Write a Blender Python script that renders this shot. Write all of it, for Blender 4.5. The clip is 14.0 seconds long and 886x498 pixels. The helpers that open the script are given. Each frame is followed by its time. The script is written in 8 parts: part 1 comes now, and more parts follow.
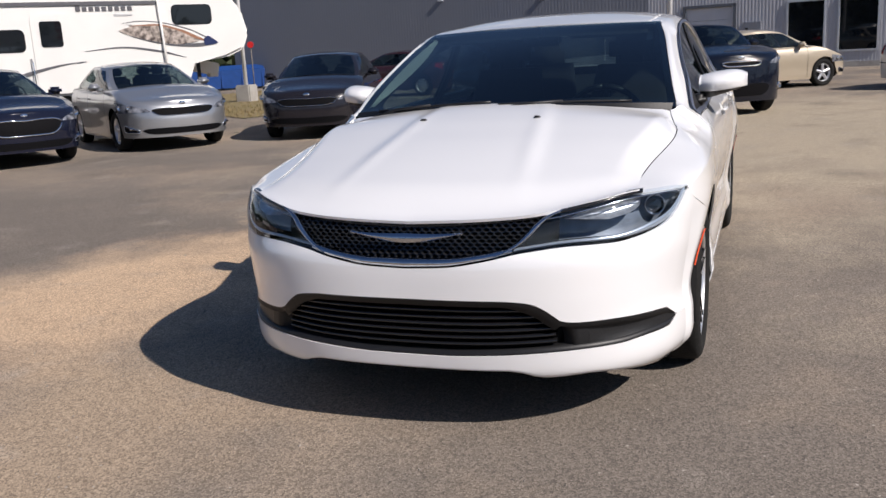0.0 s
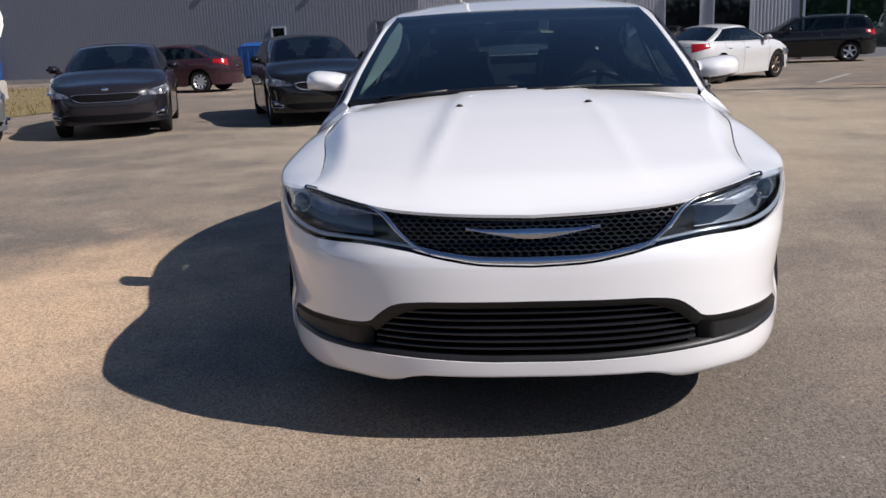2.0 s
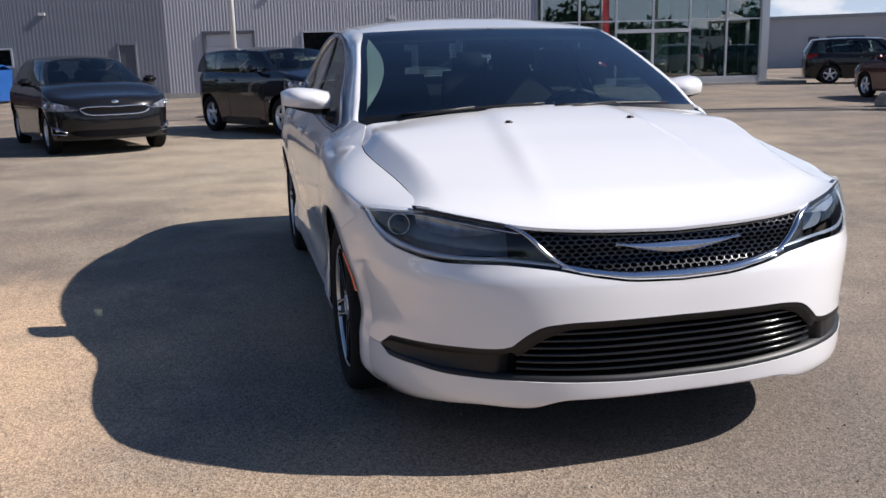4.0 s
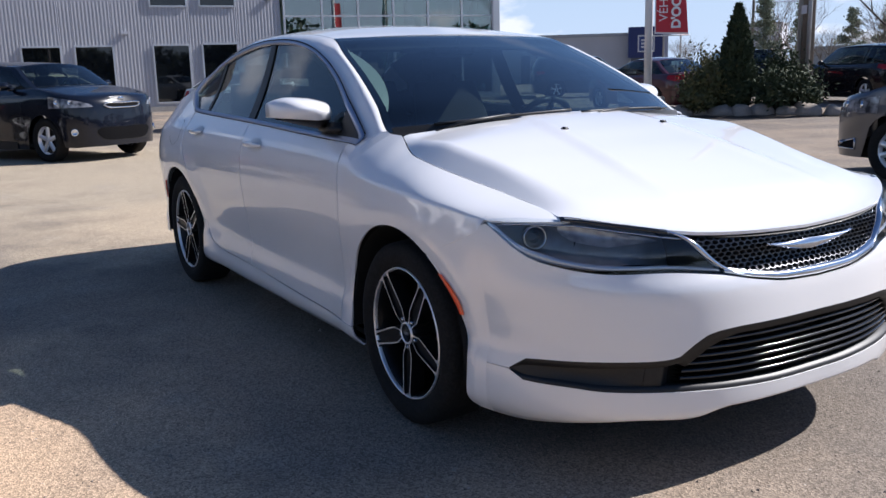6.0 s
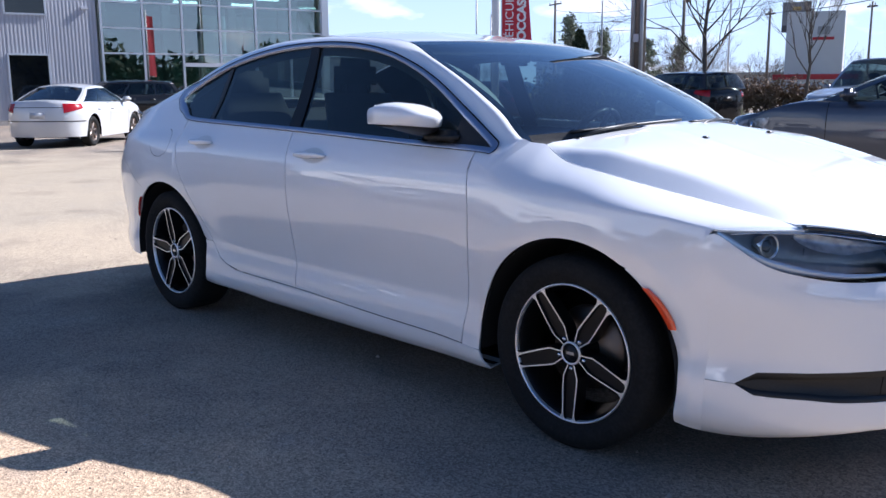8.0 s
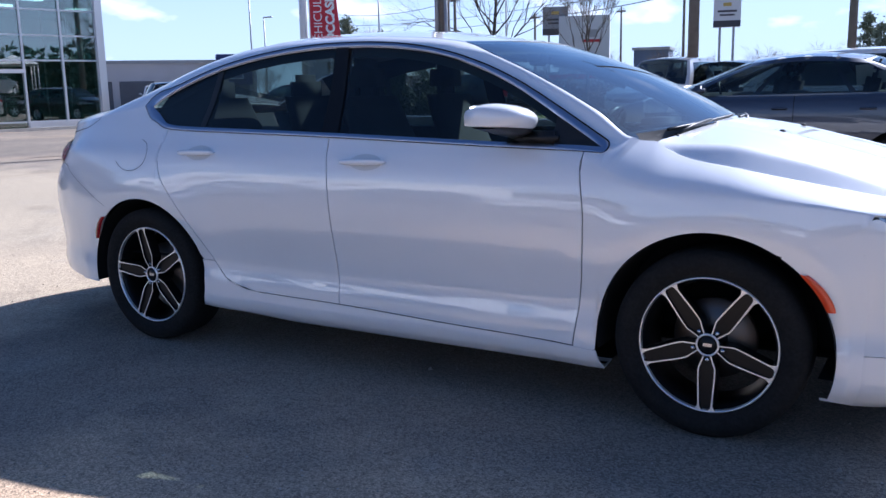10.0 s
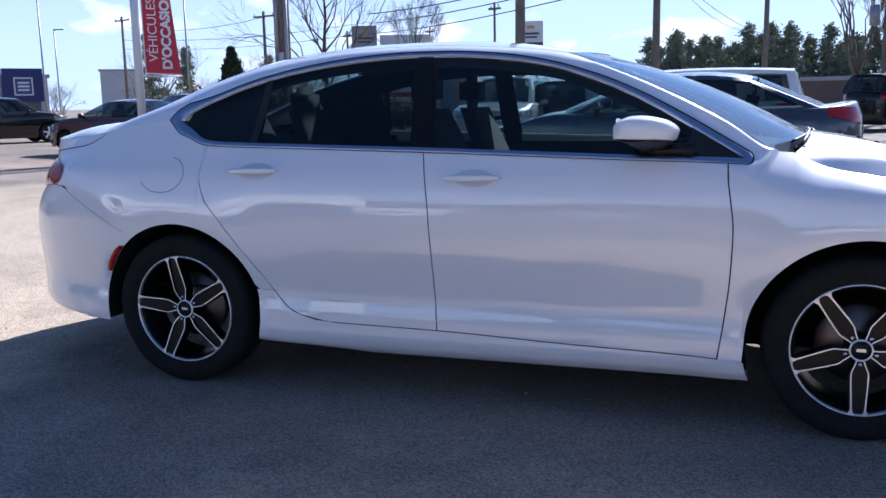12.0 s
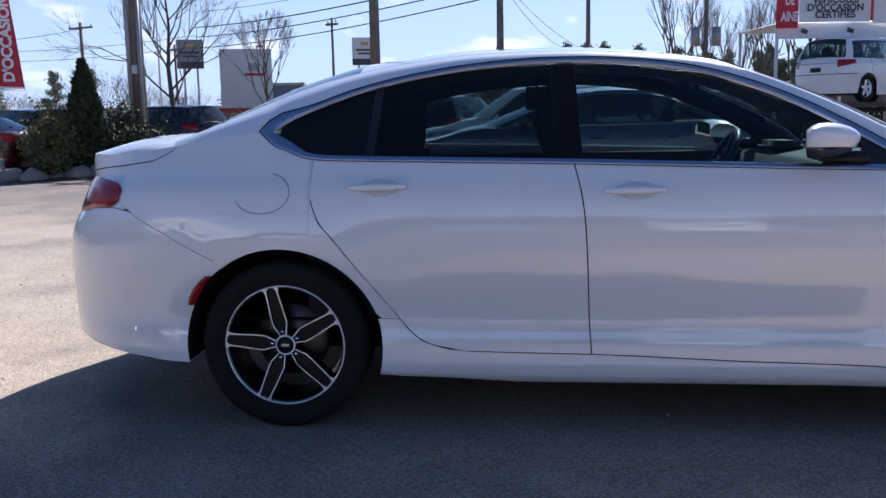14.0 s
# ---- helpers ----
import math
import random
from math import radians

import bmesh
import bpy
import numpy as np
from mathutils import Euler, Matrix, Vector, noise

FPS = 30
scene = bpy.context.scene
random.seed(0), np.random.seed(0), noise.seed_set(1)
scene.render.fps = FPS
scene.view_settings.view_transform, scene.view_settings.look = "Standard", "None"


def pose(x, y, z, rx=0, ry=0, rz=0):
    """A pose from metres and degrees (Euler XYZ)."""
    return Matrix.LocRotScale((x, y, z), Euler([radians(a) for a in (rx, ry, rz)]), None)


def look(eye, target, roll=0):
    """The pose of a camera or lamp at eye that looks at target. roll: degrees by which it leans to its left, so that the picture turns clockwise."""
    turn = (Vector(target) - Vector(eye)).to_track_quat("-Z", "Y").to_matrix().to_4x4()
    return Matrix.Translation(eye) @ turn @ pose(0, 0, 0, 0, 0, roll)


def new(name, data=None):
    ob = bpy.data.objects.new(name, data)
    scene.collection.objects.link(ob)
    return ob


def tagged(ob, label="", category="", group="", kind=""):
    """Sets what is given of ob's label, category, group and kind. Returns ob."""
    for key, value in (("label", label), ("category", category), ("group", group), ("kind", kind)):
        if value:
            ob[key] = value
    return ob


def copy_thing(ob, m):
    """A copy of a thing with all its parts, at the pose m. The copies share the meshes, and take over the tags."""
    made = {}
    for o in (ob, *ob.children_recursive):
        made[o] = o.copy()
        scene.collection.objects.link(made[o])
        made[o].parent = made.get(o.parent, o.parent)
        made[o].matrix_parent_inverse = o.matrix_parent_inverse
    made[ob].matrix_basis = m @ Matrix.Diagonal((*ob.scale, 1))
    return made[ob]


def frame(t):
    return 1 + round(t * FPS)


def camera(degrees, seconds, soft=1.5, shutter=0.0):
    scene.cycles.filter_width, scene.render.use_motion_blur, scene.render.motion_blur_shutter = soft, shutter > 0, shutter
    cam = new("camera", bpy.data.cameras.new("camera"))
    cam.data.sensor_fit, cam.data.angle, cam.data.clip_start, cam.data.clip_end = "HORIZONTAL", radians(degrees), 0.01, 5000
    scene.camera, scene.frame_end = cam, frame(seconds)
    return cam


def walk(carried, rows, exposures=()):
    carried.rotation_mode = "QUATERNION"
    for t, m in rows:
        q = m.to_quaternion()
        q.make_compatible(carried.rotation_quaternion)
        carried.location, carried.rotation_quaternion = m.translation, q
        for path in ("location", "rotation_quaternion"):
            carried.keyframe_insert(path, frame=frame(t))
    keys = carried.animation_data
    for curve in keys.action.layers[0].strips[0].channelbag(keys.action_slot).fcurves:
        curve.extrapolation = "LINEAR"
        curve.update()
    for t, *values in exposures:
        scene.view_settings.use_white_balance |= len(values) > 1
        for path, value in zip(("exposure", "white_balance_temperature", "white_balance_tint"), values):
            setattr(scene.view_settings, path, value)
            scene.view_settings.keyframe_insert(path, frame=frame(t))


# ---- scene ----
cam = camera(53.5, 14.0)
PATH = [
    (0, (5.005, 1.138, 1.301), (3.178, 0.452, 0.865), -3.2),
    (0.5, (4.99, 0.852, 1.287), (3.122, 0.291, 0.846), -2.9),
    (1, (5.008, 0.51, 1.299), (3.107, 0.084, 0.847), -3.2),
    (1.5, (4.964, 0.203, 1.271), (3.042, -0.104, 0.811), -2.8),
    (2, (4.93, -0.079, 1.28), (2.991, -0.224, 0.815), -2.4),
    (2.5, (4.919, -0.41, 1.285), (2.973, -0.413, 0.826), -2.3),
    (3, (4.86, -0.693, 1.266), (2.916, -0.553, 0.82), -1.7),
    (5.5, (4.205, -2.126, 1.257), (2.465, -1.227, 0.855), -1.8),
    (6, (3.993, -2.34, 1.242), (2.321, -1.318, 0.844), -1.5),
    (6.5, (3.772, -2.544, 1.243), (2.169, -1.419, 0.839), -1.2),
    (7, (3.568, -2.808, 1.236), (2.026, -1.594, 0.85), -1.2),
    (7.5, (3.335, -3.0, 1.216), (1.854, -1.707, 0.849), -0.7),
    (8, (3.076, -3.164, 1.2), (1.669, -1.789, 0.841), -0.3),
    (10.5, (1.778, -3.929, 1.209), (0.855, -2.191, 0.85), -1.2),
    (11, (1.476, -3.999, 1.204), (0.626, -2.224, 0.849), -0.9),
    (11.5, (1.179, -4.089, 1.197), (0.45, -2.259, 0.849), -0.8),
    (12, (0.871, -4.15, 1.206), (0.271, -2.27, 0.878), -1.0),
    (12.5, (0.535, -4.174, 1.188), (0.031, -2.264, 0.875), -0.4),
    (13, (0.221, -4.202, 1.189), (-0.149, -2.261, 0.877), -0.5),
    (13.5, (-0.091, -4.196, 1.198), (-0.355, -2.238, 0.889), -1.0),
    (14, (-0.403, -4.131, 1.198), (-0.612, -2.164, 0.899), -1.1),
]
LOOKS = [(0, .12, 6480, 14), (3, .24, 6380, 14), (5.5, .56, 6170, 14), (6.5, .66, 5900, 14), (8, 1.0, 5660, 15), (11, .93, 5440, 17), (13, 1.02, 5600, 18), (14, .74, 5680, 18)]
walk(cam, [(t, look(eye, target, roll)) for t, eye, target, roll in PATH], LOOKS)

# ---- light ----
SUN = Vector((0.346, 1.037, 0.91))
world = bpy.data.worlds.new("sky")
scene.world = world
world.use_nodes = True
wnt = world.node_tree
wbg = wnt.nodes["Background"]
wsky = wnt.nodes.new("ShaderNodeTexSky")
wsky.sky_type = "NISHITA"
wsky.sun_disc = False
wsky.sun_elevation = math.asin(SUN.normalized().z)
wsky.sun_rotation = math.atan2(SUN.x, SUN.y)
wsky.air_density, wsky.dust_density, wsky.ozone_density = 1.0, 0.35, 2.2
# small scattered clouds low over the horizon
wco = wnt.nodes.new("ShaderNodeTexCoord")
wsep = wnt.nodes.new("ShaderNodeSeparateXYZ")
wnt.links.new(wco.outputs["Generated"], wsep.inputs[0])
whi = wnt.nodes.new("ShaderNodeMath")
whi.operation = "ADD"
whi.inputs[1].default_value = 0.35
wnt.links.new(wsep.outputs[2], whi.inputs[0])
wdiv = wnt.nodes.new("ShaderNodeVectorMath")
wdiv.operation = "DIVIDE"
wcomb = wnt.nodes.new("ShaderNodeCombineXYZ")
for i in range(3):
    wnt.links.new(whi.outputs[0], wcomb.inputs[i])
wnt.links.new(wco.outputs["Generated"], wdiv.inputs[0])
wnt.links.new(wcomb.outputs[0], wdiv.inputs[1])
wnoise = wnt.nodes.new("ShaderNodeTexNoise")
wnoise.inputs["Scale"].default_value, wnoise.inputs["Detail"].default_value, wnoise.inputs["Roughness"].default_value = 4.2, 8, 0.50
wnt.links.new(wdiv.outputs[0], wnoise.inputs["Vector"])
wramp = wnt.nodes.new("ShaderNodeMapRange")
for i, v in enumerate((0.57, 0.68, 0.0, 0.95)):
    wramp.inputs[i + 1].default_value = v
wnt.links.new(wnoise.outputs[0], wramp.inputs[0])
wmix = wnt.nodes.new("ShaderNodeMix")
wmix.data_type = "RGBA"
wmix.inputs[7].default_value = (8.6, 8.8, 9.2, 1)
wfade = wnt.nodes.new("ShaderNodeMapRange")
for i, v in enumerate((0.16, 0.40, 1.0, 0.0)):
    wfade.inputs[i + 1].default_value = v
wnt.links.new(wsep.outputs[2], wfade.inputs[0])
wlow = wnt.nodes.new("ShaderNodeMath")
wlow.operation = "MULTIPLY"
wnt.links.new(wramp.outputs[0], wlow.inputs[0])
wnt.links.new(wfade.outputs[0], wlow.inputs[1])
wnt.links.new(wlow.outputs[0], wmix.inputs[0])
# pale haze near the horizon
wtint = wnt.nodes.new("ShaderNodeVectorMath")
wtint.operation = "MULTIPLY"
wtint.inputs[1].default_value = (.59, .71, .84)
wnt.links.new(wsky.outputs[0], wtint.inputs[0])
whaze = wnt.nodes.new("ShaderNodeMapRange")
whaze.interpolation_type = "SMOOTHSTEP"
for i, v in enumerate((0.0, 0.32, 0.92, 0.0)):
    whaze.inputs[i + 1].default_value = v
wnt.links.new(wsep.outputs[2], whaze.inputs[0])
whmix = wnt.nodes.new("ShaderNodeMix")
whmix.data_type = "RGBA"
whmix.inputs[7].default_value = (5.5, 6.7, 8.3, 1)
wnt.links.new(whaze.outputs[0], whmix.inputs[0])
wnt.links.new(wtint.outputs[0], whmix.inputs[6])
wnt.links.new(whmix.outputs[2], wmix.inputs[6])
wnt.links.new(wmix.outputs[2], wbg.inputs[0])
wbg.inputs[1].default_value = 0.076
sun_data = bpy.data.lights.new("sun", "SUN")
sun_data.energy, sun_data.angle, sun_data.color = 5.0, radians(0.53), (1.0, 0.94, 0.86)
sun = new("sun", sun_data)
sun.matrix_world = look(tuple(SUN * 40), (0, 0, 0))


# ---- materials ----
def mat(name, color, rough=0.5, metal=0.0, vary=0.0, scale=6.0, fine=0.0, fine_scale=120.0, bump=0.0,
        coat=0.0, second=None, spec=0.5, trans=0.0, emit=None, ior=1.45):
    """A principled surface whose colour wanders at two scales, with a fine relief."""
    m = bpy.data.materials.new(name)
    m.use_nodes = True
    nt = m.node_tree
    b = nt.nodes["Principled BSDF"]
    b.inputs["Base Color"].default_value = (*color, 1)
    b.inputs["Roughness"].default_value = rough
    b.inputs["Metallic"].default_value = metal
    b.inputs["Coat Weight"].default_value = coat
    b.inputs["Coat Roughness"].default_value = 0.02
    b.inputs["Specular IOR Level"].default_value = spec
    b.inputs["Transmission Weight"].default_value = trans
    b.inputs["IOR"].default_value = ior
    if emit:
        b.inputs["Emission Color"].default_value = (*color, 1)
        b.inputs["Emission Strength"].default_value = emit
    if vary or fine or bump:
        tc = nt.nodes.new("ShaderNodeTexCoord")
        n1 = nt.nodes.new("ShaderNodeTexNoise")
        n1.inputs["Scale"].default_value, n1.inputs["Detail"].default_value = scale, 5
        n2 = nt.nodes.new("ShaderNodeTexNoise")
        n2.inputs["Scale"].default_value, n2.inputs["Detail"].default_value = fine_scale, 3
        for n in (n1, n2):
            nt.links.new(tc.outputs["Object"], n.inputs["Vector"])
        c2 = second or tuple(c * 0.55 for c in color)
        r1 = nt.nodes.new("ShaderNodeMapRange")
        r1.inputs[1].default_value, r1.inputs[2].default_value = 0.35, 0.7
        r1.inputs[4].default_value = vary
        nt.links.new(n1.outputs[0], r1.inputs[0])
        x1 = nt.nodes.new("ShaderNodeMix")
        x1.data_type = "RGBA"
        x1.inputs[6].default_value, x1.inputs[7].default_value = (*color, 1), (*c2, 1)
        nt.links.new(r1.outputs[0], x1.inputs[0])
        r2 = nt.nodes.new("ShaderNodeMapRange")
        r2.inputs[1].default_value, r2.inputs[2].default_value = 0.3, 0.7
        r2.inputs[3].default_value, r2.inputs[4].default_value = 1 - fine, 1 + fine
        nt.links.new(n2.outputs[0], r2.inputs[0])
        x2 = nt.nodes.new("ShaderNodeVectorMath")
        x2.operation = "SCALE"
        nt.links.new(x1.outputs[2], x2.inputs[0])
        nt.links.new(r2.outputs[0], x2.inputs[3])
        nt.links.new(x2.outputs[0], b.inputs["Base Color"])
        if bump:
            bp = nt.nodes.new("ShaderNodeBump")
            bp.inputs["Strength"].default_value, bp.inputs["Distance"].default_value = bump, 0.004
            nt.links.new(n2.outputs[0], bp.inputs["Height"])
            nt.links.new(bp.outputs[0], b.inputs["Normal"])
    return m


def paint(name, color, metal=0.0, rough=0.35):
    dark = max(color) < .05
    return mat(name, color, .25 if dark else rough, metal, vary=0.06, scale=3.0, coat=.7 if dark else 1.0, spec=.15 if dark else .5, second=tuple(c * 0.85 for c in color))


def glass(name, tint, shine=0.045, power=3.6):
    """Thin tinted pane: a clear coat of reflection over a dimmed view."""
    m = bpy.data.materials.new(name)
    m.use_nodes = True
    nt = m.node_tree
    for n in list(nt.nodes):
        nt.nodes.remove(n)
    out = nt.nodes.new("ShaderNodeOutputMaterial")
    mix = nt.nodes.new("ShaderNodeMixShader")
    tr = nt.nodes.new("ShaderNodeBsdfTransparent")
    tr.inputs[0].default_value = (*tint, 1)
    gl = nt.nodes.new("ShaderNodeBsdfGlossy")
    gl.inputs["Roughness"].default_value = 0.01
    fr = nt.nodes.new("ShaderNodeLayerWeight")
    fr.inputs[0].default_value = 0.5
    pw = nt.nodes.new("ShaderNodeMath")
    pw.operation = "POWER"
    pw.inputs[1].default_value = power
    nt.links.new(fr.outputs["Facing"], pw.inputs[0])
    ma = nt.nodes.new("ShaderNodeMath")
    ma.operation = "MULTIPLY_ADD"
    ma.inputs[1].default_value, ma.inputs[2].default_value = 0.9, shine
    nt.links.new(pw.outputs[0], ma.inputs[0])
    nt.links.new(ma.outputs[0], mix.inputs[0])
    nt.links.new(tr.outputs[0], mix.inputs[1])
    nt.links.new(gl.outputs[0], mix.inputs[2])
    nt.links.new(mix.outputs[0], out.inputs[0])
    return m


WHITE = paint("white_paint", (0.84, 0.84, 0.845), 0.0, 0.3)
WHITE.node_tree.nodes["Principled BSDF"].inputs["Coat IOR"].default_value = 1.85
BLACK_TRIM = mat("black_plastic", (0.012, 0.012, 0.013), 0.45, vary=0.3, scale=20, fine=0.2, bump=0.1)
GLOSS_BLACK = mat("gloss_black", (0.01, 0.01, 0.011), 0.12, coat=0.6)
PILLAR_BLACK = mat("pillar_black", (0.006, 0.006, 0.007), 0.35, spec=0.25)
CAVITY = mat("cavity_black", (0.006, 0.006, 0.006), 0.9)
RUBBER = mat("tyre_rubber", (0.014, 0.014, 0.014), 0.85, vary=0.6, scale=9, fine=0.25, fine_scale=90, bump=0.3, second=(0.021, 0.020, 0.019), spec=0.2)
CHROME = mat("chrome", (0.75, 0.76, 0.78), 0.06, 1.0)
DULL_CHROME = mat("satin_chrome", (0.55, 0.58, 0.63), 0.22, 1.0)
MACHINED = mat("machined_alloy", (0.86, 0.86, 0.87), 0.38, 0.85, fine=0.08, fine_scale=300)
DARK_ALLOY = mat("dark_alloy", (0.006, 0.006, 0.007), 0.35, 0.0, spec=0.35)
STEEL = mat("brake_steel", (0.16, 0.15, 0.145), 0.45, 1.0, vary=0.5, scale=14, second=(0.3, 0.18, 0.1))
SIDE_GLASS = glass("side_glass", (0.60, 0.71, 0.69), 0.040)
REAR_SIDE_GLASS = glass("tinted_glass", (0.42, 0.51, 0.50), 0.034)
WIND_GLASS = glass("windshield_glass", (0.40, 0.51, 0.52), 0.075, 2.7)
LAMP_GLASS = glass("lamp_lens", (0.88, 0.92, 0.95), 0.06)
DARK_GLASS = mat("dark_glass", (0.008, 0.010, 0.012), 0.03, spec=0.6, coat=0.3)
RED_LENS = mat("red_lens", (0.33, 0.006, 0.009), 0.15, coat=0.35, vary=0.3, scale=30)
ORANGE_LENS = mat("orange_lens", (0.75, 0.075, 0.018), 0.2, coat=1.0, vary=0.2, scale=60)
LAMP_INSIDE = mat("lamp_inside", (0.20, 0.225, 0.27), 0.42, 0.35, spec=0.4, vary=.5, scale=25)
LAMP_SILVER = mat("lamp_silver", (0.62, 0.64, 0.68), 0.12, 1.0)
TRIM_SATIN = mat("satin_trim", (0.36, 0.39, 0.48), 0.38, 1.0)
DARK_CHROME = mat("dark_chrome", (0.55, 0.58, 0.64), 0.10, 1.0)
CLOTH = mat("seat_cloth", (0.018, 0.018, 0.02), 0.9, fine=0.3, fine_scale=260, bump=0.3)
DASH = mat("dashboard", (0.02, 0.02, 0.021), 0.75, fine=0.2, fine_scale=200, bump=0.2)
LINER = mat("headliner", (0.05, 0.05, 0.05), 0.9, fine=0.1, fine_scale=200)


# ---- building helpers ----
def lerp(a, b, t):
    return a + (b - a) * t


def curve(*pairs):
    """A smooth function through pairs (position, value)."""
    xs = np.array([p[0] for p in pairs], float)
    ys = np.array([p[1] for p in pairs], float)
    order = np.argsort(xs)
    xs, ys = xs[order], ys[order]
    d = np.diff(ys) / np.diff(xs)
    g = np.zeros(len(xs))
    g[0], g[-1] = d[0], d[-1]
    for i in range(1, len(xs) - 1):
        if d[i - 1] * d[i] > 0:
            g[i] = 2 * d[i - 1] * d[i] / (d[i - 1] + d[i])

    def f(x):
        if x <= xs[0]:
            return float(ys[0])
        if x >= xs[-1]:
            return float(ys[-1])
        i = int(np.searchsorted(xs, x)) - 1
        h = xs[i + 1] - xs[i]
        t = (x - xs[i]) / h
        return float(ys[i] * (1 + 2 * t) * (1 - t) ** 2 + g[i] * h * t * (1 - t) ** 2
                     + ys[i + 1] * t * t * (3 - 2 * t) + g[i + 1] * h * t * t * (t - 1))
    return f


def part(name, bm, material, parent=None, label="", smooth=True, weld=True):
    """Links a bmesh as one mesh object, as a child if a parent is given."""
    if weld:
        bmesh.ops.remove_doubles(bm, verts=bm.verts, dist=1e-5)
    bad = [f for f in bm.faces if f.calc_area() < 1e-10]
    if bad:
        bmesh.ops.delete(bm, geom=bad, context="FACES")
    me = bpy.data.meshes.new(name)
    for f in bm.faces:
        f.smooth = smooth
    bm.to_mesh(me)
    bm.free()
    for m in (material if isinstance(material, (list, tuple)) else [material]):
        me.materials.append(m)
    ob = new(name, me)
    ob.parent = parent
    if label:
        tagged(ob, label)
    return ob


def thing(name, m, label, category, group="", kind=""):
    ob = new(name)
    ob.empty_display_size = 0.2
    ob.matrix_world = m
    return tagged(ob, label, category, group, kind)


def thick(ob, t=0.01):
    """Gives a sheet thickness inwards, with crisp rims."""
    me = ob.data
    bm = bmesh.new()
    bm.from_mesh(me)
    bm.normal_update()
    bmesh.ops.recalc_face_normals(bm, faces=bm.faces)
    left = set(bm.faces)
    while left:
        island, todo = [], [left.pop()]
        while todo:
            f = todo.pop()
            island.append(f)
            for e in f.edges:
                for g in e.link_faces:
                    if g in left:
                        left.discard(g)
                        todo.append(g)
        out = 0.0
        for f in island:
            c = f.calc_center_median()
            out += f.calc_area() * f.normal.dot(c - Vector((max(-1.2, min(1.2, c.x)), 0, .6)))
        if out < 0:
            bmesh.ops.reverse_faces(bm, faces=island)
    bm.normal_update()
    outer, faces = list(bm.verts), list(bm.faces)
    rims = [e for e in bm.edges if len(e.link_faces) == 1]
    inner = {v: bm.verts.new(v.co - v.normal * t) for v in outer}
    for f in faces:
        nf = bm.faces.new([inner[v] for v in reversed(f.verts)])
        nf.smooth, nf.material_index = f.smooth, f.material_index
    for e in rims:
        lp = e.link_loops[0]
        a, b = lp.vert, lp.link_loop_next.vert
        nf = bm.faces.new([b, a, inner[a], inner[b]])
        nf.smooth, nf.material_index = False, lp.face.material_index
        e.smooth = False
        bm.edges.get((inner[a], inner[b])).smooth = False
    bm.to_mesh(me)
    bm.free()
    return ob


def grid(bm, fn, us, vs, flip=False, closed=False):
    """Faces over fn(u, v) for all u and v."""
    rows = [[bm.verts.new(fn(u, v)) for v in vs] for u in us]
    n = len(rows)
    for i in range(n if closed else n - 1):
        a, b = rows[i], rows[(i + 1) % n]
        for j in range(len(vs) - 1):
            q = [a[j], b[j], b[j + 1], a[j + 1]]
            bm.faces.new(q[::-1] if flip else q)
    return rows


def steps(a, b, n):
    return [a + (b - a) * i / n for i in range(n + 1)]


def lathe(bm, profile, n=48, axis="y"):
    """Turns pairs (along the axis, radius) round the axis y."""
    def f(u, p):
        a = 2 * math.pi * u
        return Vector((p[1] * math.cos(a), p[0], p[1] * math.sin(a)))
    return grid(bm, f, [i / n for i in range(n)], profile, closed=True)


def box(bm, c, s, rot=None, bevel=0.0):
    r = bmesh.ops.create_cube(bm, size=1)
    m = Matrix.Translation(c) @ (rot or Matrix()) @ Matrix.Diagonal((*s, 1))
    bmesh.ops.transform(bm, matrix=m, verts=r["verts"])
    if bevel:
        es = list({e for v in r["verts"] for e in v.link_edges})
        bmesh.ops.bevel(bm, geom=es, offset=bevel, segments=2, affect="EDGES", clamp_overlap=True)


def tube(bm, pts, rad, n=8, taper=None):
    """A round bar along points; taper gives the radius at its end."""
    pts = [Vector(p) for p in pts]
    rings = []
    for i, p in enumerate(pts):
        d = (pts[min(i + 1, len(pts) - 1)] - pts[max(i - 1, 0)]).normalized()
        a = d.orthogonal().normalized()
        b = d.cross(a)
        r = rad if taper is None else lerp(rad, taper, i / max(1, len(pts) - 1))
        rings.append([bm.verts.new(p + r * (math.cos(2 * math.pi * k / n) * a + math.sin(2 * math.pi * k / n) * b)) for k in range(n)])
    for i in range(len(rings) - 1):
        best = min(range(n), key=lambda s: (rings[i + 1][s].co - rings[i][0].co - (pts[i + 1] - pts[i])).length)
        for k in range(n):
            bm.faces.new([rings[i][k], rings[i][(k + 1) % n], rings[i + 1][(k + 1 + best) % n], rings[i + 1][(k + best) % n]])
    bm.faces.new(rings[0][::-1])
    bm.faces.new(rings[-1])


def both(name, build, material, parent, label="", t=0.0, smooth=True):
    """A part on each side of a vehicle: build(bm, side) with side -1 (right) and +1 (left)."""
    made = []
    for side in (-1, 1):
        bm = bmesh.new()
        build(bm, side)
        ob = part(name, bm, material, parent, label, smooth)
        if t:
            thick(ob, t)
        made.append(ob)
    return made


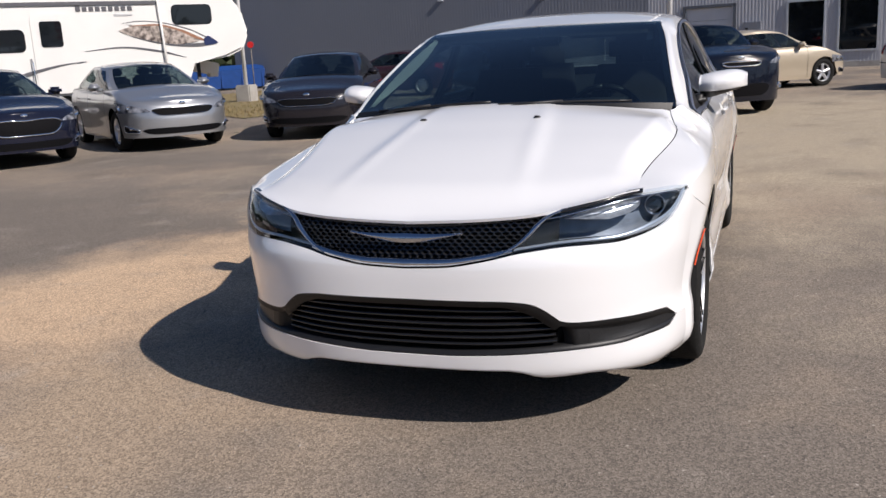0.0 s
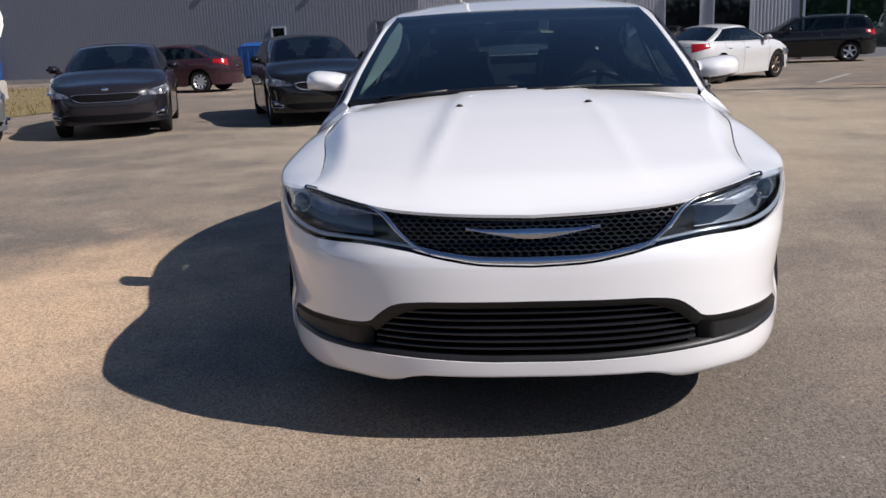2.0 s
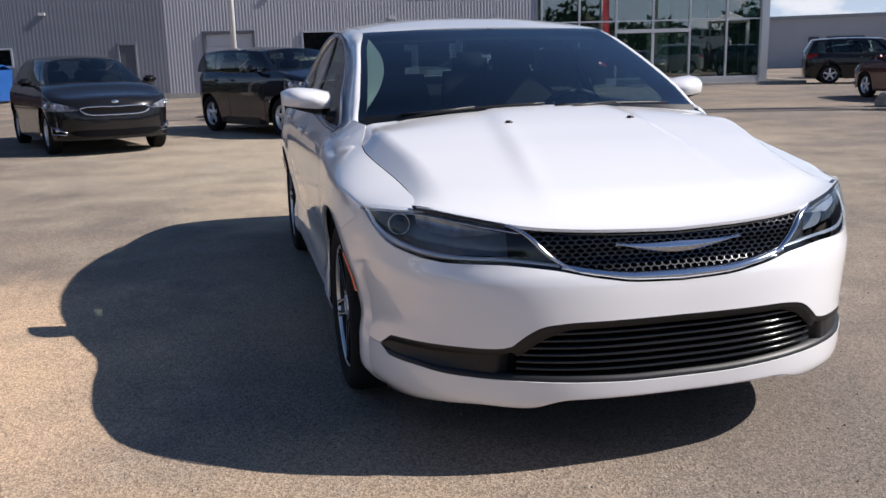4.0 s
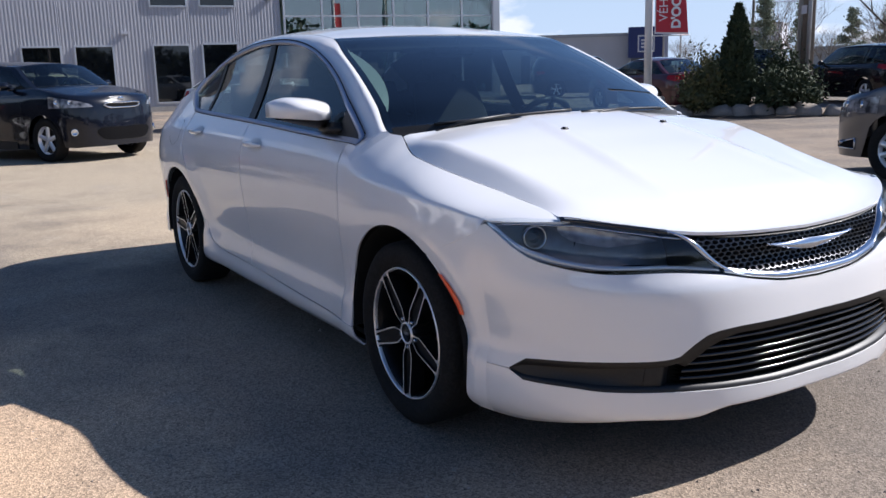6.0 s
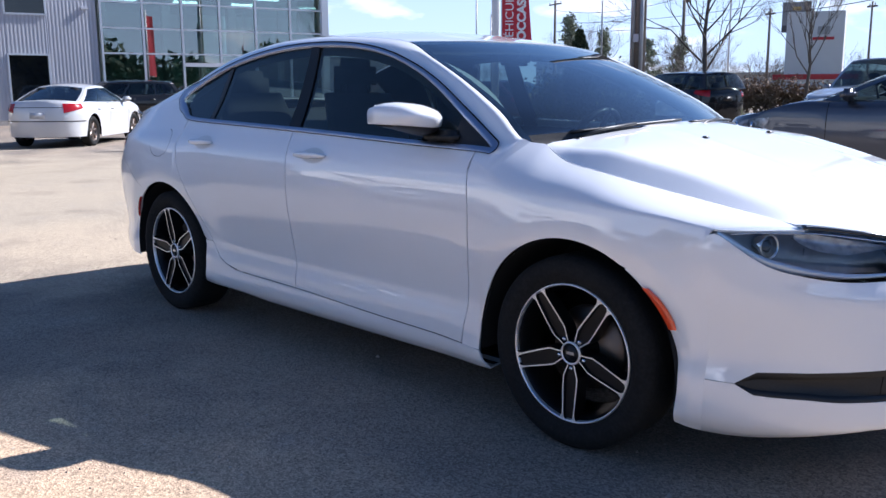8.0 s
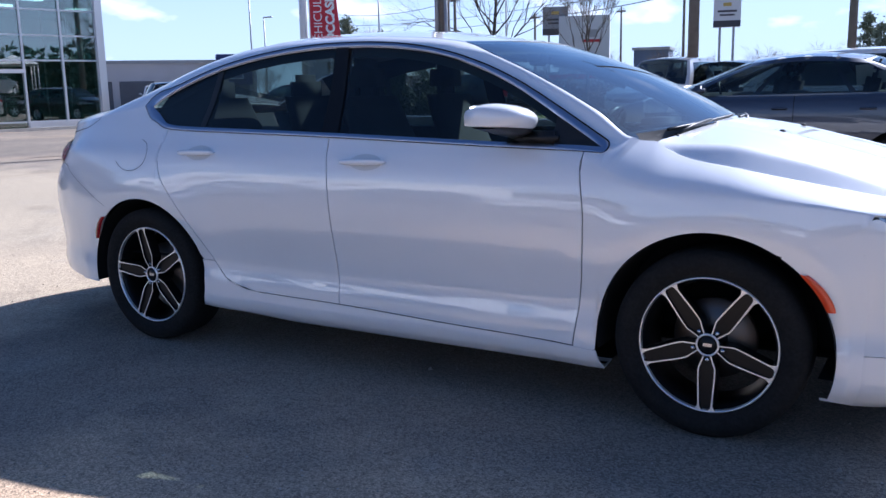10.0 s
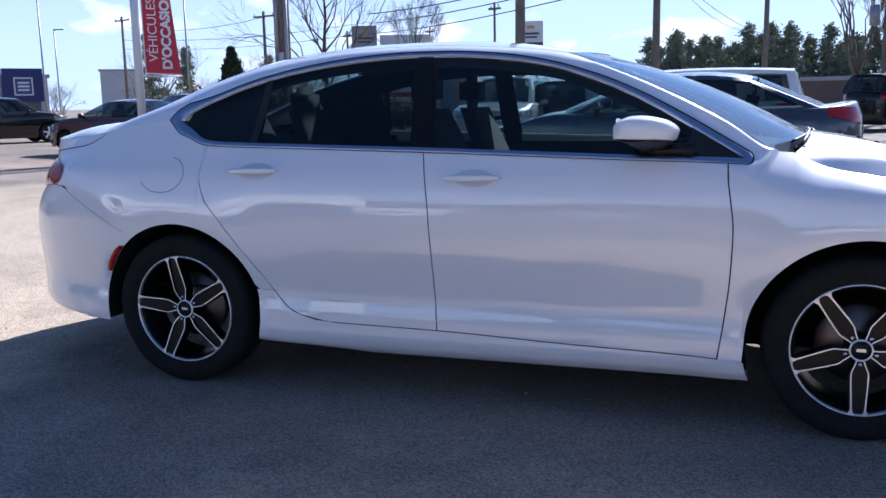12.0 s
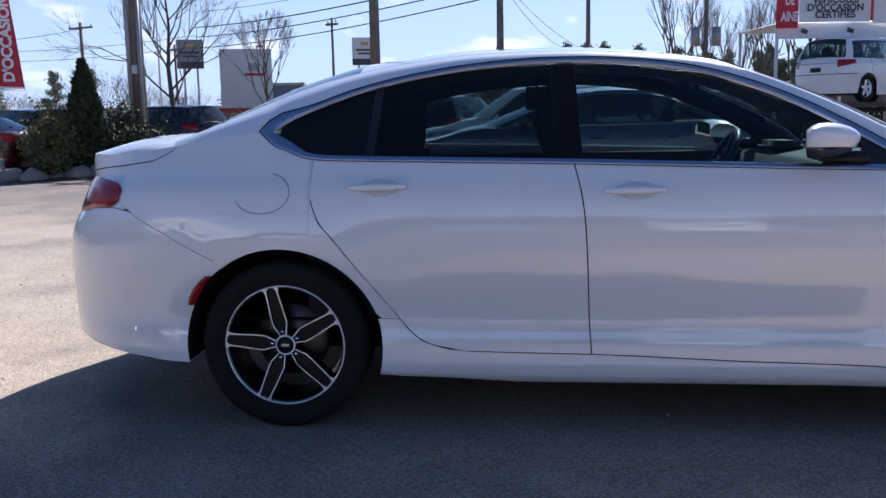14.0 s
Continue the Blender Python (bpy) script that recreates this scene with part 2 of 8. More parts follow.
# ---- ground ----
def asphalt():
    m = bpy.data.materials.new("worn_asphalt")
    m.use_nodes = True
    nt = m.node_tree
    b = nt.nodes["Principled BSDF"]
    tc = nt.nodes.new("ShaderNodeTexCoord")

    def noise_(scale, detail=4, rough=0.55):
        n = nt.nodes.new("ShaderNodeTexNoise")
        n.inputs["Scale"].default_value, n.inputs["Detail"].default_value, n.inputs["Roughness"].default_value = scale, detail, rough
        nt.links.new(tc.outputs["Object"], n.inputs["Vector"])
        return n.outputs[0]

    def span(src, a, b_, c=0.0, d=1.0):
        r = nt.nodes.new("ShaderNodeMapRange")
        for i, v in enumerate((a, b_, c, d)):
            r.inputs[i + 1].default_value = v
        nt.links.new(src, r.inputs[0])
        return r.outputs[0]

    def mix(f, a, b_):
        x = nt.nodes.new("ShaderNodeMix")
        x.data_type = "RGBA"
        nt.links.new(f, x.inputs[0])
        for i, s in ((6, a), (7, b_)):
            if isinstance(s, tuple):
                x.inputs[i].default_value = (*s, 1)
            else:
                nt.links.new(s, x.inputs[i])
        return x.outputs[2]

    base = mix(span(noise_(0.35, 3), .4, .65), (.172, .146, .122), (.232, .194, .158))
    sand = mix(span(noise_(0.30, 7, .64), .47, .70, 0, .60), base, (.42, .318, .222))
    def drift(cx, cy, rx, ry, strength):
        """A worn-edged patch of its own shape on the yard."""
        sub = nt.nodes.new("ShaderNodeVectorMath")
        sub.operation = "SUBTRACT"
        sub.inputs[1].default_value = (cx, cy, 0)
        nt.links.new(tc.outputs["Object"], sub.inputs[0])
        div = nt.nodes.new("ShaderNodeVectorMath")
        div.operation = "DIVIDE"
        div.inputs[1].default_value = (rx, ry, 1)
        nt.links.new(sub.outputs[0], div.inputs[0])
        ln = nt.nodes.new("ShaderNodeVectorMath")
        ln.operation = "LENGTH"
        nt.links.new(div.outputs[0], ln.inputs[0])
        add = nt.nodes.new("ShaderNodeMath")
        add.operation = "MULTIPLY_ADD"
        add.inputs[1].default_value = 1.9
        nt.links.new(noise_(1.1, 6, .62), add.inputs[0])
        nt.links.new(ln.outputs["Value"], add.inputs[2])
        return span(add.outputs[0], 1.45, 2.25, strength, 0.0)
    drifted = sand
    for patch, tone_ in ((drift(-8.5, 1.5, 6.8, 5.5, .78), (.43, .360, .262)), (drift(1.0, -2.6, 1.9, .95, .90), (.56, .40, .262)), (drift(2.6, -1.3, .9, .8, .5), (.46, .34, .225)), (drift(-3.7, -.3, 1.4, 1.3, .75), (.46, .370, .262))):
        drifted = mix(patch, drifted, tone_)
    pale = mix(span(noise_(1.7, 5), .58, .75, 0, .5), drifted, (.31, .275, .235))
    v = nt.nodes.new("ShaderNodeTexVoronoi")
    v.inputs["Scale"].default_value = 150
    nt.links.new(tc.outputs["Object"], v.inputs["Vector"])
    sep = nt.nodes.new("ShaderNodeSeparateColor")
    nt.links.new(v.outputs["Color"], sep.inputs[0])
    sc = nt.nodes.new("ShaderNodeVectorMath")
    sc.operation = "SCALE"
    nt.links.new(pale, sc.inputs[0])
    nt.links.new(span(sep.outputs[0], 0, 1, .58, 1.42), sc.inputs[3])
    sc2 = nt.nodes.new("ShaderNodeVectorMath")
    sc2.operation = "SCALE"
    nt.links.new(sc.outputs[0], sc2.inputs[0])
    nt.links.new(span(noise_(260, 2), .3, .7, .66, 1.34), sc2.inputs[3])
    # scattered pale and dark stones, and soft dark stains
    v2 = nt.nodes.new("ShaderNodeTexVoronoi")
    v2.inputs["Scale"].default_value = 38
    nt.links.new(tc.outputs["Object"], v2.inputs["Vector"])
    sp = nt.nodes.new("ShaderNodeSeparateColor")
    nt.links.new(v2.outputs["Color"], sp.inputs[0])
    near = span(v2.outputs["Distance"], .10, .22, 1.0, 0.0)
    pick = span(sp.outputs[0], .86, .90)
    both_ = nt.nodes.new("ShaderNodeMath")
    both_.operation = "MULTIPLY"
    nt.links.new(near, both_.inputs[0])
    nt.links.new(pick, both_.inputs[1])
    tone = mix(span(sp.outputs[1], .45, .55), (.07, .06, .055), (.44, .40, .35))
    stones = mix(both_.outputs[0], sc2.outputs[0], tone)
    stain = mix(span(noise_(.8, 5, .6), .56, .74, 0, .45), stones, (.085, .075, .068))
    nt.links.new(stain, b.inputs["Base Color"])
    b.inputs["Roughness"].default_value = .88
    b.inputs["Specular IOR Level"].default_value = .3
    bp = nt.nodes.new("ShaderNodeBump")
    bp.inputs["Strength"].default_value, bp.inputs["Distance"].default_value = .40, .005
    nt.links.new(v.outputs["Distance"], bp.inputs["Height"])
    nt.links.new(bp.outputs[0], b.inputs["Normal"])
    return m


bm = bmesh.new()
grid(bm, lambda u, v: Vector((u, v, 0)), [-1500, -300, -80, -30, 0, 30, 80, 300, 1500], [-1500, -300, -80, -30, 0, 30, 80, 300, 1500])
tagged(part("ground", bm, asphalt(), smooth=False), "worn brown-grey asphalt yard with sandy stains", "ground", kind="structure")


# ---- the white sedan ----
nose_len = curve((.10, .80), (.165, .845), (.20, .885), (.25, .912), (.35, .92), (.46, .926), (.55, .922), (.60, .917), (.632, .907), (.654, .891), (.68, .882), (.72, .874), (.78, .838), (.83, .78), (.90, .66))
tail_len = curve((.15, .86), (.25, .935), (.32, .985), (.45, 1.0), (.62, 1.0), (.72, .985), (.80, .95), (.86, .90), (.93, .865), (.98, .85), (1.06, .85), (1.12, .84))
wide = curve((.10, .85), (.165, .856), (.19, .872), (.225, .900), (.28, .908), (.34, .907), (.42, .893), (.50, .901), (.62, .920), (.74, .930), (.82, .926), (.89, .914), (.94, .896), (.985, .866), (1.03, .840), (1.10, .802), (1.17, .768), (1.25, .735), (1.33, .706), (1.41, .681), (1.50, .660))
XF, XR, PX, PY = 1.45, -1.50, 2.7, 2.8


def flare(x, z):
    """The swell of the body over the wheels."""
    s = 0.0
    for wx in (1.371, -1.371):
        r = math.hypot((x - wx) * 0.9, (z - 0.33))
        s += 0.012 * math.exp(-((r - 0.42) / 0.10) ** 2)
    return s


def half_width(x, z):
    b = wide(z) + flare(x, z)
    if x > XF:
        t = min(1.0, (x - XF) / nose_len(z))
        b *= max(0.0, 1 - t ** PX) ** (1 / PY)
    elif x < XR:
        t = min(1.0, (XR - x) / tail_len(z))
        b *= max(0.0, 1 - t ** PX) ** (1 / PY)
    if z > 0.93:
        b -= 0.022 * max(0.0, -x - 0.3) ** 1.5 * min(1, (z - .93) / .2)
        b -= 0.13 * max(0.0, x - 0.75) * min(1, (z - .93) / .08)
    return b


def nose(c, z):
    """Point of the front contour; c runs from 0 (middle) to 1 (side)."""
    a = c * math.pi / 2
    return (XF + nose_len(z) * max(0, math.cos(a)) ** (2 / PX), wide(z) * math.sin(a) ** (2 / PY))


def rump(c, z):
    a = c * math.pi / 2
    return (XR - tail_len(z) * max(0, math.cos(a)) ** (2 / PX), wide(z) * math.sin(a) ** (2 / PY))


def c_of_y(y):
    return math.asin(min(1, y / 0.905) ** (PY / 2)) * 2 / math.pi


AR, AF, FX = 0.388, 0.399, 1.361    # wheel openings: rear radius, front radius, front centre


def arch(x, wx):
    d = (AF ** 2 - (x - FX) ** 2) if wx > 0 else AR ** 2 - (x - wx) ** 2
    return 0.325 + math.sqrt(d) if d > 0 else 0.0


door_low = curve((.96, .262), (.87, .270), (.36, .285), (-.2, .306), (-.6, .313), (-.75, .323), (-.9, .40))
belt = curve((1.0, .985), (.91, .993), (.54, 1.004), (.13, 1.018), (-.27, 1.031), (-.78, 1.044), (-1.2, 1.056), (-1.27, 1.066), (-1.36, 1.115), (-1.45, 1.150), (-1.60, 1.135), (-1.8, 1.105), (-2.0, 1.070), (-2.3, 1.02))
dlo_top = curve((.955, .992), (.85, 1.054), (.7, 1.142), (.55, 1.223), (.4, 1.288), (.25, 1.336), (.1, 1.367), (-.05, 1.385), (-.2, 1.393), (-.35, 1.394), (-.5, 1.388), (-.65, 1.375), (-.8, 1.355), (-.95, 1.327), (-1.1, 1.289), (-1.25, 1.237), (-1.335, 1.203), (-1.385, 1.178), (-1.42, 1.150))
seam_front = curve((.27, .872), (.41, .892), (.575, .908), (.737, .913), (.877, .897), (.93, .890), (.993, .889))
seam_mid = curve((.306, -.197), (.45, -.206), (.64, -.213), (.80, -.222), (.905, -.235), (1.031, -.264))
seam_rear = curve((.312, -.62), (.325, -.74), (.37, -.85), (.487, -.952), (.61, -1.052), (.733, -1.146), (.83, -1.222), (.93, -1.250), (1.07, -1.250))
hood_mid = curve((2.31, .742), (2.285, .770), (2.24, .795), (2.15, .830), (2.0, .873), (1.8, .927), (1.6, .976), (1.455, 1.012), (1.25, 1.052), (1.1, 1.07))
hood_side = curve((2.2, .772), (2.0, .818), (1.9, .834), (1.8, .851), (1.7, .869), (1.6, .888), (1.5, .908), (1.4, .928), (1.3, .944), (1.25, .953), (1.2, .968), (1.16, .987), (1.12, 1.008), (1.0, 1.05))
hood_half = curve((2.2, .70), (2.0, .722), (1.9, .726), (1.8, .735), (1.7, .748), (1.6, .766), (1.5, .785), (1.4, .797), (1.3, .794), (1.25, .784), (1.2, .770), (1.16, .758), (1.12, .748), (1.0, .72))
# fold of the bonnet above its seam: how far inside it, and how far above it
fold_in = curve((2.2, .03), (2.0, .055), (1.6, .078), (1.4, .076), (1.25, .050), (1.12, .012), (1.0, .01))
fold_up = curve((2.2, .004), (2.0, .022), (1.8, .043), (1.6, .060), (1.4, .064), (1.25, .044), (1.12, .006), (1.0, .004))
# edge of the windscreen along the front pillar and the roof
edge = curve((1.12, .748), (1.05, .766), (.9, .735), (.67, .692), (.45, .655), (.273, .617), (.1, .608), (-.5, .600), (-.9, .590), (-1.1, .580), (-1.35, .585), (-1.6, .610), (-1.85, .640))
edge_z = curve((1.12, 1.008), (1.05, 1.016), (.9, 1.112), (.67, 1.230), (.45, 1.325), (.273, 1.393), (.12, 1.415), (0, 1.425), (-.3, 1.440), (-.6, 1.436), (-.9, 1.408), (-1.1, 1.375), (-1.35, 1.308), (-1.6, 1.213), (-1.85, 1.115))
lamp_low = curve((0, .600), (.145, .606), (.263, .624), (.395, .650), (.546, .664), (.66, .663), (.718, .669), (.79, .690), (.818, .712), (.843, .758), (.857, .790))
lamp_top = curve((0, .746), (.22, .753), (.39, .763), (.473, .773), (.607, .797), (.73, .815), (.80, .815), (.857, .804))
in_top = curve((0, .498), (.32, .496), (.40, .490), (.437, .482), (.488, .452), (.531, .418), (.58, .411), (.677, .407), (.768, .400), (.826, .392), (.842, .382), (.848, .368), (.850, .352))
in_low = curve((0, .298), (.115, .298), (.322, .305), (.576, .315), (.699, .316), (.77, .322), (.82, .322), (.838, .325), (.847, .332), (.850, .350))
lip_low = curve((0, .250), (.34, .250), (.39, .243), (.44, .226), (.48, .221), (.60, .226), (.70, .214), (.78, .192), (.849, .170), (.90, .168))


def sedan_side(bm, side, x0, x1, z0, z1, nu=24, nv=16):
    """Skin between x0(z) and x1(z), z0(x) and z1(x)."""
    def f(u, v):
        z = 0.6
        x = 0.0
        for _ in range(6):
            x = lerp(x0(z), x1(z), u)
            z = lerp(z0(x), z1(x), v)
        return Vector((x, side * half_width(x, z), z))
    grid(bm, f, steps(0, 1, nu), steps(0, 1, nv), flip=side < 0)


def wheel_parts(car, m, radius, rim_r, width, spoke_fn, face):
    """A wheel under car: tyre, rim and its pieces. m places its middle; face: +1 shows towards +y of m."""
    w = new("wheel")
    w.parent = car
    w.matrix_basis = m
    h = width / 2
    bm = bmesh.new()
    lathe(bm, [(-h * .72, rim_r * .96), (-h * .93, rim_r + .02), (-h, rim_r + (radius - rim_r) * .5), (-h * .94, radius - .022), (-h * .8, radius - .004), (-h * .45, radius),
               (h * .45, radius), (h * .8, radius - .004), (h * .94, radius - .022), (h, rim_r + (radius - rim_r) * .5), (h * .93, rim_r + .02), (h * .72, rim_r * .96)], 64)
    part("tyre", bm, RUBBER, w)
    spoke_fn(w, rim_r, h)
    return w


def alloy(phase, detail=True, bright=MACHINED, dark=DARK_ALLOY, n=5):
    """Split spokes with bright machined edges on a dark rim."""
    def f(w, R, h):
        bm = bmesh.new()
        lathe(bm, [(h * .72, R * .965), (h * .60, R * .93), (-h * .5, R * .86), (-h * .75, R * .96)], 56)
        rim = part("rim", bm, dark, w)
        bm = bmesh.new()
        lathe(bm, [(h * .80, R * 1.006), (h * .86, R * 1.0), (h * .86, R * .982), (h * .80, R * .974), (h * .6, R * .955)], 72)
        part("rim_lip", bm, bright, rim)
        bm = bmesh.new()
        lathe(bm, [(-h * .15, R * .03), (-h * .13, R * .60), (-h * .30, R * .62)], 40)
        part("brake_disc", bm, STEEL, rim)
        half = curve((R * .15, R * .055), (R * .24, R * .085), (R * .30, R * .108), (R * .36, R * .128), (R * .42, R * .130), (R * .7, R * .118), (R * .9, R * .110), (R * .985, R * .160))
        band_ = curve((R * .15, .34), (R * .24, .24), (R * .36, .16), (R * .7, .19), (R * .88, .22), (R * .93, .36), (R * .985, .78))
        dep = lambda r: h * lerp(.74, .85, (r - R * .15) / (R * .83))
        rs = [R * q for q in (.15, .20, .24, .30, .345, .38, .5, .65, .8, .90, .945, .985)]
        for k in range(n):
            a = phase + 2 * math.pi * k / n
            er, et = Vector((math.cos(a), 0, math.sin(a))), Vector((-math.sin(a), 0, math.cos(a)))
            up = Vector((0, 1, 0))
            bm = bmesh.new()

            def spoke(r, q):
                e = 1 - band_(r)
                p = [(-1.06, -h * .5), (-1, 0), (-e, 0), (-e + .06, -.010), (e - .06, -.010), (e, 0), (1, 0), (1.06, -h * .5)][q]
                return er * r + et * (half(r) * p[0]) + up * (dep(r) + p[1])
            grid(bm, spoke, rs, list(range(8)))
            bm.faces.ensure_lookup_table()
            for i, face_ in enumerate(bm.faces):
                face_.material_index = 1 if (i % 7) in (1, 5) else 0
            part("spoke", bm, [dark, bright], rim, smooth=False)
        bm = bmesh.new()
        lathe(bm, [(-h * .2, R * .20), (h * .64, R * .185), (h * .74, R * .165), (h * .73, R * .12), (h * .76, R * .115), (h * .77, .0005)], 32)
        part("hub_cap", bm, [dark], rim)
        bm = bmesh.new()
        lathe(bm, [(h * .74, R * .172), (h * .80, R * .166), (h * .80, R * .146), (h * .77, R * .140)], 40)
        part("hub_ring", bm, bright, rim)
        bm = bmesh.new()
        box(bm, (0, h * .775, 0), (R * .13, .002, R * .05))
        part("hub_emblem", bm, DULL_CHROME, rim, smooth=False)
        if detail:
            for k in range(n):
                a = phase + 2 * math.pi * k / n
                bm = bmesh.new()
                lathe(bm, [(h * .4, R * .035), (h * .74, R * .035), (h * .77, R * .025), (h * .77, .0004)], 8)
                bmesh.ops.translate(bm, verts=bm.verts, vec=(R * .225 * math.cos(a), 0, R * .225 * math.sin(a)))
                part("lug_nut", bm, DULL_CHROME, rim)
    return f


def hero_sedan():
    car = thing("white_sedan", pose(0, 0, 0), "glossy white four-door sedan with black and silver alloy wheels", "car")
    # front bumper: the skin below the lamps, split by the long dark intake
    ys = [i / 30 for i in range(31)]
    cs = [c_of_y(.85 * y) for y in steps(0, 1, 44)] + steps(c_of_y(.85), 0.80, 6)[1:]

    def seam_z(x):
        return lerp(.775, .655, min(1, max(0, (1.86 - x) / .275)))

    def top_of(y0):
        return lamp_low(y0) if y0 < .857 else lerp(.79, .775, min(1, (y0 - .857) / .02))

    def band(bm, side, low, high, c_list, nv, inset=0.0):
        def f(c, v):
            y0 = .905 * math.sin(c * math.pi / 2) ** (2 / PY)
            z = lerp(low(y0), high(y0), v)
            x, y = nose(c, z)
            return Vector((x - inset, side * y, z))
        grid(bm, f, c_list, steps(0, 1, nv), flip=side > 0)

    bm = bmesh.new()
    for side in (-1, 1):
        band(bm, side, lip_low, in_low, cs, 8)
        band(bm, side, in_top, top_of, cs, 14)
        # flank back to the wheel opening
        x9 = lambda z: nose(.80, z)[0]
        y9 = .905 * math.sin(.80 * math.pi / 2) ** (2 / PY)

        def flank(u, v):
            z = lerp(.168, .79, v)
            x = 0
            for _ in range(8):
                hi = lerp(top_of(y9), .655, u)
                z = lerp(lip_low(y9) + .02 * u, hi, v)
                d = AF ** 2 - (z - .325) ** 2
                xa = FX + math.sqrt(max(d, 0.0))
                xa = min(xa, FX + .38 + .02 * (1 - v)) if z < .25 else xa
                x = lerp(x9(z), xa, u)
            return Vector((x, side * (half_width(x, z) - .96 * flare(x, z) * max(0, 1 - 2 * u)) if u > 0 else side * nose(.80, z)[1], z))
        grid(bm, flank, steps(0, 1, 10), steps(0, 1, 24), flip=side > 0)
        # lip turned under
        def under(c, v):
            y0 = .905 * math.sin(c * math.pi / 2) ** (2 / PY)
            z = lip_low(y0)
            x, y = nose(c, z)
            return Vector((lerp(x, x * .96 - .03, v), side * lerp(y, y * .95, v), z - .012 * v))
        grid(bm, under, cs, [0, .5, 1], flip=side < 0)
    bumper = thick(part("front_bumper", bm, WHITE, car), .008)
    # intake: black frame, slats, dark hollow
    bm = bmesh.new()
    for side in (-1, 1):
        band(bm, side, in_low, in_top, [c_of_y(.85 * y) for y in steps(0, 1, 40)], 6, inset=.075)
    part("intake_hollow", bm, CAVITY, bumper)
    bm = bmesh.new()
    for side in (-1, 1):
        def rim_low(u, v):
            y0 = .85 * u
            za, zb = in_low(y0), in_top(y0)
            w = min(.016, (zb - za) * .45)
            z = za + w * (v if v <= 1 else 1)
            x, y = nose(c_of_y(y0), z)
            return Vector((x - (.004 if v <= 1 else .06), side * y, z))

        def rim_high(u, v):
            y0 = .85 * u
            za, zb = in_low(y0), in_top(y0)
            w = min(lerp(.022, .05, min(1, max(0, (u - .42) / .14))) if u < .6 else .02, (zb - za) * .5)
            z = zb - w * (v if v <= 1 else 1)
            x, y = nose(c_of_y(y0), z)
            return Vector((x - (.004 if v <= 1 else .06), side * y, z))
        grid(bm, rim_low, steps(0, 1, 44), [0, 1, 2], flip=side > 0)
        grid(bm, rim_high, steps(0, 1, 44), [0, 1, 2], flip=side < 0)

        def cheek(u, v):
            y0 = lerp(.515, .60, u)
            z = lerp(in_low(y0) + .004, in_top(y0) - .004, v)
            x, y = nose(c_of_y(y0), z)
            return Vector((x - lerp(.05, .012, min(1, u * 2)), side * y, z))
        grid(bm, cheek, steps(0, 1, 6), steps(0, 1, 6), flip=side > 0)

        def pocket(u, v):
            y0 = lerp(.60, .845, u)
            z = lerp(in_low(y0) + .003, in_top(y0) - .003, v)
            x, y = nose(c_of_y(y0), z)
            return Vector((x - .014 - .02 * math.sin(math.pi * v) * math.sin(math.pi * u), side * y, z))
        grid(bm, pocket, steps(0, 1, 12), steps(0, 1, 6), flip=side > 0)
    part("intake_frame", bm, BLACK_TRIM, bumper, "black textured plastic intake frame")
    for k in range(6):
        bm = bmesh.new()
        zc = lerp(.325, .468, (k + .5) / 6)

        def slat(u, p):
            y0 = .50 * u
            z = zc + p[1] + .012 * abs(u) ** 2 * (1 - k / 6)
            ya = min(abs(y0), .56)
            x, y = nose(c_of_y(ya), z)
            return Vector((x - .022 + p[0], math.copysign(y, u), z))
        grid(bm, slat, steps(-1, 1, 32), [(-.03, -.003), (0, -.006), (.006, 0), (0, .005), (-.03, .006)])
        part("intake_slat", bm, GLOSS_BLACK, bumper)
    # grille: dark mesh between chrome strips
    bm = bmesh.new()
    slant = curve((.600, .10), (.627, .242), (.649, .326), (.678, .378), (.707, .409), (.74, .437), (.76, .462), (.775, .495), (.79, .54))

    def grille(u, v, inset):
        z = lerp(.60, .76, v)
        y0 = u
        lo, hi = lamp_low(abs(y0)), lamp_top(abs(y0))
        z = lerp(lo, hi, v)
        x, y = nose(c_of_y(abs(y0)), z)
        return Vector((x - inset, math.copysign(y, u), z))
    grid(bm, lambda u, v: grille(u, v, .05), steps(-.49, .49, 40), steps(0, 1, 6))
    back = part("grille_hollow", bm, CAVITY, car)
    bm = bmesh.new()
    r = 0.0118
    for row in range(15):
        for q in range(-22, 23):
            y0 = (q + (row % 2) * .5) * .0255
            z = .612 + row * .0122
            ya = abs(y0)
            if z < lamp_low(ya) + .024 or z > lamp_top(ya) - .010 or ya > slant(z) - .020:
                continue
            rings = [[], [], []]
            for k in range(6):
                a = math.pi / 6 + k * math.pi / 3
                for rad, lst, dx in ((r * 1.10, rings[0], .018), (r * .95, rings[1], .018), (r * .90, rings[2], .038)):
                    yy, zz = y0 + rad * math.cos(a) * 1.08, z + rad * math.sin(a) * .64
                    x, y = nose(c_of_y(abs(yy)), zz)
                    lst.append(bm.verts.new((x - dx, math.copysign(y, yy), zz)))
            for q2_ in range(2):
                for k in range(6):
                    f = bm.faces.new([rings[q2_][k], rings[q2_][(k + 1) % 6], rings[q2_ + 1][(k + 1) % 6], rings[q2_ + 1][k]])
                    f.material_index = q2_
    part("grille_mesh", bm, [mat("mesh_face", (.085, .088, .096), .28, 1.0), mat("mesh_silver", (.10, .10, .105), .35, .8)], back, "fine honeycomb grille mesh", smooth=False)
    bm = bmesh.new()

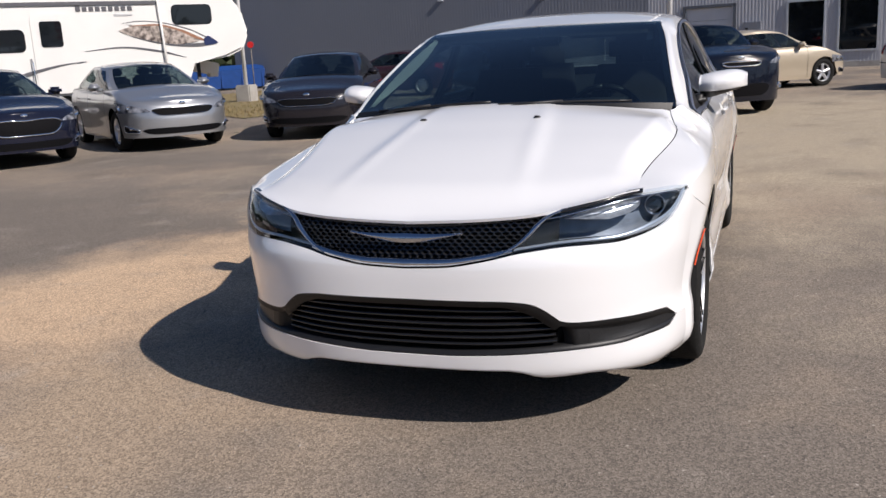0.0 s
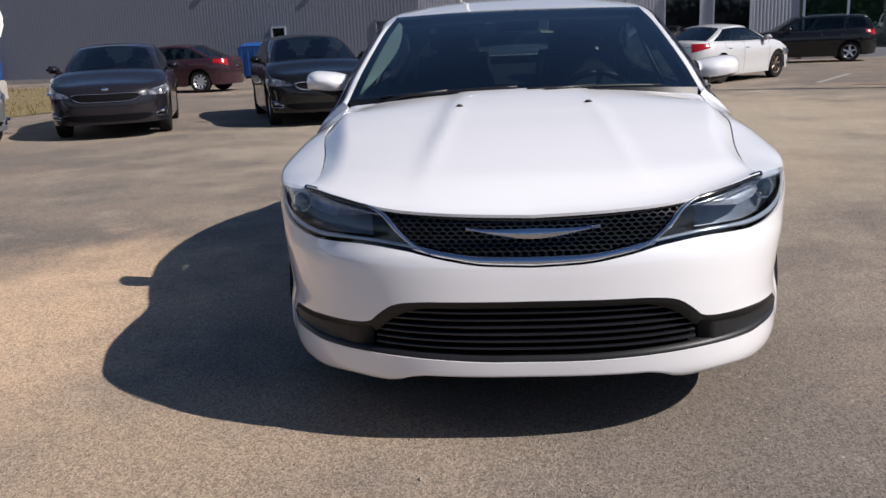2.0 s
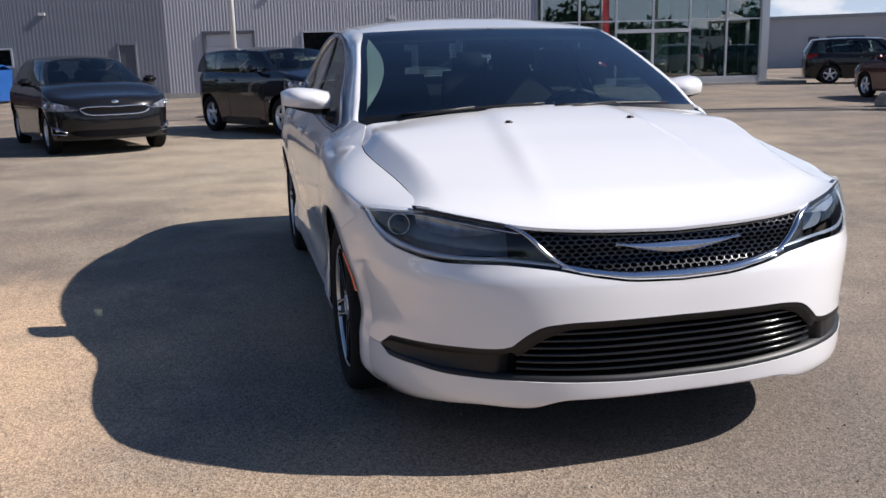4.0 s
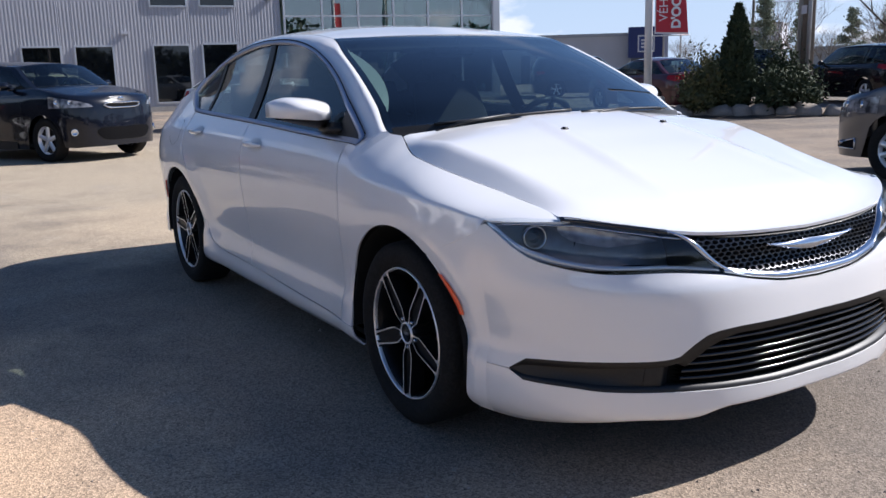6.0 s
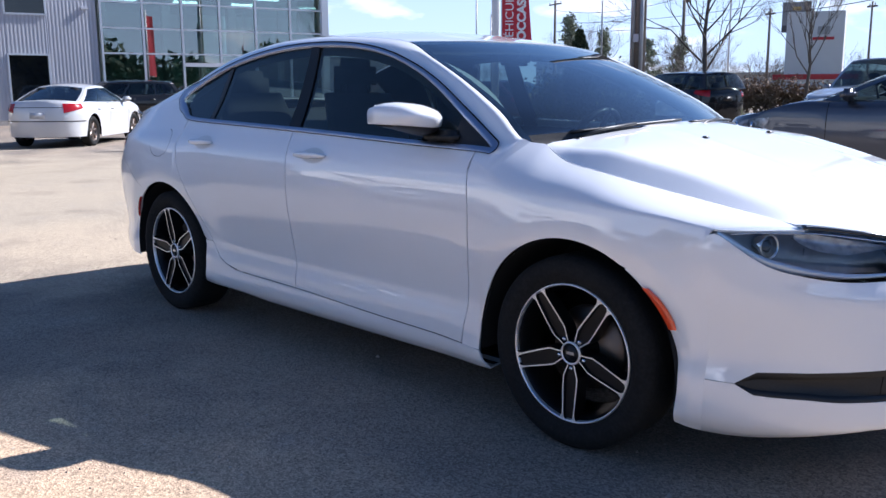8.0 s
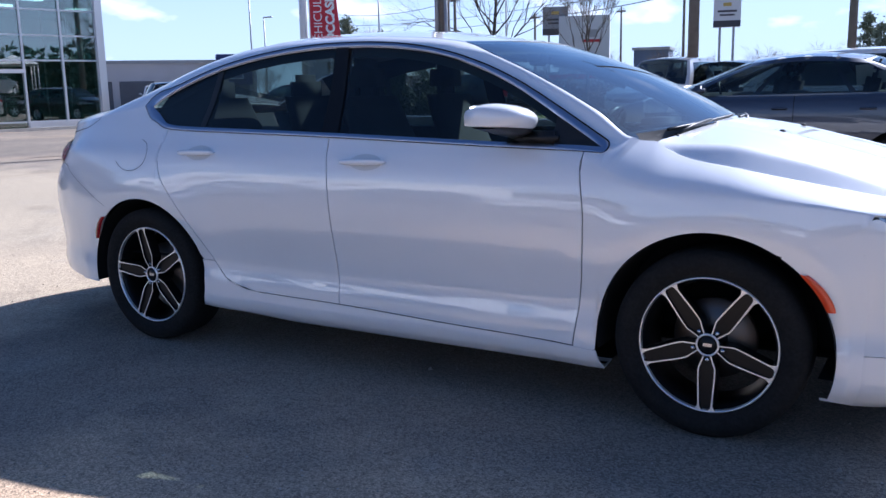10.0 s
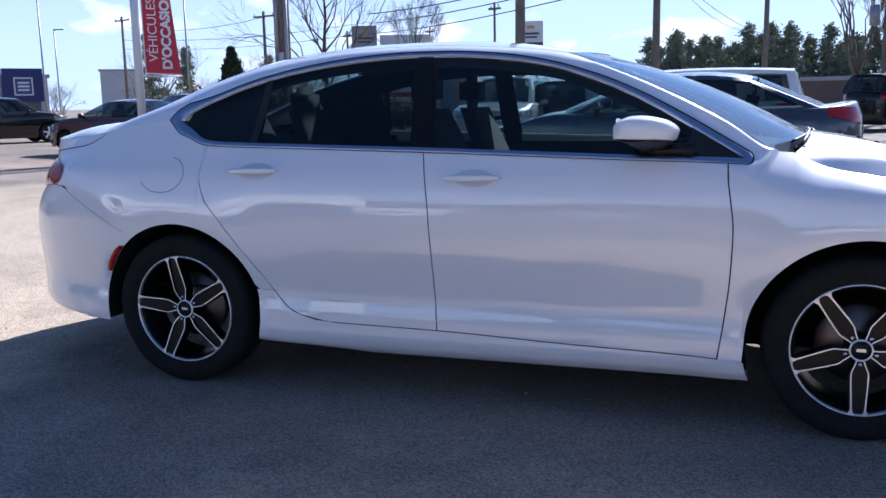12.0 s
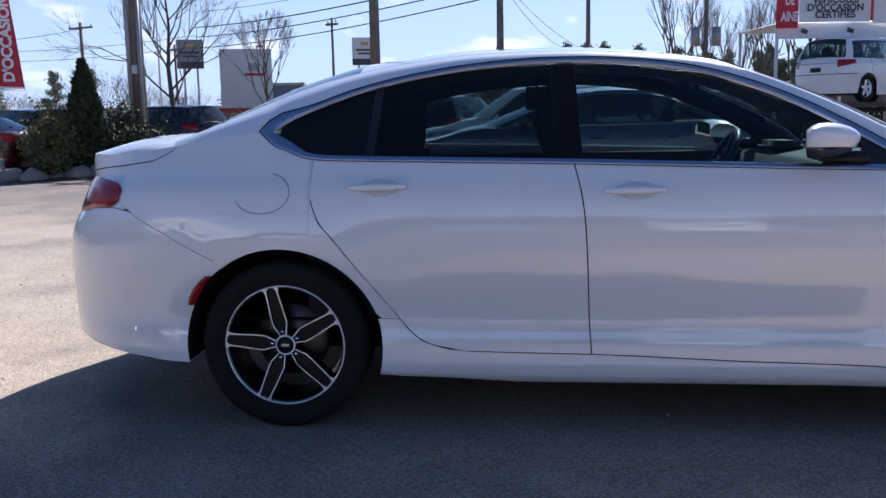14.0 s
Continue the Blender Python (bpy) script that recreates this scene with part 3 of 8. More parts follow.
    def strip(u, p):
        z0 = lamp_low(abs(u))
        hh = lerp(.026, .016, min(1, abs(u) / .36))
        z = z0 + .006 + hh * p[1]
        x, y = nose(c_of_y(abs(u)), z)
        return Vector((x - .004 + p[0], math.copysign(y, u), z))
    grid(bm, strip, steps(-.36, .36, 48), [(-.02, 0), (0, 0), (.005, .4), (.003, .9), (-.02, 1)])
    for side in (-1, 1):
        def rise(u, p):
            z = lerp(.642, .784, u)
            y0 = slant(z) + p[1]
            x, y = nose(c_of_y(y0), z)
            return Vector((x - .002 + p[0], side * y, z))
        grid(bm, rise, steps(0, 1, 16), [(-.02, -.012), (.002, -.010), (.004, 0), (.002, .006), (-.02, .008)], flip=side < 0)
    part("grille_surround", bm, DARK_CHROME, back, "chrome strip under and beside the grille")
    bm = bmesh.new()

    def badge(u, v):
        w = 1 - abs(u) ** 1.3
        y0 = .198 * u
        z = .700 + .018 * u * u + (v - .5) * (.028 * w + .0035) - .002
        x, y = nose(c_of_y(abs(y0)), z)
        return Vector((x + .004 + .006 * (1 - (2 * v - 1) ** 2), math.copysign(y, u) if u else 0, z))
    grid(bm, badge, steps(-1, 1, 40), steps(0, 1, 6))
    thick(part("badge", bm, DARK_CHROME, back, "plain winged chrome emblem shape"), .006)
    # black band over the grille under the bonnet edge
    bm = bmesh.new()
    grid(bm, lambda u, v: grille(u, lerp(.90, 1.02, v), lerp(.012, .03, v)), steps(-.52, .52, 40), [0, .5, 1])
    part("grille_top", bm, BLACK_TRIM, back)

    # headlights
    def lamp(side, inset, name, material, pad=0.0, rows=10, parent=car, extent=(.30, .857)):
        bm = bmesh.new()

        def f(u, v):
            y0 = lerp(extent[0], extent[1], u)
            lo, hi = lamp_low(y0) + pad, lamp_top(y0) - pad
            if y0 < .52:
                # bounded by the slanting chrome
                hi2 = lo
                for i in range(40):
                    z = lerp(lo, hi, i / 39)
                    if slant(z) <= y0:
                        hi2 = z
                hi = max(lo + .001, hi2)
            z = lerp(lo, hi, v)
            x, y = nose(c_of_y(y0), z)
            return Vector((x - inset - .012 * math.sin(math.pi * v) * (1 if inset > .02 else 0), side * y, z))
        grid(bm, f, steps(0, 1, 44), steps(0, 1, rows), flip=side > 0)
        return part(name, bm, material, parent)
    for side in (-1, 1):
        hl = lamp(side, .135, "headlight", LAMP_INSIDE)
        lamp(side, .001, "lens", LAMP_GLASS, parent=hl)

        def spot(y0, z, inset):
            x, y = nose(c_of_y(y0), z)
            return Vector((x - inset, side * y, z))
        # projector: ring and bulb glass
        n = Vector((1, side * .35, 0.05)).normalized()
        rot = n.to_track_quat("Y", "Z").to_matrix().to_4x4()
        p = spot(.758, .752, .100)
        bm = bmesh.new()
        lathe(bm, [(-.03, .033), (.010, .036), (.014, .0335), (.008, .030), (-.02, .028)], 28)
        bmesh.ops.transform(bm, matrix=Matrix.Translation(p) @ rot, verts=bm.verts)
        part("projector_ring", bm, LAMP_SILVER, hl)
        bm = bmesh.new()
        lathe(bm, [(-.02, .031), (.0, .026), (.010, .014), (.013, .0004)], 28)
        bmesh.ops.transform(bm, matrix=Matrix.Translation(p) @ rot, verts=bm.verts)
        part("projector_lens", bm, DARK_GLASS, hl)
        bm = bmesh.new()

        def reflector(u, v):
            y0 = lerp(.50, .72, u)
            zt = lamp_top(y0) - lerp(.030, .022, u)
            hh = .046 * min(1, .08 + 1.5 * u) * (1 - .35 * max(0, (u - .85) / .15) ** 2)
            return spot(y0, zt - hh * (1 - v), .055 + .016 * math.sin(math.pi * v))
        grid(bm, reflector, steps(0, 1, 16), steps(0, 1, 8), flip=side > 0)
        part("reflector", bm, mat("lamp_bowl", (.50, .52, .56), .28, .55, vary=.7, scale=40, second=(.16, .17, .20)), hl)
        bm = bmesh.new()

        def tubeline(u, v):
            y0 = lerp(.36, .85, u)
            lo = lamp_low(y0)
            return spot(y0, lo + .006 + lerp(.010, .032, u ** 3) * v, .018 + .03 * (v - .5) ** 2)
        grid(bm, tubeline, steps(0, 1, 40), steps(0, 1, 4), flip=side > 0)
        part("light_strip", bm, mat("light_strip", (.60, .64, .70), .18, .6), hl)
        bm = bmesh.new()
        tube(bm, [spot(y0, lamp_top(y0) - .019, .010) for y0 in steps(.46, .84, 24)], .0025, 5)
        part("upper_strip", bm, LAMP_SILVER, hl)
        bm = bmesh.new()

        def brow(u, p):
            y0 = lerp(.50, .735, u)
            x, y = nose(c_of_y(y0), lamp_top(y0) + p[1])
            return Vector((x + p[0], side * y, lamp_top(y0) + p[1]))
        grid(bm, brow, steps(0, 1, 30), [(-.02, .004), (.001, .004), (.002, -.002), (0, -.007), (-.02, -.009)], flip=side > 0)
        part("lamp_brow", bm, GLOSS_BLACK, hl)

    # bonnet
    bm = bmesh.new()

    def hood(w, s):
        ya = abs(w)
        xf = nose(c_of_y(.72 * ya), lamp_top(.72 * ya))[0] - .004
        xr = lerp(1.21, 1.122, ya ** 2)
        x = lerp(xr, xf, s)
        y = hood_half(x) * ya * (1 - .004)
        if s > .75:
            y = lerp(y, nose(c_of_y(.725 * ya), lamp_top(.725 * ya))[1], ((s - .75) / .25) ** 1.5)
        zc, ze = hood_mid(x), hood_side(x)
        half, fin, fup = hood_half(x), fold_in(x), fold_up(x)
        kc = 1 - fin / half
        top = zc - (zc - ze - fup) * (ya / kc) ** 2.2
        flank = ze + (fup + .002) * (1 - ya) * half / fin
        d = max(0, 1 - abs(top - flank) / .016)
        z = min(top, flank) - .004 * d * d if ya > .5 else top
        front = lamp_top(.725 * ya) + .004
        if s > .80:
            z = lerp(z, front, ((s - .80) / .20) ** 2.2)
        yc = lerp(.26, .36, min(1, max(0, (x - 1.3) / .9)))
        z += .007 * math.exp(-((y - yc) / .035) ** 2) * min(1, max(0, (2.2 - x) / .4)) * min(1, max(0, (x - 1.15) / .3))
        z += .009 / (1 + math.exp((y - yc) / .014)) * min(1, max(0, (2.2 - x) / .5))
        return Vector((x, math.copysign(y, w), z))
    grid(bm, hood, steps(-1, -.84, 16) + steps(-.83, .83, 56) + steps(.84, 1, 16), steps(0, 1, 44))
    bonnet = thick(part("bonnet", bm, WHITE, car), .010)
    for side in (-1, 1):
        bm = bmesh.new()
        box(bm, (1.455, side * .25, 1.021), (.022, .026, .012), bevel=.004)
        part("washer_nozzle", bm, BLACK_TRIM, bonnet)

    def pillar(x, v):
        """Skin of the roof rail and the front and rear pillars, from the side windows (v = 0) to the screens (v = 1)."""
        zo = dlo_top(x) if x > -1.42 else belt(x)
        po = Vector((x, half_width(x, zo) - .002, zo))
        xi = x + (.10 if x > .3 else lerp(0, .10, max(0, x) / .3))
        if x < -1.2:
            xi = lerp(-1.2, -1.85, (x + 1.2) / (-1.83 + 1.2))
        pi_ = Vector((xi, edge(xi), edge_z(xi)))
        n = pi_ - po
        out = Vector((0, n.z, -n.y))
        out = out.normalized() if out.length > 1e-6 else Vector((0, 1, 0))
        out = Vector((0, abs(out.y), abs(out.z)))
        return lerp(po, pi_, v) + out * (min(.018, n.length * .12) * math.sin(math.pi * v ** (2.8 if x > .3 else 1)))

    # wings over the front wheels
    def wing(bm, side):
        zsh = curve((2.05, .807), (1.86, .800), (1.7, .822), (1.5, .840), (1.3, .850), (1.15, .866), (1.05, .885), (.96, .925), (.88, .955))

        def low(x):
            if x > 1.84:
                return zsh(x)
            if x > 1.585:
                return min(zsh(x), seam_z(x) + .003)
            a = arch(x, 1.371)
            return a if a else .265

        def f(u, v):
            x = u
            z1 = zsh(x)
            if v <= 1:
                z = lerp(low(x), z1, v)
                x += (seam_front(z) + .004 - .88) * max(0, 1 - (x - .88) / .10)
                return Vector((x, side * half_width(x, z), z))
            t = v - 1
            ya, za = half_width(x, z1), z1
            if x < .965:
                q = x + (seam_front(.99) + .004 - .88) * max(0, 1 - (x - .88) / .085)
                tip = Vector((q, half_width(q, .99) - .004, .99))
            elif x < 1.0:
                tip = pillar(.965, (x - .965) / .035)
            elif x < 1.12:
                q = lerp(1.065, 1.12, (x - 1.0) / .12)
                tip = Vector((q, edge(q), edge_z(q)))
            else:
                tip = Vector((x, hood_half(x) + .0015, hood_side(x)))
            k = min(1, max(0, (x - 1.10) / .24))
            k = k * k * (3 - 2 * k)
            base = Vector((x + (seam_front(za) + .004 - .88) * max(0, 1 - (x - .88) / .10), ya, za))
            foot = min(1, max(0, (x - .965) / .035))
            mid = Vector((lerp(base.x, tip.x, .35), lerp(ya, tip.y, lerp(lerp(.40, .34, foot), .20, k)), lerp(za, tip.z, lerp(.52, .56, k))))
            p = (1 - t) ** 2 * base + 2 * t * (1 - t) * mid + t * t * tip
            return Vector((p.x, side * p.y, p.z))
        xs = steps(.88, .96, 5) + steps(.965, 1.0, 6) + steps(1.01, 1.12, 8) + steps(1.135, 1.671, 26) + steps(1.68, 2.05, 16)
        grid(bm, f, xs, steps(0, 1, 14) + steps(1, 2, 10)[1:], flip=side < 0)
    both("wing", wing, WHITE, car, t=.008)

    # doors
    def fdoor(bm, side):
        sedan_side(bm, side, lambda z: seam_mid(z) + .0040, lambda z: seam_front(z) - .0010, lambda x: door_low(x) + .004, belt, 32, 28)

    def rdoor(bm, side):
        sedan_side(bm, side, lambda z: seam_rear(z) + .0045, lambda z: seam_mid(z) - .0010, lambda x: door_low(min(x, 0) if x > -.6 else -.6) + .004, belt, 32, 28)
    fd = both("front_door", fdoor, WHITE, car, t=.008)
    rd = both("rear_door", rdoor, WHITE, car, t=.008)
    for doors, hx, hz in ((fd, -.045, .921), (rd, -.99, .941)):
        for ob, side in zip(doors, (-1, 1)):
            bm = bmesh.new()

            def pull(u, v):
                a = 2 * math.pi * v
                prof = math.sin(math.pi * min(1, max(0, u))) ** .35
                x = hx + (u - .5) * .24
                y = half_width(x, hz) + .010 + .016 * prof
                return Vector((x, side * (y + .009 * math.cos(a) * prof), hz + .014 * math.sin(a) * prof + .004 * (u - .5)))
            grid(bm, pull, steps(.0, 1, 20), steps(0, 1, 12), flip=side > 0)
            part("handle", bm, WHITE, ob)
            bm = bmesh.new()

            # patch on the flat skin; the hollow's shade is put into its greyer white
            def cup(u, v):
                x = hx + .01 + (u - .5) * .15
                z = hz - .002 + (v - .5) * .066 * math.sin(math.pi * (u * .9 + .05)) ** .5
                return Vector((x, side * (half_width(x, z) + .0015), z))
            grid(bm, cup, steps(0, 1, 12), steps(0, 1, 8), flip=side < 0)
            part("handle_shade_patch", bm, mat("recess_shade_white", (.62, .62, .61), .4), ob)

    # sills
    def sill(bm, side):
        def f(u, v):
            x = lerp(-.985, .955, u)
            top = door_low(x)
            if x < -.62:
                top = min(.4385, next((q for q in steps(.312, .45, 120) if seam_rear(q) <= x), .45) - .0018)
            bot = lerp(.222, .188, min(1, max(0, (x + .98) / .5)))
            z = lerp(bot, top, max(0, v))
            d = AR ** 2 - (z - .325) ** 2
            if u < .02:
                x = lerp(-1.371 + math.sqrt(max(0, d)), lerp(-.985, .955, .02), u / .02)
            if u > .98:
                x = max(min(x, .955), FX - math.sqrt(max(0, AF ** 2 - (z - .325) ** 2)) - .002)
            y = half_width(x, z) + .004 * math.exp(-((z - .255) / .03) ** 2)
            if v < 0:
                return Vector((x, side * .80, bot + .01))
            return Vector((x, side * y, z))
        grid(bm, f, steps(0, .205, 44) + steps(.22, 1, 38), [-1] + steps(0, 1, 10), flip=side < 0)
    both("sill", sill, WHITE, car, t=.006)

    # quarter panels
    def quarter(bm, side):
        inv = lambda x: next((z for z in steps(.312, 1.06, 120) if seam_rear(z) <= x), 1.06)

        def q2(x, v):
            if x > -1.625:
                lo = max(.441, arch(x, -1.371)) if x > -1.2 else arch(x, -1.371)
            else:
                lo = lerp(.664, .864, (x + 1.618) / (-2.007 + 1.618)) + .005
            hi = max(lo + .002, inv(x) - .004) if x > -1.2495 else belt(x)
            z = lerp(lo, hi, v)
            return Vector((x, side * half_width(x, z), z))
        xs = steps(-.90, -1.20, 14) + [-1.215, -1.228, -1.238, -1.245, -1.249, -1.2505] + steps(-1.27, -1.62, 18) + steps(-1.63, -2.03, 16)
        grid(bm, q2, xs, steps(0, 1, 24), flip=side > 0)
    qp = both("quarter_panel", quarter, WHITE, car, t=.008)
    for ob, side in zip(qp, (-1, 1)):
        if side < 0:
            bm = bmesh.new()

            def ringf(u, v):
                a = 2 * math.pi * u
                x, z = -1.432 + (.106 + .0022 * v) * math.cos(a), .922 + (.074 + .0022 * v) * math.sin(a)
                return Vector((x, side * (half_width(x, z) + .0016), z))
            grid(bm, ringf, steps(-.44, .20, 48), [0, 1])
            part("fuel_flap", bm, CAVITY, ob, "round fuel flap joint")

    # rear bumper, tail lamps, boot
    bm = bmesh.new()
    for side in (-1, 1):
        def rb(c, v):
            y0 = .905 * math.sin(c * math.pi / 2) ** (2 / PY)
            lo = curve((0, .33), (.6, .31), (.8, .285), (.9, .262))(y0)
            hi = curve((0, .80), (.6, .83), (.8, .862), (.84, .852), (.9, .80))(y0)
            z = lerp(lo, hi, v)
            x, y = rump(c, z)
            return Vector((x, side * y, z))
        grid(bm, rb, steps(0, .80, 30), steps(0, 1, 18), flip=side < 0)

        def rb2(u, v):
            z, x = .5, 0
            for _ in range(8):
                x8, y8 = rump(.80, z)
                hi = lerp(.80, .660, u)
                c8 = .905 * math.sin(.80 * math.pi / 2) ** (2 / PY)
                hi0 = curve((0, .80), (.6, .83), (.8, .862), (.84, .852), (.9, .80))(c8)
                lo0 = curve((0, .33), (.6, .31), (.8, .285), (.9, .262))(c8)
                z = lerp(lerp(lo0, .262, u), lerp(hi0, .660, u), v)
                xa = -1.371 - math.sqrt(max(0, AR ** 2 - (z - .325) ** 2))
                x = lerp(x8, xa, u)
            return Vector((x, side * half_width(x, z), z))
        grid(bm, rb2, steps(0, 1, 10), steps(0, 1, 18), flip=side < 0)
    thick(part("rear_bumper", bm, WHITE, car), .008)
    def joint(bm, side):
        def f(u, v):
            x, z = lerp(-2.02, -1.625, u), lerp(.871, .668, u) + (v - .5) * .0026
            return Vector((x, side * (half_width(x, z) + .0015), z))
        grid(bm, f, steps(0, 1, 16), [0, 1], flip=side > 0)
    both("bumper_joint", joint, mat("joint_grey", (.22, .22, .23), .8), car)
    # rear corners, tail lights and boot
    CT = .664
    side_y = lambda x: half_width(x, belt(x))
    yq = side_y(-2.03)

    def lip(c):
        """The rear edge of the boot."""
        k = min(1, c / CT)
        x, y = rump(c, 1.05)
        xe, ye = rump(CT, 1.05)
        y *= lerp(1, yq / ye, k ** 2)
        x += (-2.03 - xe) * k ** 3 - .022 * (1 - k ** 4)
        return Vector((x, y, lerp(1.068, belt(-2.03), k ** 3)))

    def rear_skin(c, v, side, low):
        p = lip(c)
        z = lerp(low(c), p.z, v)
        x, y = rump(c, z)
        q = max(0, min(1, (z - .95) / (p.z - .95)))
        k = q ** .8
        return Vector((lerp(x, p.x, k) - .014 * math.sin(math.pi * q) * (1 - min(1, c / CT) ** 6), side * lerp(y, p.y, k), z))
    hi_b = curve((0, .80), (.6, .83), (.8, .862), (.84, .852), (.9, .80))
    y_c = lambda c: .905 * math.sin(c * math.pi / 2) ** (2 / PY)
    for side in (-1, 1):
        bm = bmesh.new()
        grid(bm, lambda c, v: rear_skin(c, v, side, lambda c_: hi_b(y_c(c_)) + .003), steps(.40, CT + .03, 16), steps(0, 1, 16), flip=side < 0)
        thick(part("rear_corner", bm, WHITE, car), .006)
        bm = bmesh.new()

        def tail(u, v):
            c = lerp(.22, CT - .005, u)
            lo = hi_b(y_c(c)) + .004
            hi = lerp(.980, .955, u ** 3)
            r = max(0, 1 - .55 * ((u - .9) / .1) ** 2) if u > .9 else 1
            zm = lerp(lo, hi, .5)
            z = zm + (lerp(lo, hi, v) - zm) * r
            x, y = rump(c, z)
            bulge = .004 + .013 * math.sin(math.pi * v) ** .6 * (1 - .8 * max(0, (u - .8) / .2))
            return Vector((x - bulge, side * (y + bulge * .6), z))
        grid(bm, tail, steps(0, .8, 12) + steps(.82, 1, 8), steps(0, 1, 12), flip=side < 0)
        part("tail_light", bm, RED_LENS, car, "dark red tail light")

    def deck(w, s):
        """The boot's top between the rear screen, the quarter panels and the rear edge."""
        ya = abs(w)
        front = Vector((-1.80, side_y(-1.80) * w, 1.145 - (1.145 - belt(-1.80)) * ya ** 4))
        front0 = Vector((-1.80, side_y(-1.80), belt(-1.80)))
        rear = lip(CT * ya ** 1.15)
        x = lerp(-1.80, -2.03, s)
        edge_p = Vector((x, side_y(x), belt(x)))
        base = lerp(front, Vector((rear.x, math.copysign(rear.y, w), rear.z)), s)
        e0 = lerp(front0, lip(CT), s)
        d = edge_p - e0
        k = ya ** 3
        p = base + Vector((d.x * k, math.copysign(d.y * k, w), d.z * k))
        p.z += .026 * math.sin(math.pi * s) * (1 - ya ** 6)
        return p
    bm = bmesh.new()
    grid(bm, deck, steps(-.90, .90, 40), steps(0, 1, 24), flip=True)
    for side in (-1, 1):
        grid(bm, lambda c, v: rear_skin(c, v, side, lambda c_: hi_b(y_c(c_)) + .003), steps(0, .40, 14), steps(0, 1, 14), flip=side < 0)
    thick(part("boot_lid", bm, WHITE, car), .008)

    def boot_joint(bm, side):
        line = curve((-2.13, 1.010), (-2.03, 1.028), (-1.92, 1.043), (-1.85, 1.072), (-1.81, 1.100))

        def f(u, v):
            x = lerp(-2.11, -1.82, u)
            z = line(x) + (v - .5) * .004
            return Vector((x, side * (half_width(x, z) + .0015), z))
        grid(bm, f, steps(.28, 1, 20), [0, 1], flip=side > 0)

        def g(c, v):
            z = lerp(1.000, 1.028, (c - .40) / (CT - .40)) + (v - .5) * .004
            lo = hi_b(y_c(c)) + .003
            p = rear_skin(c, (z - lo) / (lip(c).z - lo), side, lambda c_: hi_b(y_c(c_)) + .003)
            return p + Vector((-.0015, side * .0015, 0))
        grid(bm, g, steps(.40, CT, 14), [0, 1], flip=side < 0)
    both("boot_joint", boot_joint, CAVITY, car)

    def shoulder(bm, side):
        grid(bm, lambda u, v: deck(side * lerp(.905, 1, v), u), steps(0, 1, 24), steps(0, 1, 6), flip=side > 0)
    both("shoulder", shoulder, WHITE, car, t=.006)

    # roof, pillars and glass
    roof_mid = curve((.36, 1.408), (.15, 1.442), (0, 1.464), (-.3, 1.483), (-.6, 1.481), (-.9, 1.460), (-1.12, 1.433))

    def frame_side(bm, side):
        def f(x, v):
            p = pillar(x, v)
            return Vector((p.x, side * p.y, p.z))
        xs = steps(.965, .93, 3) + steps(.91, 0, 26) + steps(-.04, -1.38, 34) + steps(-1.40, -1.83, 16)
        grid(bm, f, xs, steps(0, 1, 8), flip=side > 0)
    for side in (-1, 1):
        bm = bmesh.new()
        # tubes added inside the pillar to keep stray sun out of the car's shadow
        tube(bm, [Vector((p.x, side * (p.y - .034), p.z - .030)) for p in [pillar(x, .5) for x in steps(.90, .0, 16)]], .034, 8)
        tube(bm, [Vector((p.x, side * (p.y - .046), p.z - .040)) for p in [pillar(x, .5) for x in steps(.48, .12, 8)]], .048, 8)
        part("pillar_sun_block", bm, DASH, car, "dark tubes added inside the front pillar to block sun")
    both("side_frame", frame_side, WHITE, car, "white roof rail with front and rear pillar", t=.008)
    bm = bmesh.new()

    def roof(u, w):
        x = lerp(.273 + .087 * (1 - w * w), -1.10 - .03 * (1 - w * w), u)
        ze, zm = edge_z(x), roof_mid(x)
        return Vector((x, edge(x) * w, zm - (zm - ze) * abs(w) ** 2.4 + .001))
    grid(bm, roof, steps(0, 1, 32), steps(-1, 1, 32), flip=True)
    thick(part("roof", bm, WHITE, car), .012)
    # windscreen
    bm = bmesh.new()

    def screen(u, w):
        t = u
        x = lerp(1.05, .273, t)
        ye, ze = edge(x) - .004, edge_z(x) + .003
        xm, zm = lerp(1.235, .362, t), lerp(1.048, 1.405, t) + .035 * math.sin(math.pi * t)
        k = abs(w) ** 2.0
        return Vector((lerp(xm, x, k), ye * w, lerp(zm, ze, k)))
    grid(bm, screen, steps(0, 1, 24), steps(-1, 1, 32), flip=True)
    ws = part("windscreen", bm, WIND_GLASS, car, "clear windscreen with a dark border")
    bm = bmesh.new()
    for lo, hi in ((.0, .05), (.965, 1.0)):
        grid(bm, lambda u, w: screen(u, w) + Vector((-.002, 0, -.003)), steps(lo, hi, 3), steps(-1, 1, 32), flip=True)
    for a, b in ((-1, -.965), (.965, 1)):
        grid(bm, lambda u, w: screen(u, w) + Vector((-.002, 0, -.003)), steps(.04, .97, 20), [a, b], flip=True)
    part("screen_border", bm, GLOSS_BLACK, ws)
    # sheet added behind the screen's top edge to block a leak of sun
    bm = bmesh.new()
    grid(bm, lambda u, w: screen(u, w) + Vector((-.034, 0, -.030)), steps(.895, 1.03, 4), steps(-.985, .985, 24), flip=True)
    part("header_sun_block", bm, DASH, car)
    # cowl and wipers
    bm = bmesh.new()

    def cowl(u, w):
        p = screen(0, w)
        q = Vector((lerp(1.21, 1.122, w * w) + .004, w * .748, 0))
        q.z = hood_mid(q.x) - (hood_mid(q.x) - hood_side(q.x)) * abs(w) ** 2.2 - .018
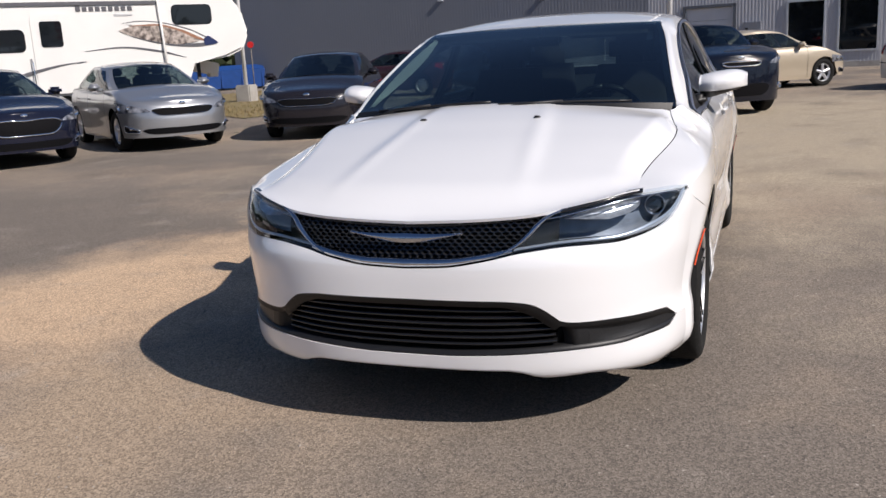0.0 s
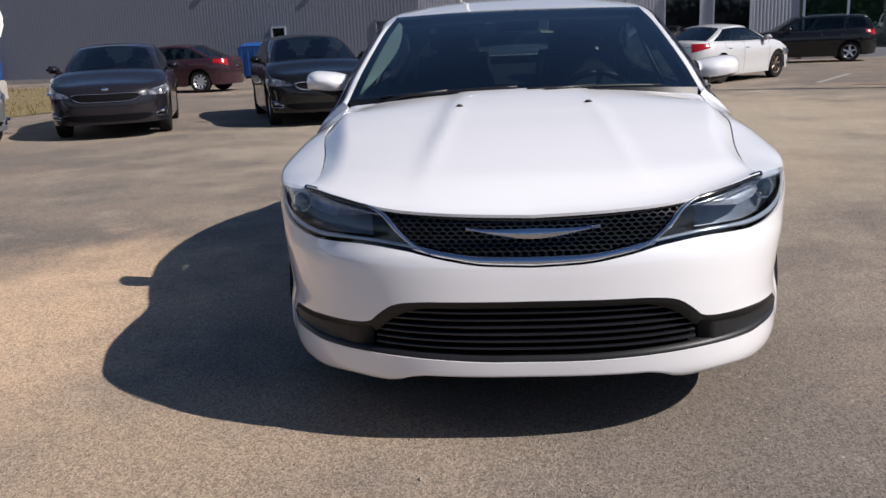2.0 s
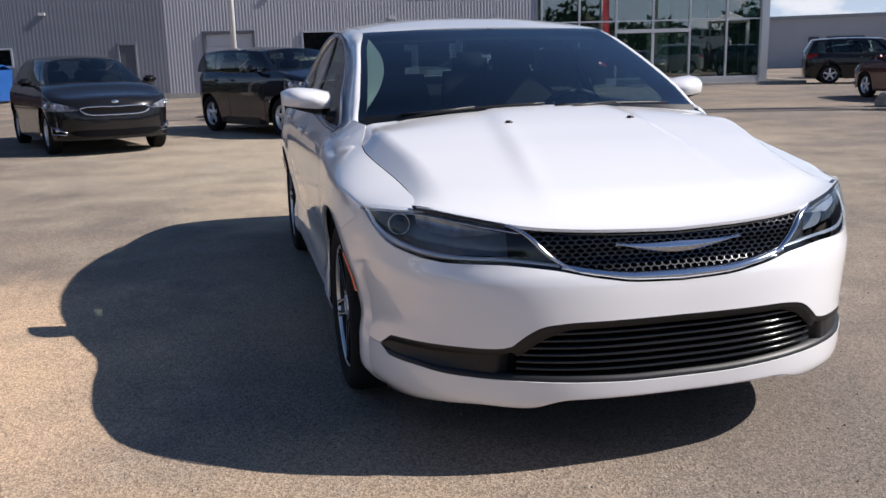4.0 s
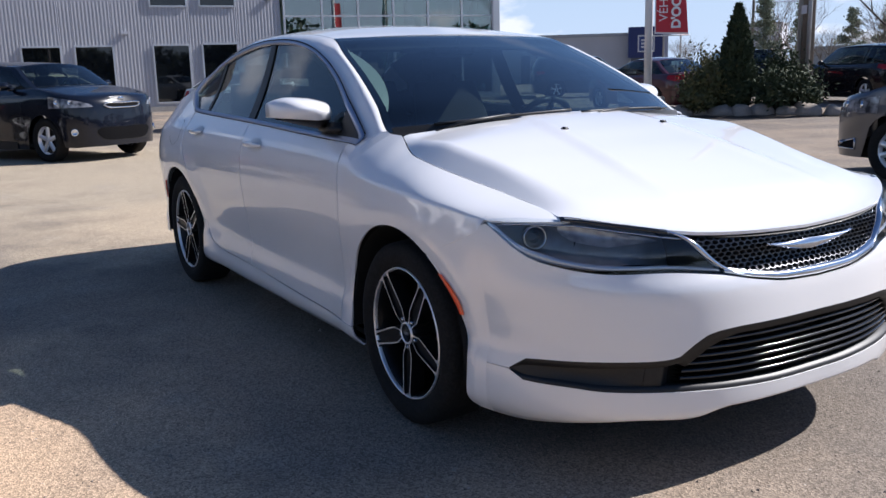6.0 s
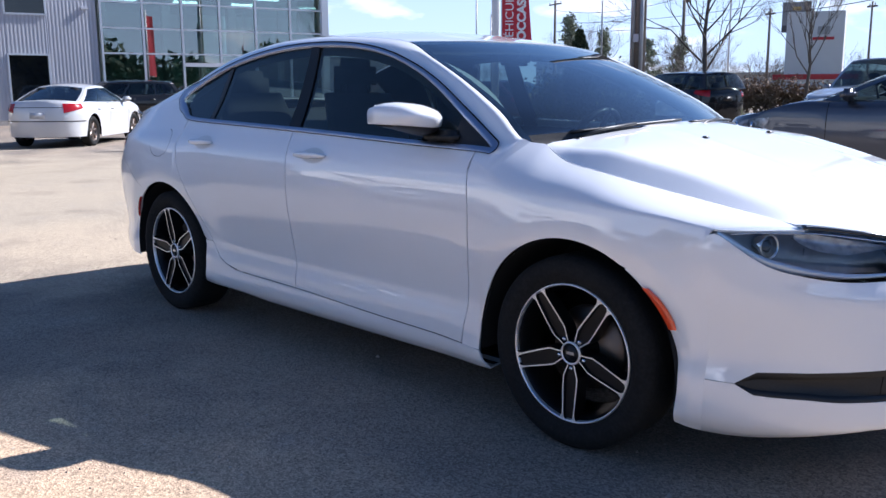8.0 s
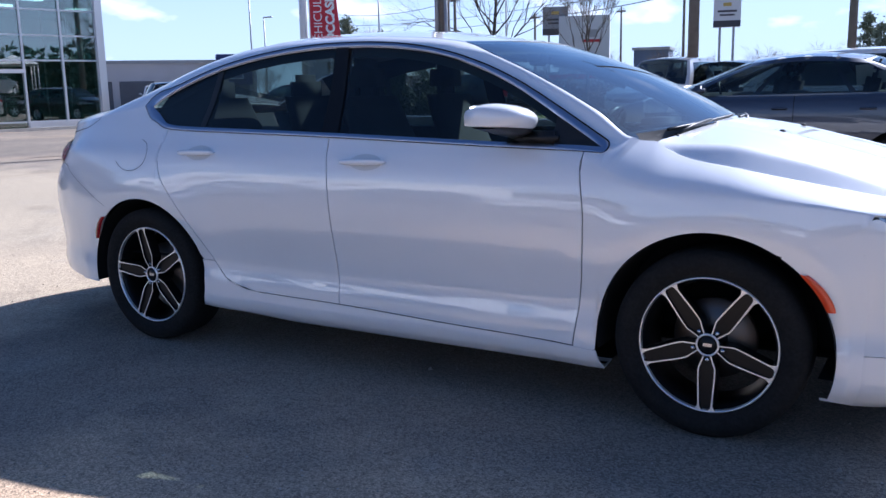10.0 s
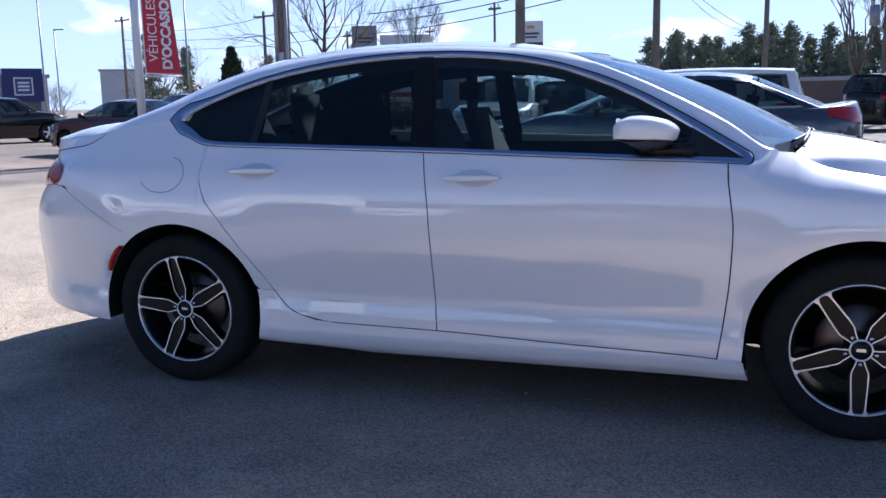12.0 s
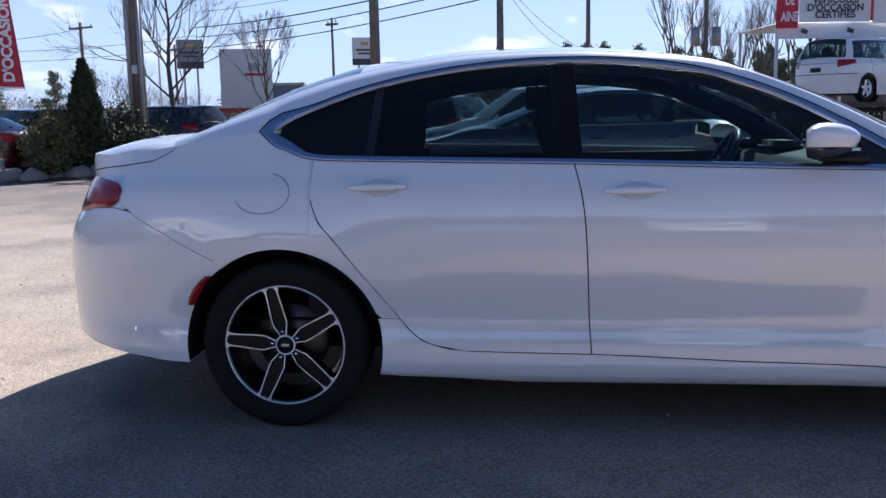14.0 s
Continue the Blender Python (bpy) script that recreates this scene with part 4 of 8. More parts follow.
        return lerp(p, q, u) - Vector((0, 0, .022 * math.sin(math.pi * u)))
    grid(bm, cowl, steps(-.15, 1.15, 6), steps(-.985, .985, 24))
    part("cowl", bm, BLACK_TRIM, car, "black plastic panel below the windscreen")
    for base, tip in ((-.62, -.02), (.02, .60)):
        bm = bmesh.new()
        pts = [screen(.012 + .022 * t, lerp(base, tip, t) / .78) + Vector((.010, 0, .010)) for t in steps(0, 1, 10)]
        tube(bm, pts, .006, 6)
        w = part("wiper", bm, BLACK_TRIM, car)
        bm = bmesh.new()
        p0 = screen(.0, base / .78) + Vector((.03, 0, -.006))
        tube(bm, [p0, lerp(p0, pts[4], .5) + Vector((.01, 0, .010)), pts[5] + Vector((.004, 0, .004))], .007, 6)
        box(bm, p0 - Vector((0, 0, .010)), (.045, .045, .022), bevel=.007)
        part("wiper_arm", bm, BLACK_TRIM, w)
    # rear screen
    bm = bmesh.new()

    def rear_screen(u, w):
        x = lerp(-1.10, -1.84, u)
        xm, zm = lerp(-1.13, -1.90, u), lerp(1.436, 1.135, u) + .03 * math.sin(math.pi * u)
        k = abs(w) ** 2.2
        return Vector((lerp(xm, x, k), (edge(x) - .004) * w, lerp(zm, edge_z(x) + .002, k)))
    grid(bm, rear_screen, steps(0, 1, 18), steps(-1, 1, 24), flip=True)
    part("rear_screen", bm, REAR_SIDE_GLASS, car)

    # side windows
    def pane(bm, side, xa, xb, off=-.012):
        def f(u, v):
            x, z = 0, 1.1
            for _ in range(5):
                x = lerp(xa(z), xb(z), u)
                z = lerp(belt(max(x, -1.42)) - .004, dlo_top(x) + .002, v)
            return Vector((x, side * (half_width(x, z) + off), z))
        grid(bm, f, steps(0, 1, 24), steps(0, 1, 10), flip=side < 0)
    both("front_window", lambda bm, s: pane(bm, s, lambda z: -.245, lambda z: .945), SIDE_GLASS, car)
    both("rear_window", lambda bm, s: pane(bm, s, lambda z: -1.035, lambda z: -.305), REAR_SIDE_GLASS, car)
    both("quarter_window", lambda bm, s: pane(bm, s, lambda z: -1.405, lambda z: -1.035), REAR_SIDE_GLASS, car)
    both("pillar_cover", lambda bm, s: pane(bm, s, lambda z: -.315 - .03 * (z - 1.03), lambda z: -.225 - .10 * (z - 1.03), -.006), PILLAR_BLACK, car)
    both("quarter_divider", lambda bm, s: pane(bm, s, lambda z: -1.045 + .12 * (z - 1.1), lambda z: -1.010 + .12 * (z - 1.1), -.007), BLACK_TRIM, car)
    both("mirror_corner", lambda bm, s: pane(bm, s, lambda z: .76, lambda z: .95, -.005), BLACK_TRIM, car)

    # bright trim round the side windows
    def trim_chain():
        """Line of the window edge, from the front tip over the top, back along the belt and round the tip: point, outward way, width."""
        chain = [(x, dlo_top(x), 1) for x in steps(.95, 0, 30) + steps(-.05, -1.40, 40)] + [(-1.425, 1.150, 1)]
        chain += [(x, belt(x), 0) for x in steps(-1.385, -1.26, 8) + steps(-1.22, .945, 40)]
        out = []
        for i, (x, z, top) in enumerate(chain):
            a, b = chain[max(0, i - 2)], chain[min(len(chain) - 1, i + 2)]
            t = Vector((b[0] - a[0], b[1] - a[1])).normalized()
            w = .016 + .034 * math.exp(-((x + 1.44) / .11) ** 2) + top * .008 * min(1, max(0, (x - .35) / .4))
            out.append((Vector((x, z)), Vector((t.y, -t.x)), w))
        first, last = out[0], out[-1]
        a0, a1 = math.atan2(last[1].y, last[1].x), math.atan2(first[1].y, first[1].x)
        for k in steps(.12, 1, 8):
            a = lerp(a0, a1, k)
            out.append((lerp(last[0], first[0], k), Vector((math.cos(a), math.sin(a))), lerp(last[2], first[2], k) + .006 * math.sin(math.pi * k)))
        return out
    chain = trim_chain()

    def trim(bm, side):
        def f(i, v):
            p, o, w = chain[i]
            q = p + o * lerp(-.003, w, v)
            return Vector((q.x, side * (half_width(q.x, q.y) + .002 + .004 * math.sin(math.pi * v) ** .5), q.y))
        grid(bm, f, list(range(len(chain))), [0, .15, .5, .85, 1], flip=side < 0)
    both("window_trim", trim, TRIM_SATIN, car, "satin chrome strip round the side windows")

    def trim_joint(bm, side):
        def f(i, v):
            p, o, w = chain[i]
            q = p + o * (w + lerp(-.001, .0042 if o.y > -.5 else .0015, v))
            return Vector((q.x, side * (half_width(q.x, q.y) + .0045), q.y))
        grid(bm, f, list(range(len(chain))), [0, 1], flip=side < 0)
    both("trim_joint", trim_joint, CAVITY, car)

    # mirrors
    for side in (-1, 1):
        bm = bmesh.new()

        def shell(u, q):
            dx, dz = q
            y = lerp(.835, 1.045, u)
            e = max(0, 1 - ((u - .42) / .60) ** 3) ** .5 if u > .42 else 1 - .25 * ((.42 - u) / .42) ** 2
            hz = lerp(1, .66, max(0, (u - .5) / .5) ** 3) * lerp(.82, 1, min(1, u / .3))
            hx = max(.22, e)
            return Vector((.533 + .05 * (u - .45) * -1 + dx * hx, side * y, 1.060 + .020 * max(0, u - .3) + dz * hz))
        prof = [(.008, -.002), (.002, .004), (0, .050), (.003, .060), (.022, .076), (.045, .084), (.08, .085), (.115, .080), (.150, .070), (.172, .057), (.183, .045), (.187, .036), (.184, .022), (.176, .004), (.170, -.002), (.12, -.004), (.06, -.004), (.008, -.002)]
        rows = grid(bm, shell, steps(0, .9, 14) + steps(.92, 1, 5), prof, flip=side < 0)
        bm.faces.new([v for v in rows[-1][:-1]])
        bm.faces.new([v for v in rows[0][:-1]][::-1])
        mirror = part("mirror", bm, WHITE, car, "white door mirror")
        bm = bmesh.new()

        def keel(u, q):
            p = shell(lerp(.02, .86, u), (lerp(.012, .165, q[0]), 0))
            return Vector((p.x, p.y, p.z + .002 - q[1] * lerp(.045, .012, u)))
        grid(bm, keel, steps(0, 1, 10), [(0, 0), (.05, .8), (.3, 1), (.7, .9), (.95, .5), (1, 0)], flip=side < 0)
        box(bm, (.70, side * .835, 1.022), (.17, .07, .05), bevel=.015)
        part("mirror_foot", bm, BLACK_TRIM, mirror)
        bm = bmesh.new()
        grid(bm, lambda u, v: shell(lerp(.08, .85, u), (-.0015, lerp(.014, .078, v))), steps(0, 1, 6), [0, 1])
        part("mirror_glass", bm, CHROME, mirror)

    # side marker lamps
    for wx, z0, z1, mtl, lab in ((1.371, .487, .607, ORANGE_LENS, "orange side marker lamp"), (-1.371, .49, .61, RED_LENS, "red side marker lamp")):
        def marker(bm, side):
            def f(u, v):
                z = lerp(z0, z1, v)
                s = 1 if wx > 0 else -1
                x = (FX if wx > 0 else wx) + s * (math.sqrt((AF if wx > 0 else AR) ** 2 - (z - .325) ** 2) - .002 + .036 * u * math.sin(math.pi * (.12 + .76 * v)) ** .3)
                return Vector((x, side * (half_width(x, z) + .002 + .007 * math.sin(math.pi * (.1 + .8 * u))), z + s * 0))
            grid(bm, f, steps(0, 1, 6), steps(0, 1, 10), flip=(side < 0) == (wx > 0))
        both("side_marker", marker, mtl, car, lab)

    # wheel wells and dark under-body
    for wx, cx, ar in ((1.371, FX, AF), (-1.371, -1.371, AR)):
        for side in (-1, 1):
            bm = bmesh.new()

            def well(u, v):
                a = lerp(-.045 * math.pi, 1.045 * math.pi, u)
                return Vector((cx + (ar - .002) * math.cos(a), side * lerp(half_width(wx, .6) - .012, .55, v), .325 + (ar - .002) * math.sin(a)))
            grid(bm, well, steps(0, 1, 32), [0, .5, 1])

            def wall_in(u, v):
                a = lerp(-.045 * math.pi, 1.045 * math.pi, u)
                return Vector((cx + ar * v * math.cos(a), side * .56, .325 + ar * v * math.sin(a)))
            grid(bm, wall_in, steps(0, 1, 24), [0.001, 1])
            part("wheel_well", bm, CAVITY, car)
    bm = bmesh.new()
    for side in (-1, 1):
        def inner(u, v):
            x = lerp(-.96, .955, u)
            z = lerp(.215, .96, v)
            return Vector((x, side * (half_width(x, z) - .016), z))
        grid(bm, inner, steps(0, 1, 20), steps(0, 1, 10))

        def inner_q(u, v):
            x = lerp(-1.0, -1.9, u)
            z = lerp(max(.46, arch(x, -1.371) + .004), belt(x) - .03, v)
            return Vector((x, side * (half_width(x, z) - .016), z))
        grid(bm, inner_q, steps(0, 1, 16), steps(0, 1, 8))

        def inner_f(u, v):
            x = lerp(.95, 1.9, u)
            z = lerp(max(.3, arch(x, 1.371) + .004), max(arch(x, 1.371) + .006, min(hood_side(x), .955) - .11), v)
            return Vector((x, side * min(half_width(x, z) - .016, .90), z))
        grid(bm, inner_f, steps(0, 1, 16), steps(0, 1, 8))
    grid(bm, lambda u, v: Vector((lerp(1.05, 2.02, u), lerp(-.70, .70, v), hood_side(lerp(1.05, 2.02, u)) - .05)), steps(0, 1, 8), steps(0, 1, 6))
    for x0, x1, zz in ((-.98, .98, .20), (-2.16, -1.76, .33), (1.76, 2.06, .25)):
        hw = .86 if abs(x0) < 1 else .60
        grid(bm, lambda u, v: Vector((lerp(x0, x1, u), lerp(-hw, hw, v), zz)), [0, 1], [0, 1])
    for contour, zz, xin in ((nose, .245, 1.70), (rump, .34, -1.72)):
        def tray(c, v):
            x, y = contour(abs(c), zz + .02)
            return Vector((lerp(x - math.copysign(.03, xin), xin, v), math.copysign(min(y, .86) - .03, c) if c else 0, zz))
        grid(bm, tray, steps(-.84, .84, 40), [0, .5, 1])
    grid(bm, lambda u, v: Vector((lerp(-1.9, 2.0, u), lerp(-.56, .56, v), .24)), [0, 1], [0, 1])
    for fx, ff in ((2.02, .42), (-2.2, .42)):
        grid(bm, lambda u, v: Vector((fx, lerp(-.68, .68, u), lerp(.26, .74 if fx > 0 else .9, v))), [0, 1], [0, 1])
    part("underbody", bm, CAVITY, car)

    # cabin
    bm = bmesh.new()
    grid(bm, lambda u, v: Vector((lerp(-1.75, .95, u), lerp(-.84, .84, v), .42)), [0, 1], [0, 1])
    grid(bm, lambda u, v: Vector((-1.25 - .55 * u, lerp(-.66, .66, v), .95 + .13 * u)), [0, .5, 1], [0, 1])
    for side in (-1, 1):
        grid(bm, lambda u, v: Vector((lerp(-1.3, .95, u), side * (half_width(lerp(-1.3, .95, u), 1.0) - .07), lerp(.42, .985, v))), steps(0, 1, 8), [0, 1])
        grid(bm, lambda u, v: Vector((lerp(-1.3, .95, u), side * (half_width(lerp(-1.3, .95, u), 1.0) - .07 * v - .014 * (1 - v)), .987 + belt(lerp(-1.3, .95, u)) * 0)), steps(0, 1, 8), [0, 1])
    part("cabin_shell", bm, DASH, car)
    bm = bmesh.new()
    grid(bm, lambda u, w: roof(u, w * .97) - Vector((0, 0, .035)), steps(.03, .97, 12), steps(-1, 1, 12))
    part("headliner", bm, LINER, car, "dark grey headliner")
    bm = bmesh.new()

    def dash(u, v):
        x = lerp(1.16, .70, v) - .10 * u * u * (1 - v)
        z = lerp(1.010, .985, v) + .02 * math.sin(math.pi * v)
        if v > 1:
            x, z = .66 - .02 * (v - 1), lerp(.985, .60, v - 1)
        return Vector((x, .74 * u, z))
    grid(bm, dash, steps(-1, 1, 20), steps(0, 1, 8) + [1.3, 2])
    box(bm, (.80, .37, 1.02), (.16, .34, .06), bevel=.025)
    part("dashboard", bm, DASH, car)
    bm = bmesh.new()
    ringm = Matrix.Translation((.50, .37, .93)) @ Matrix.Rotation(radians(-62), 4, "Y")
    pts = [ringm @ Vector((.185 * math.cos(a), .185 * math.sin(a), 0)) for a in steps(0, 2 * math.pi, 28)]
    tube(bm, pts, .016, 8)
    for a in (0.1, math.pi - .1, -math.pi / 2):
        tube(bm, [ringm @ Vector((0, 0, -.02)), ringm @ Vector((.18 * math.cos(a), .18 * math.sin(a), 0))], .014, 6)
    box(bm, ringm @ Vector((0, 0, -.01)), (.05, .13, .11), bevel=.02)
    part("steering_wheel", bm, BLACK_TRIM, car)
    bm = bmesh.new()
    box(bm, (.32, 0, 1.335), (.03, .22, .065), bevel=.015)
    tube(bm, [(.33, 0, 1.34), (.37, 0, 1.40)], .012, 6)
    part("inside_mirror", bm, BLACK_TRIM, car)
    # visors added to stop sun that would cross the cabin to the ground
    for sy in (-1, 1):
        bm = bmesh.new()
        box(bm, (.235, sy * .36, 1.372), (.20, .40, .018), Matrix.Rotation(radians(19), 4, "Y"), bevel=.007)
        part("sun_visor", bm, DASH, car)
    for sx, sy in ((.02, -.37), (.02, .37), (-.95, -.37), (-.95, .37)):
        s = new("seat")
        s.parent = car
        s.location = (sx, sy, .42)
        bm = bmesh.new()

        def cushion(u, v):
            a = 2 * math.pi * v
            k = abs(math.cos(a)) ** .5 * math.copysign(1, math.cos(a))
            kk = abs(math.sin(a)) ** .5 * math.copysign(1, math.sin(a))
            return Vector((lerp(-.15, .38, u), .26 * k, .16 + .09 * kk + .04 * u))
        rows = grid(bm, cushion, steps(0, 1, 6), steps(0, 1, 20))
        bm.faces.new(rows[-1][:-1])
        part("cushion", bm, CLOTH, s)
        bm = bmesh.new()

        def backrest(u, v):
            a = 2 * math.pi * v
            k = abs(math.cos(a)) ** .5 * math.copysign(1, math.cos(a))
            kk = abs(math.sin(a)) ** .5 * math.copysign(1, math.sin(a))
            wdt = .26 * (1 - .25 * u * u)
            return Vector((-.16 - .24 * u + (.07 * (1 - .4 * u)) * kk, wdt * k, .16 + .60 * u))
        rows = grid(bm, backrest, steps(0, 1, 8), steps(0, 1, 20))
        bm.faces.new(rows[-1][:-1])
        part("backrest", bm, CLOTH, s)
        bm = bmesh.new()
        box(bm, (-.415, 0, .845 if sx > -.5 else .80), (.09, .26, .17), bevel=.04)
        tube(bm, [(-.41, .07, .74), (-.41, .07, .80)], .007, 6)
        tube(bm, [(-.41, -.07, .74), (-.41, -.07, .80)], .007, 6)
        part("headrest", bm, CLOTH, s)
    # dark inner trim along the roof and on the rear pillars
    def roof_trim(bm, side):
        def f(u, v):
            x = lerp(.80, -1.40, u)
            z1 = edge_z(x) - .01
            z0 = max(belt(x) + .0, dlo_top(x) - .045 - .03 * max(0, -x - .9))
            z = lerp(z0, z1, v)
            y = lerp(half_width(x, z0) - .03, edge(x) - .02, v)
            return Vector((x, side * y, z))
        grid(bm, f, steps(0, 1, 30), steps(0, 1, 4))

        def g_(u, v):
            x = lerp(-1.02, -1.42, u)
            z = lerp(.98, max(1.0, dlo_top(x) - .02), v)
            return Vector((x, side * (half_width(x, z) - .05), z))
        grid(bm, g_, steps(0, 1, 8), steps(0, 1, 4))
    both("roof_trim", roof_trim, DASH, car)
    # pale inner covers of the front pillars
    def a_trim(bm, side):
        def f(u, v):
            q = screen(lerp(.10, .93, u), .960 - .115 * math.sin(math.pi * u) ** .75 * v)
            return Vector((q.x - .015 - .05 * v, side * q.y, q.z - .012))
        grid(bm, f, steps(0, 1, 16), steps(0, 1, 4))
    bm = bmesh.new()
    a_trim(bm, -1)
    part("pillar_trim", bm, mat("pillar_trim", (.56, .57, .50), .8, fine=.1), car, "grey front pillar trim")
    # inner B pillars
    def bpil(bm, side):
        def f(u, v):
            z = lerp(.5, 1.40, v)
            x = lerp(-.33, -.23, u) - .05 * (z - 1)
            return Vector((x, side * (half_width(x, min(z, 1.38)) - .03), z))
        grid(bm, f, steps(0, 1, 3), steps(0, 1, 10))
    both("inner_pillar", bpil, DASH, car)

    for wx, side, ph in ((1.354, -1, -math.pi / 2), (-1.371, -1, math.radians(102)), (1.354, 1, .4), (-1.371, 1, 1.1)):
        m = pose(wx, side * .806, .329, 0, 0, 180 if side < 0 else 0)
        phase = math.pi - ph if side < 0 else ph
        wheel_parts(car, m, .330, .2365, .215, alloy(phase), 1)
    return car


hero_sedan()


# ---- building ----
WALL0, WALLD = Vector((-27.3, 19.5, 0)), Vector((-0.196, -0.98, 0)).normalized()
WALLN = Vector((-WALLD.y, WALLD.x, 0))
if WALLN.x < 0:
    WALLN = -WALLN


def on_wall(s, z, out=0.0):
    return WALL0 + WALLD * s + WALLN * out + Vector((0, 0, z))


def wall_box(bm, s0, s1, z0, z1, o0, o1):
    """A box along the wall from s0 to s1, between the depths o0 and o1."""
    v = [bm.verts.new(on_wall(s, z, o)) for s in (s0, s1) for z in (z0, z1) for o in (o0, o1)]
    for q in ((0, 1, 3, 2), (4, 6, 7, 5), (0, 4, 5, 1), (2, 3, 7, 6), (0, 2, 6, 4), (1, 5, 7, 3)):
        bm.faces.new([v[i] for i in q])


SIDING = mat("ribbed_siding", (.41, .415, .45), .55, .1, vary=.2, scale=.6, fine=.05, fine_scale=40, second=(.36, .365, .40))
SLATE = mat("slate_siding", (.185, .198, .232), .6, 0, vary=.25, scale=.5, fine=.05, fine_scale=40, second=(.160, .172, .202))
FRAME_ALU = mat("window_aluminium", (.55, .57, .60), .4, .6)
GREEN_GLASS = glass("showroom_glass", (.36, .50, .48), .26)
SHOW_INSIDE = mat("showroom_inside", (.55, .62, .60), .7, vary=.5, scale=.4, second=(.25, .33, .32))
LIGHT_PANEL = mat("ceiling_lamp", (1.0, .97, .9), .5, emit=4.0)
CONCRETE = mat("concrete", (.40, .38, .35), .85, vary=.5, scale=5, fine=.2, fine_scale=90, bump=.3)
DOOR_GREY = mat("door_grey", (.10, .11, .13), .5, vary=.2, scale=2)
PALE_DOOR = mat("pale_door", (.55, .56, .60), .5, vary=.15, scale=1.5)

openings = [(16.82, 18.13, .58, 2.42), (15.05, 16.37, .58, 2.42), (12.36, 13.68, .32, 2.43), (10.58, 11.91, .32, 2.45),
            (12.36, 13.68, 3.82, 5.3), (10.58, 11.91, 3.82, 5.3), (20.04, 21.9, .0, 2.43), (24.58, 25.22, 0, 2.1), (29.3, 29.95, 1.36, 2.03)]


def ribbed(bm, s0, s1, z0, z1, step=.20, rib=.035):
    """Ribbed sheet, left open where the openings are."""
    cuts = sorted({z0, z1, *[z for o in openings for z in o[2:] if z0 < z < z1]})
    n = int(round((s1 - s0) / step))
    edges = sorted({round(s0 + (s1 - s0) * i / n, 4) for i in range(n + 1)} | {e for o in openings for e in o[:2] if s0 < e < s1})
    for a, b in zip(edges, edges[1:]):
        w = b - a
        prof = [(a, 0), (a + .35 * w, 0), (a + .5 * w, rib), (a + .85 * w, rib), (b, 0)]
        for c, e in zip(cuts, cuts[1:]):
            ms, mz = (a + b) / 2, (c + e) / 2
            if any(o[0] < ms < o[1] and o[2] < mz < o[3] for o in openings):
                continue
            for p, q in zip(prof, prof[1:]):
                bm.faces.new([bm.verts.new(on_wall(*k)) for k in ((p[0], c, p[1]), (q[0], c, q[1]), (q[0], e, q[1]), (p[0], e, p[1]))])


bm = bmesh.new()
ribbed(bm, 8.9, 23.4, .18, 7.5, .125, .005)
tagged(part("wall_dealership", bm, SIDING, smooth=False), "grey ribbed metal siding wall of a dealership", "wall", kind="structure")
bm = bmesh.new()
ribbed(bm, 23.4, 46.0, .18, 7.5, .15, .003)
tagged(part("wall_workshop", bm, SLATE, smooth=False), "slate grey ribbed metal siding wall of a workshop", "wall", kind="structure")
bm = bmesh.new()
wall_box(bm, 8.85, 20.0, 0, .19, -.3, .045)
wall_box(bm, 21.95, 24.55, 0, .19, -.3, .045)
wall_box(bm, 25.25, 46, 0, .19, -.3, .045)
tagged(part("baseboard", bm, CONCRETE, smooth=False), "dark concrete plinth under the siding", "plinth", kind="structure")
bm = bmesh.new()
wall_box(bm, 0, 46, 0, 7.5, -12, -11.7)
wall_box(bm, 45.7, 46, 0, 7.5, -12, -.05)
wall_box(bm, 23.3, 23.5, 0, 7.5, -12, -.05)
wall_box(bm, 8.9, 9.1, 0, 7.5, -12, -.05)
tagged(part("wall_inner", bm, SHOW_INSIDE, smooth=False), "plain inner walls behind the windows", "wall", kind="structure")
bm = bmesh.new()
wall_box(bm, -.1, 46, 7.5, 7.8, -12, .1)
tagged(part("roof", bm, CONCRETE, smooth=False), "flat dealership roof", "roof", kind="structure")

for i, (s0, s1, z0, z1) in enumerate(openings):
    if i in (6, 7):
        continue
    w = tagged(new("window_%d" % (i + 1)), "dark fixed window with a thin aluminium frame", "window", kind="structure")
    bm = bmesh.new()
    for a in ((s0, s1, z0 - .03, z0 + .03), (s0, s1, z1 - .03, z1 + .03), (s0 - .02, s0 + .04, z0, z1), (s1 - .04, s1 + .02, z0, z1)):
        wall_box(bm, *a, -.10, .05)
    part("window_frame", bm, FRAME_ALU, w, smooth=False)
    bm = bmesh.new()
    wall_box(bm, s0 + .03, s1 - .03, z0 + .02, z1 - .02, -.06, -.05)
    part("pane", bm, DARK_GLASS, w, smooth=False)
d1 = tagged(new("door_1"), "pale sectional garage door, closed", "garage door", kind="structure")
for k in range(5):
    bm = bmesh.new()
    wall_box(bm, 20.06, 21.88, .02 + k * .48, .02 + k * .48 + .47, -.12, -.06)
    part("panel", bm, PALE_DOOR, d1, smooth=False)
bm = bmesh.new()
for a in ((19.95, 20.06, 0, 2.5), (21.88, 21.98, 0, 2.5), (19.95, 21.98, 2.42, 2.52)):
    wall_box(bm, *a, -.12, .06)
part("door_frame", bm, DOOR_GREY, d1, smooth=False)
d2 = tagged(new("door_2"), "slate grey steel service door, closed", "door", kind="structure")
bm = bmesh.new()
wall_box(bm, 24.60, 25.20, .02, 2.08, -.08, .0)
part("leaf", bm, DOOR_GREY, d2, smooth=False)
bm = bmesh.new()
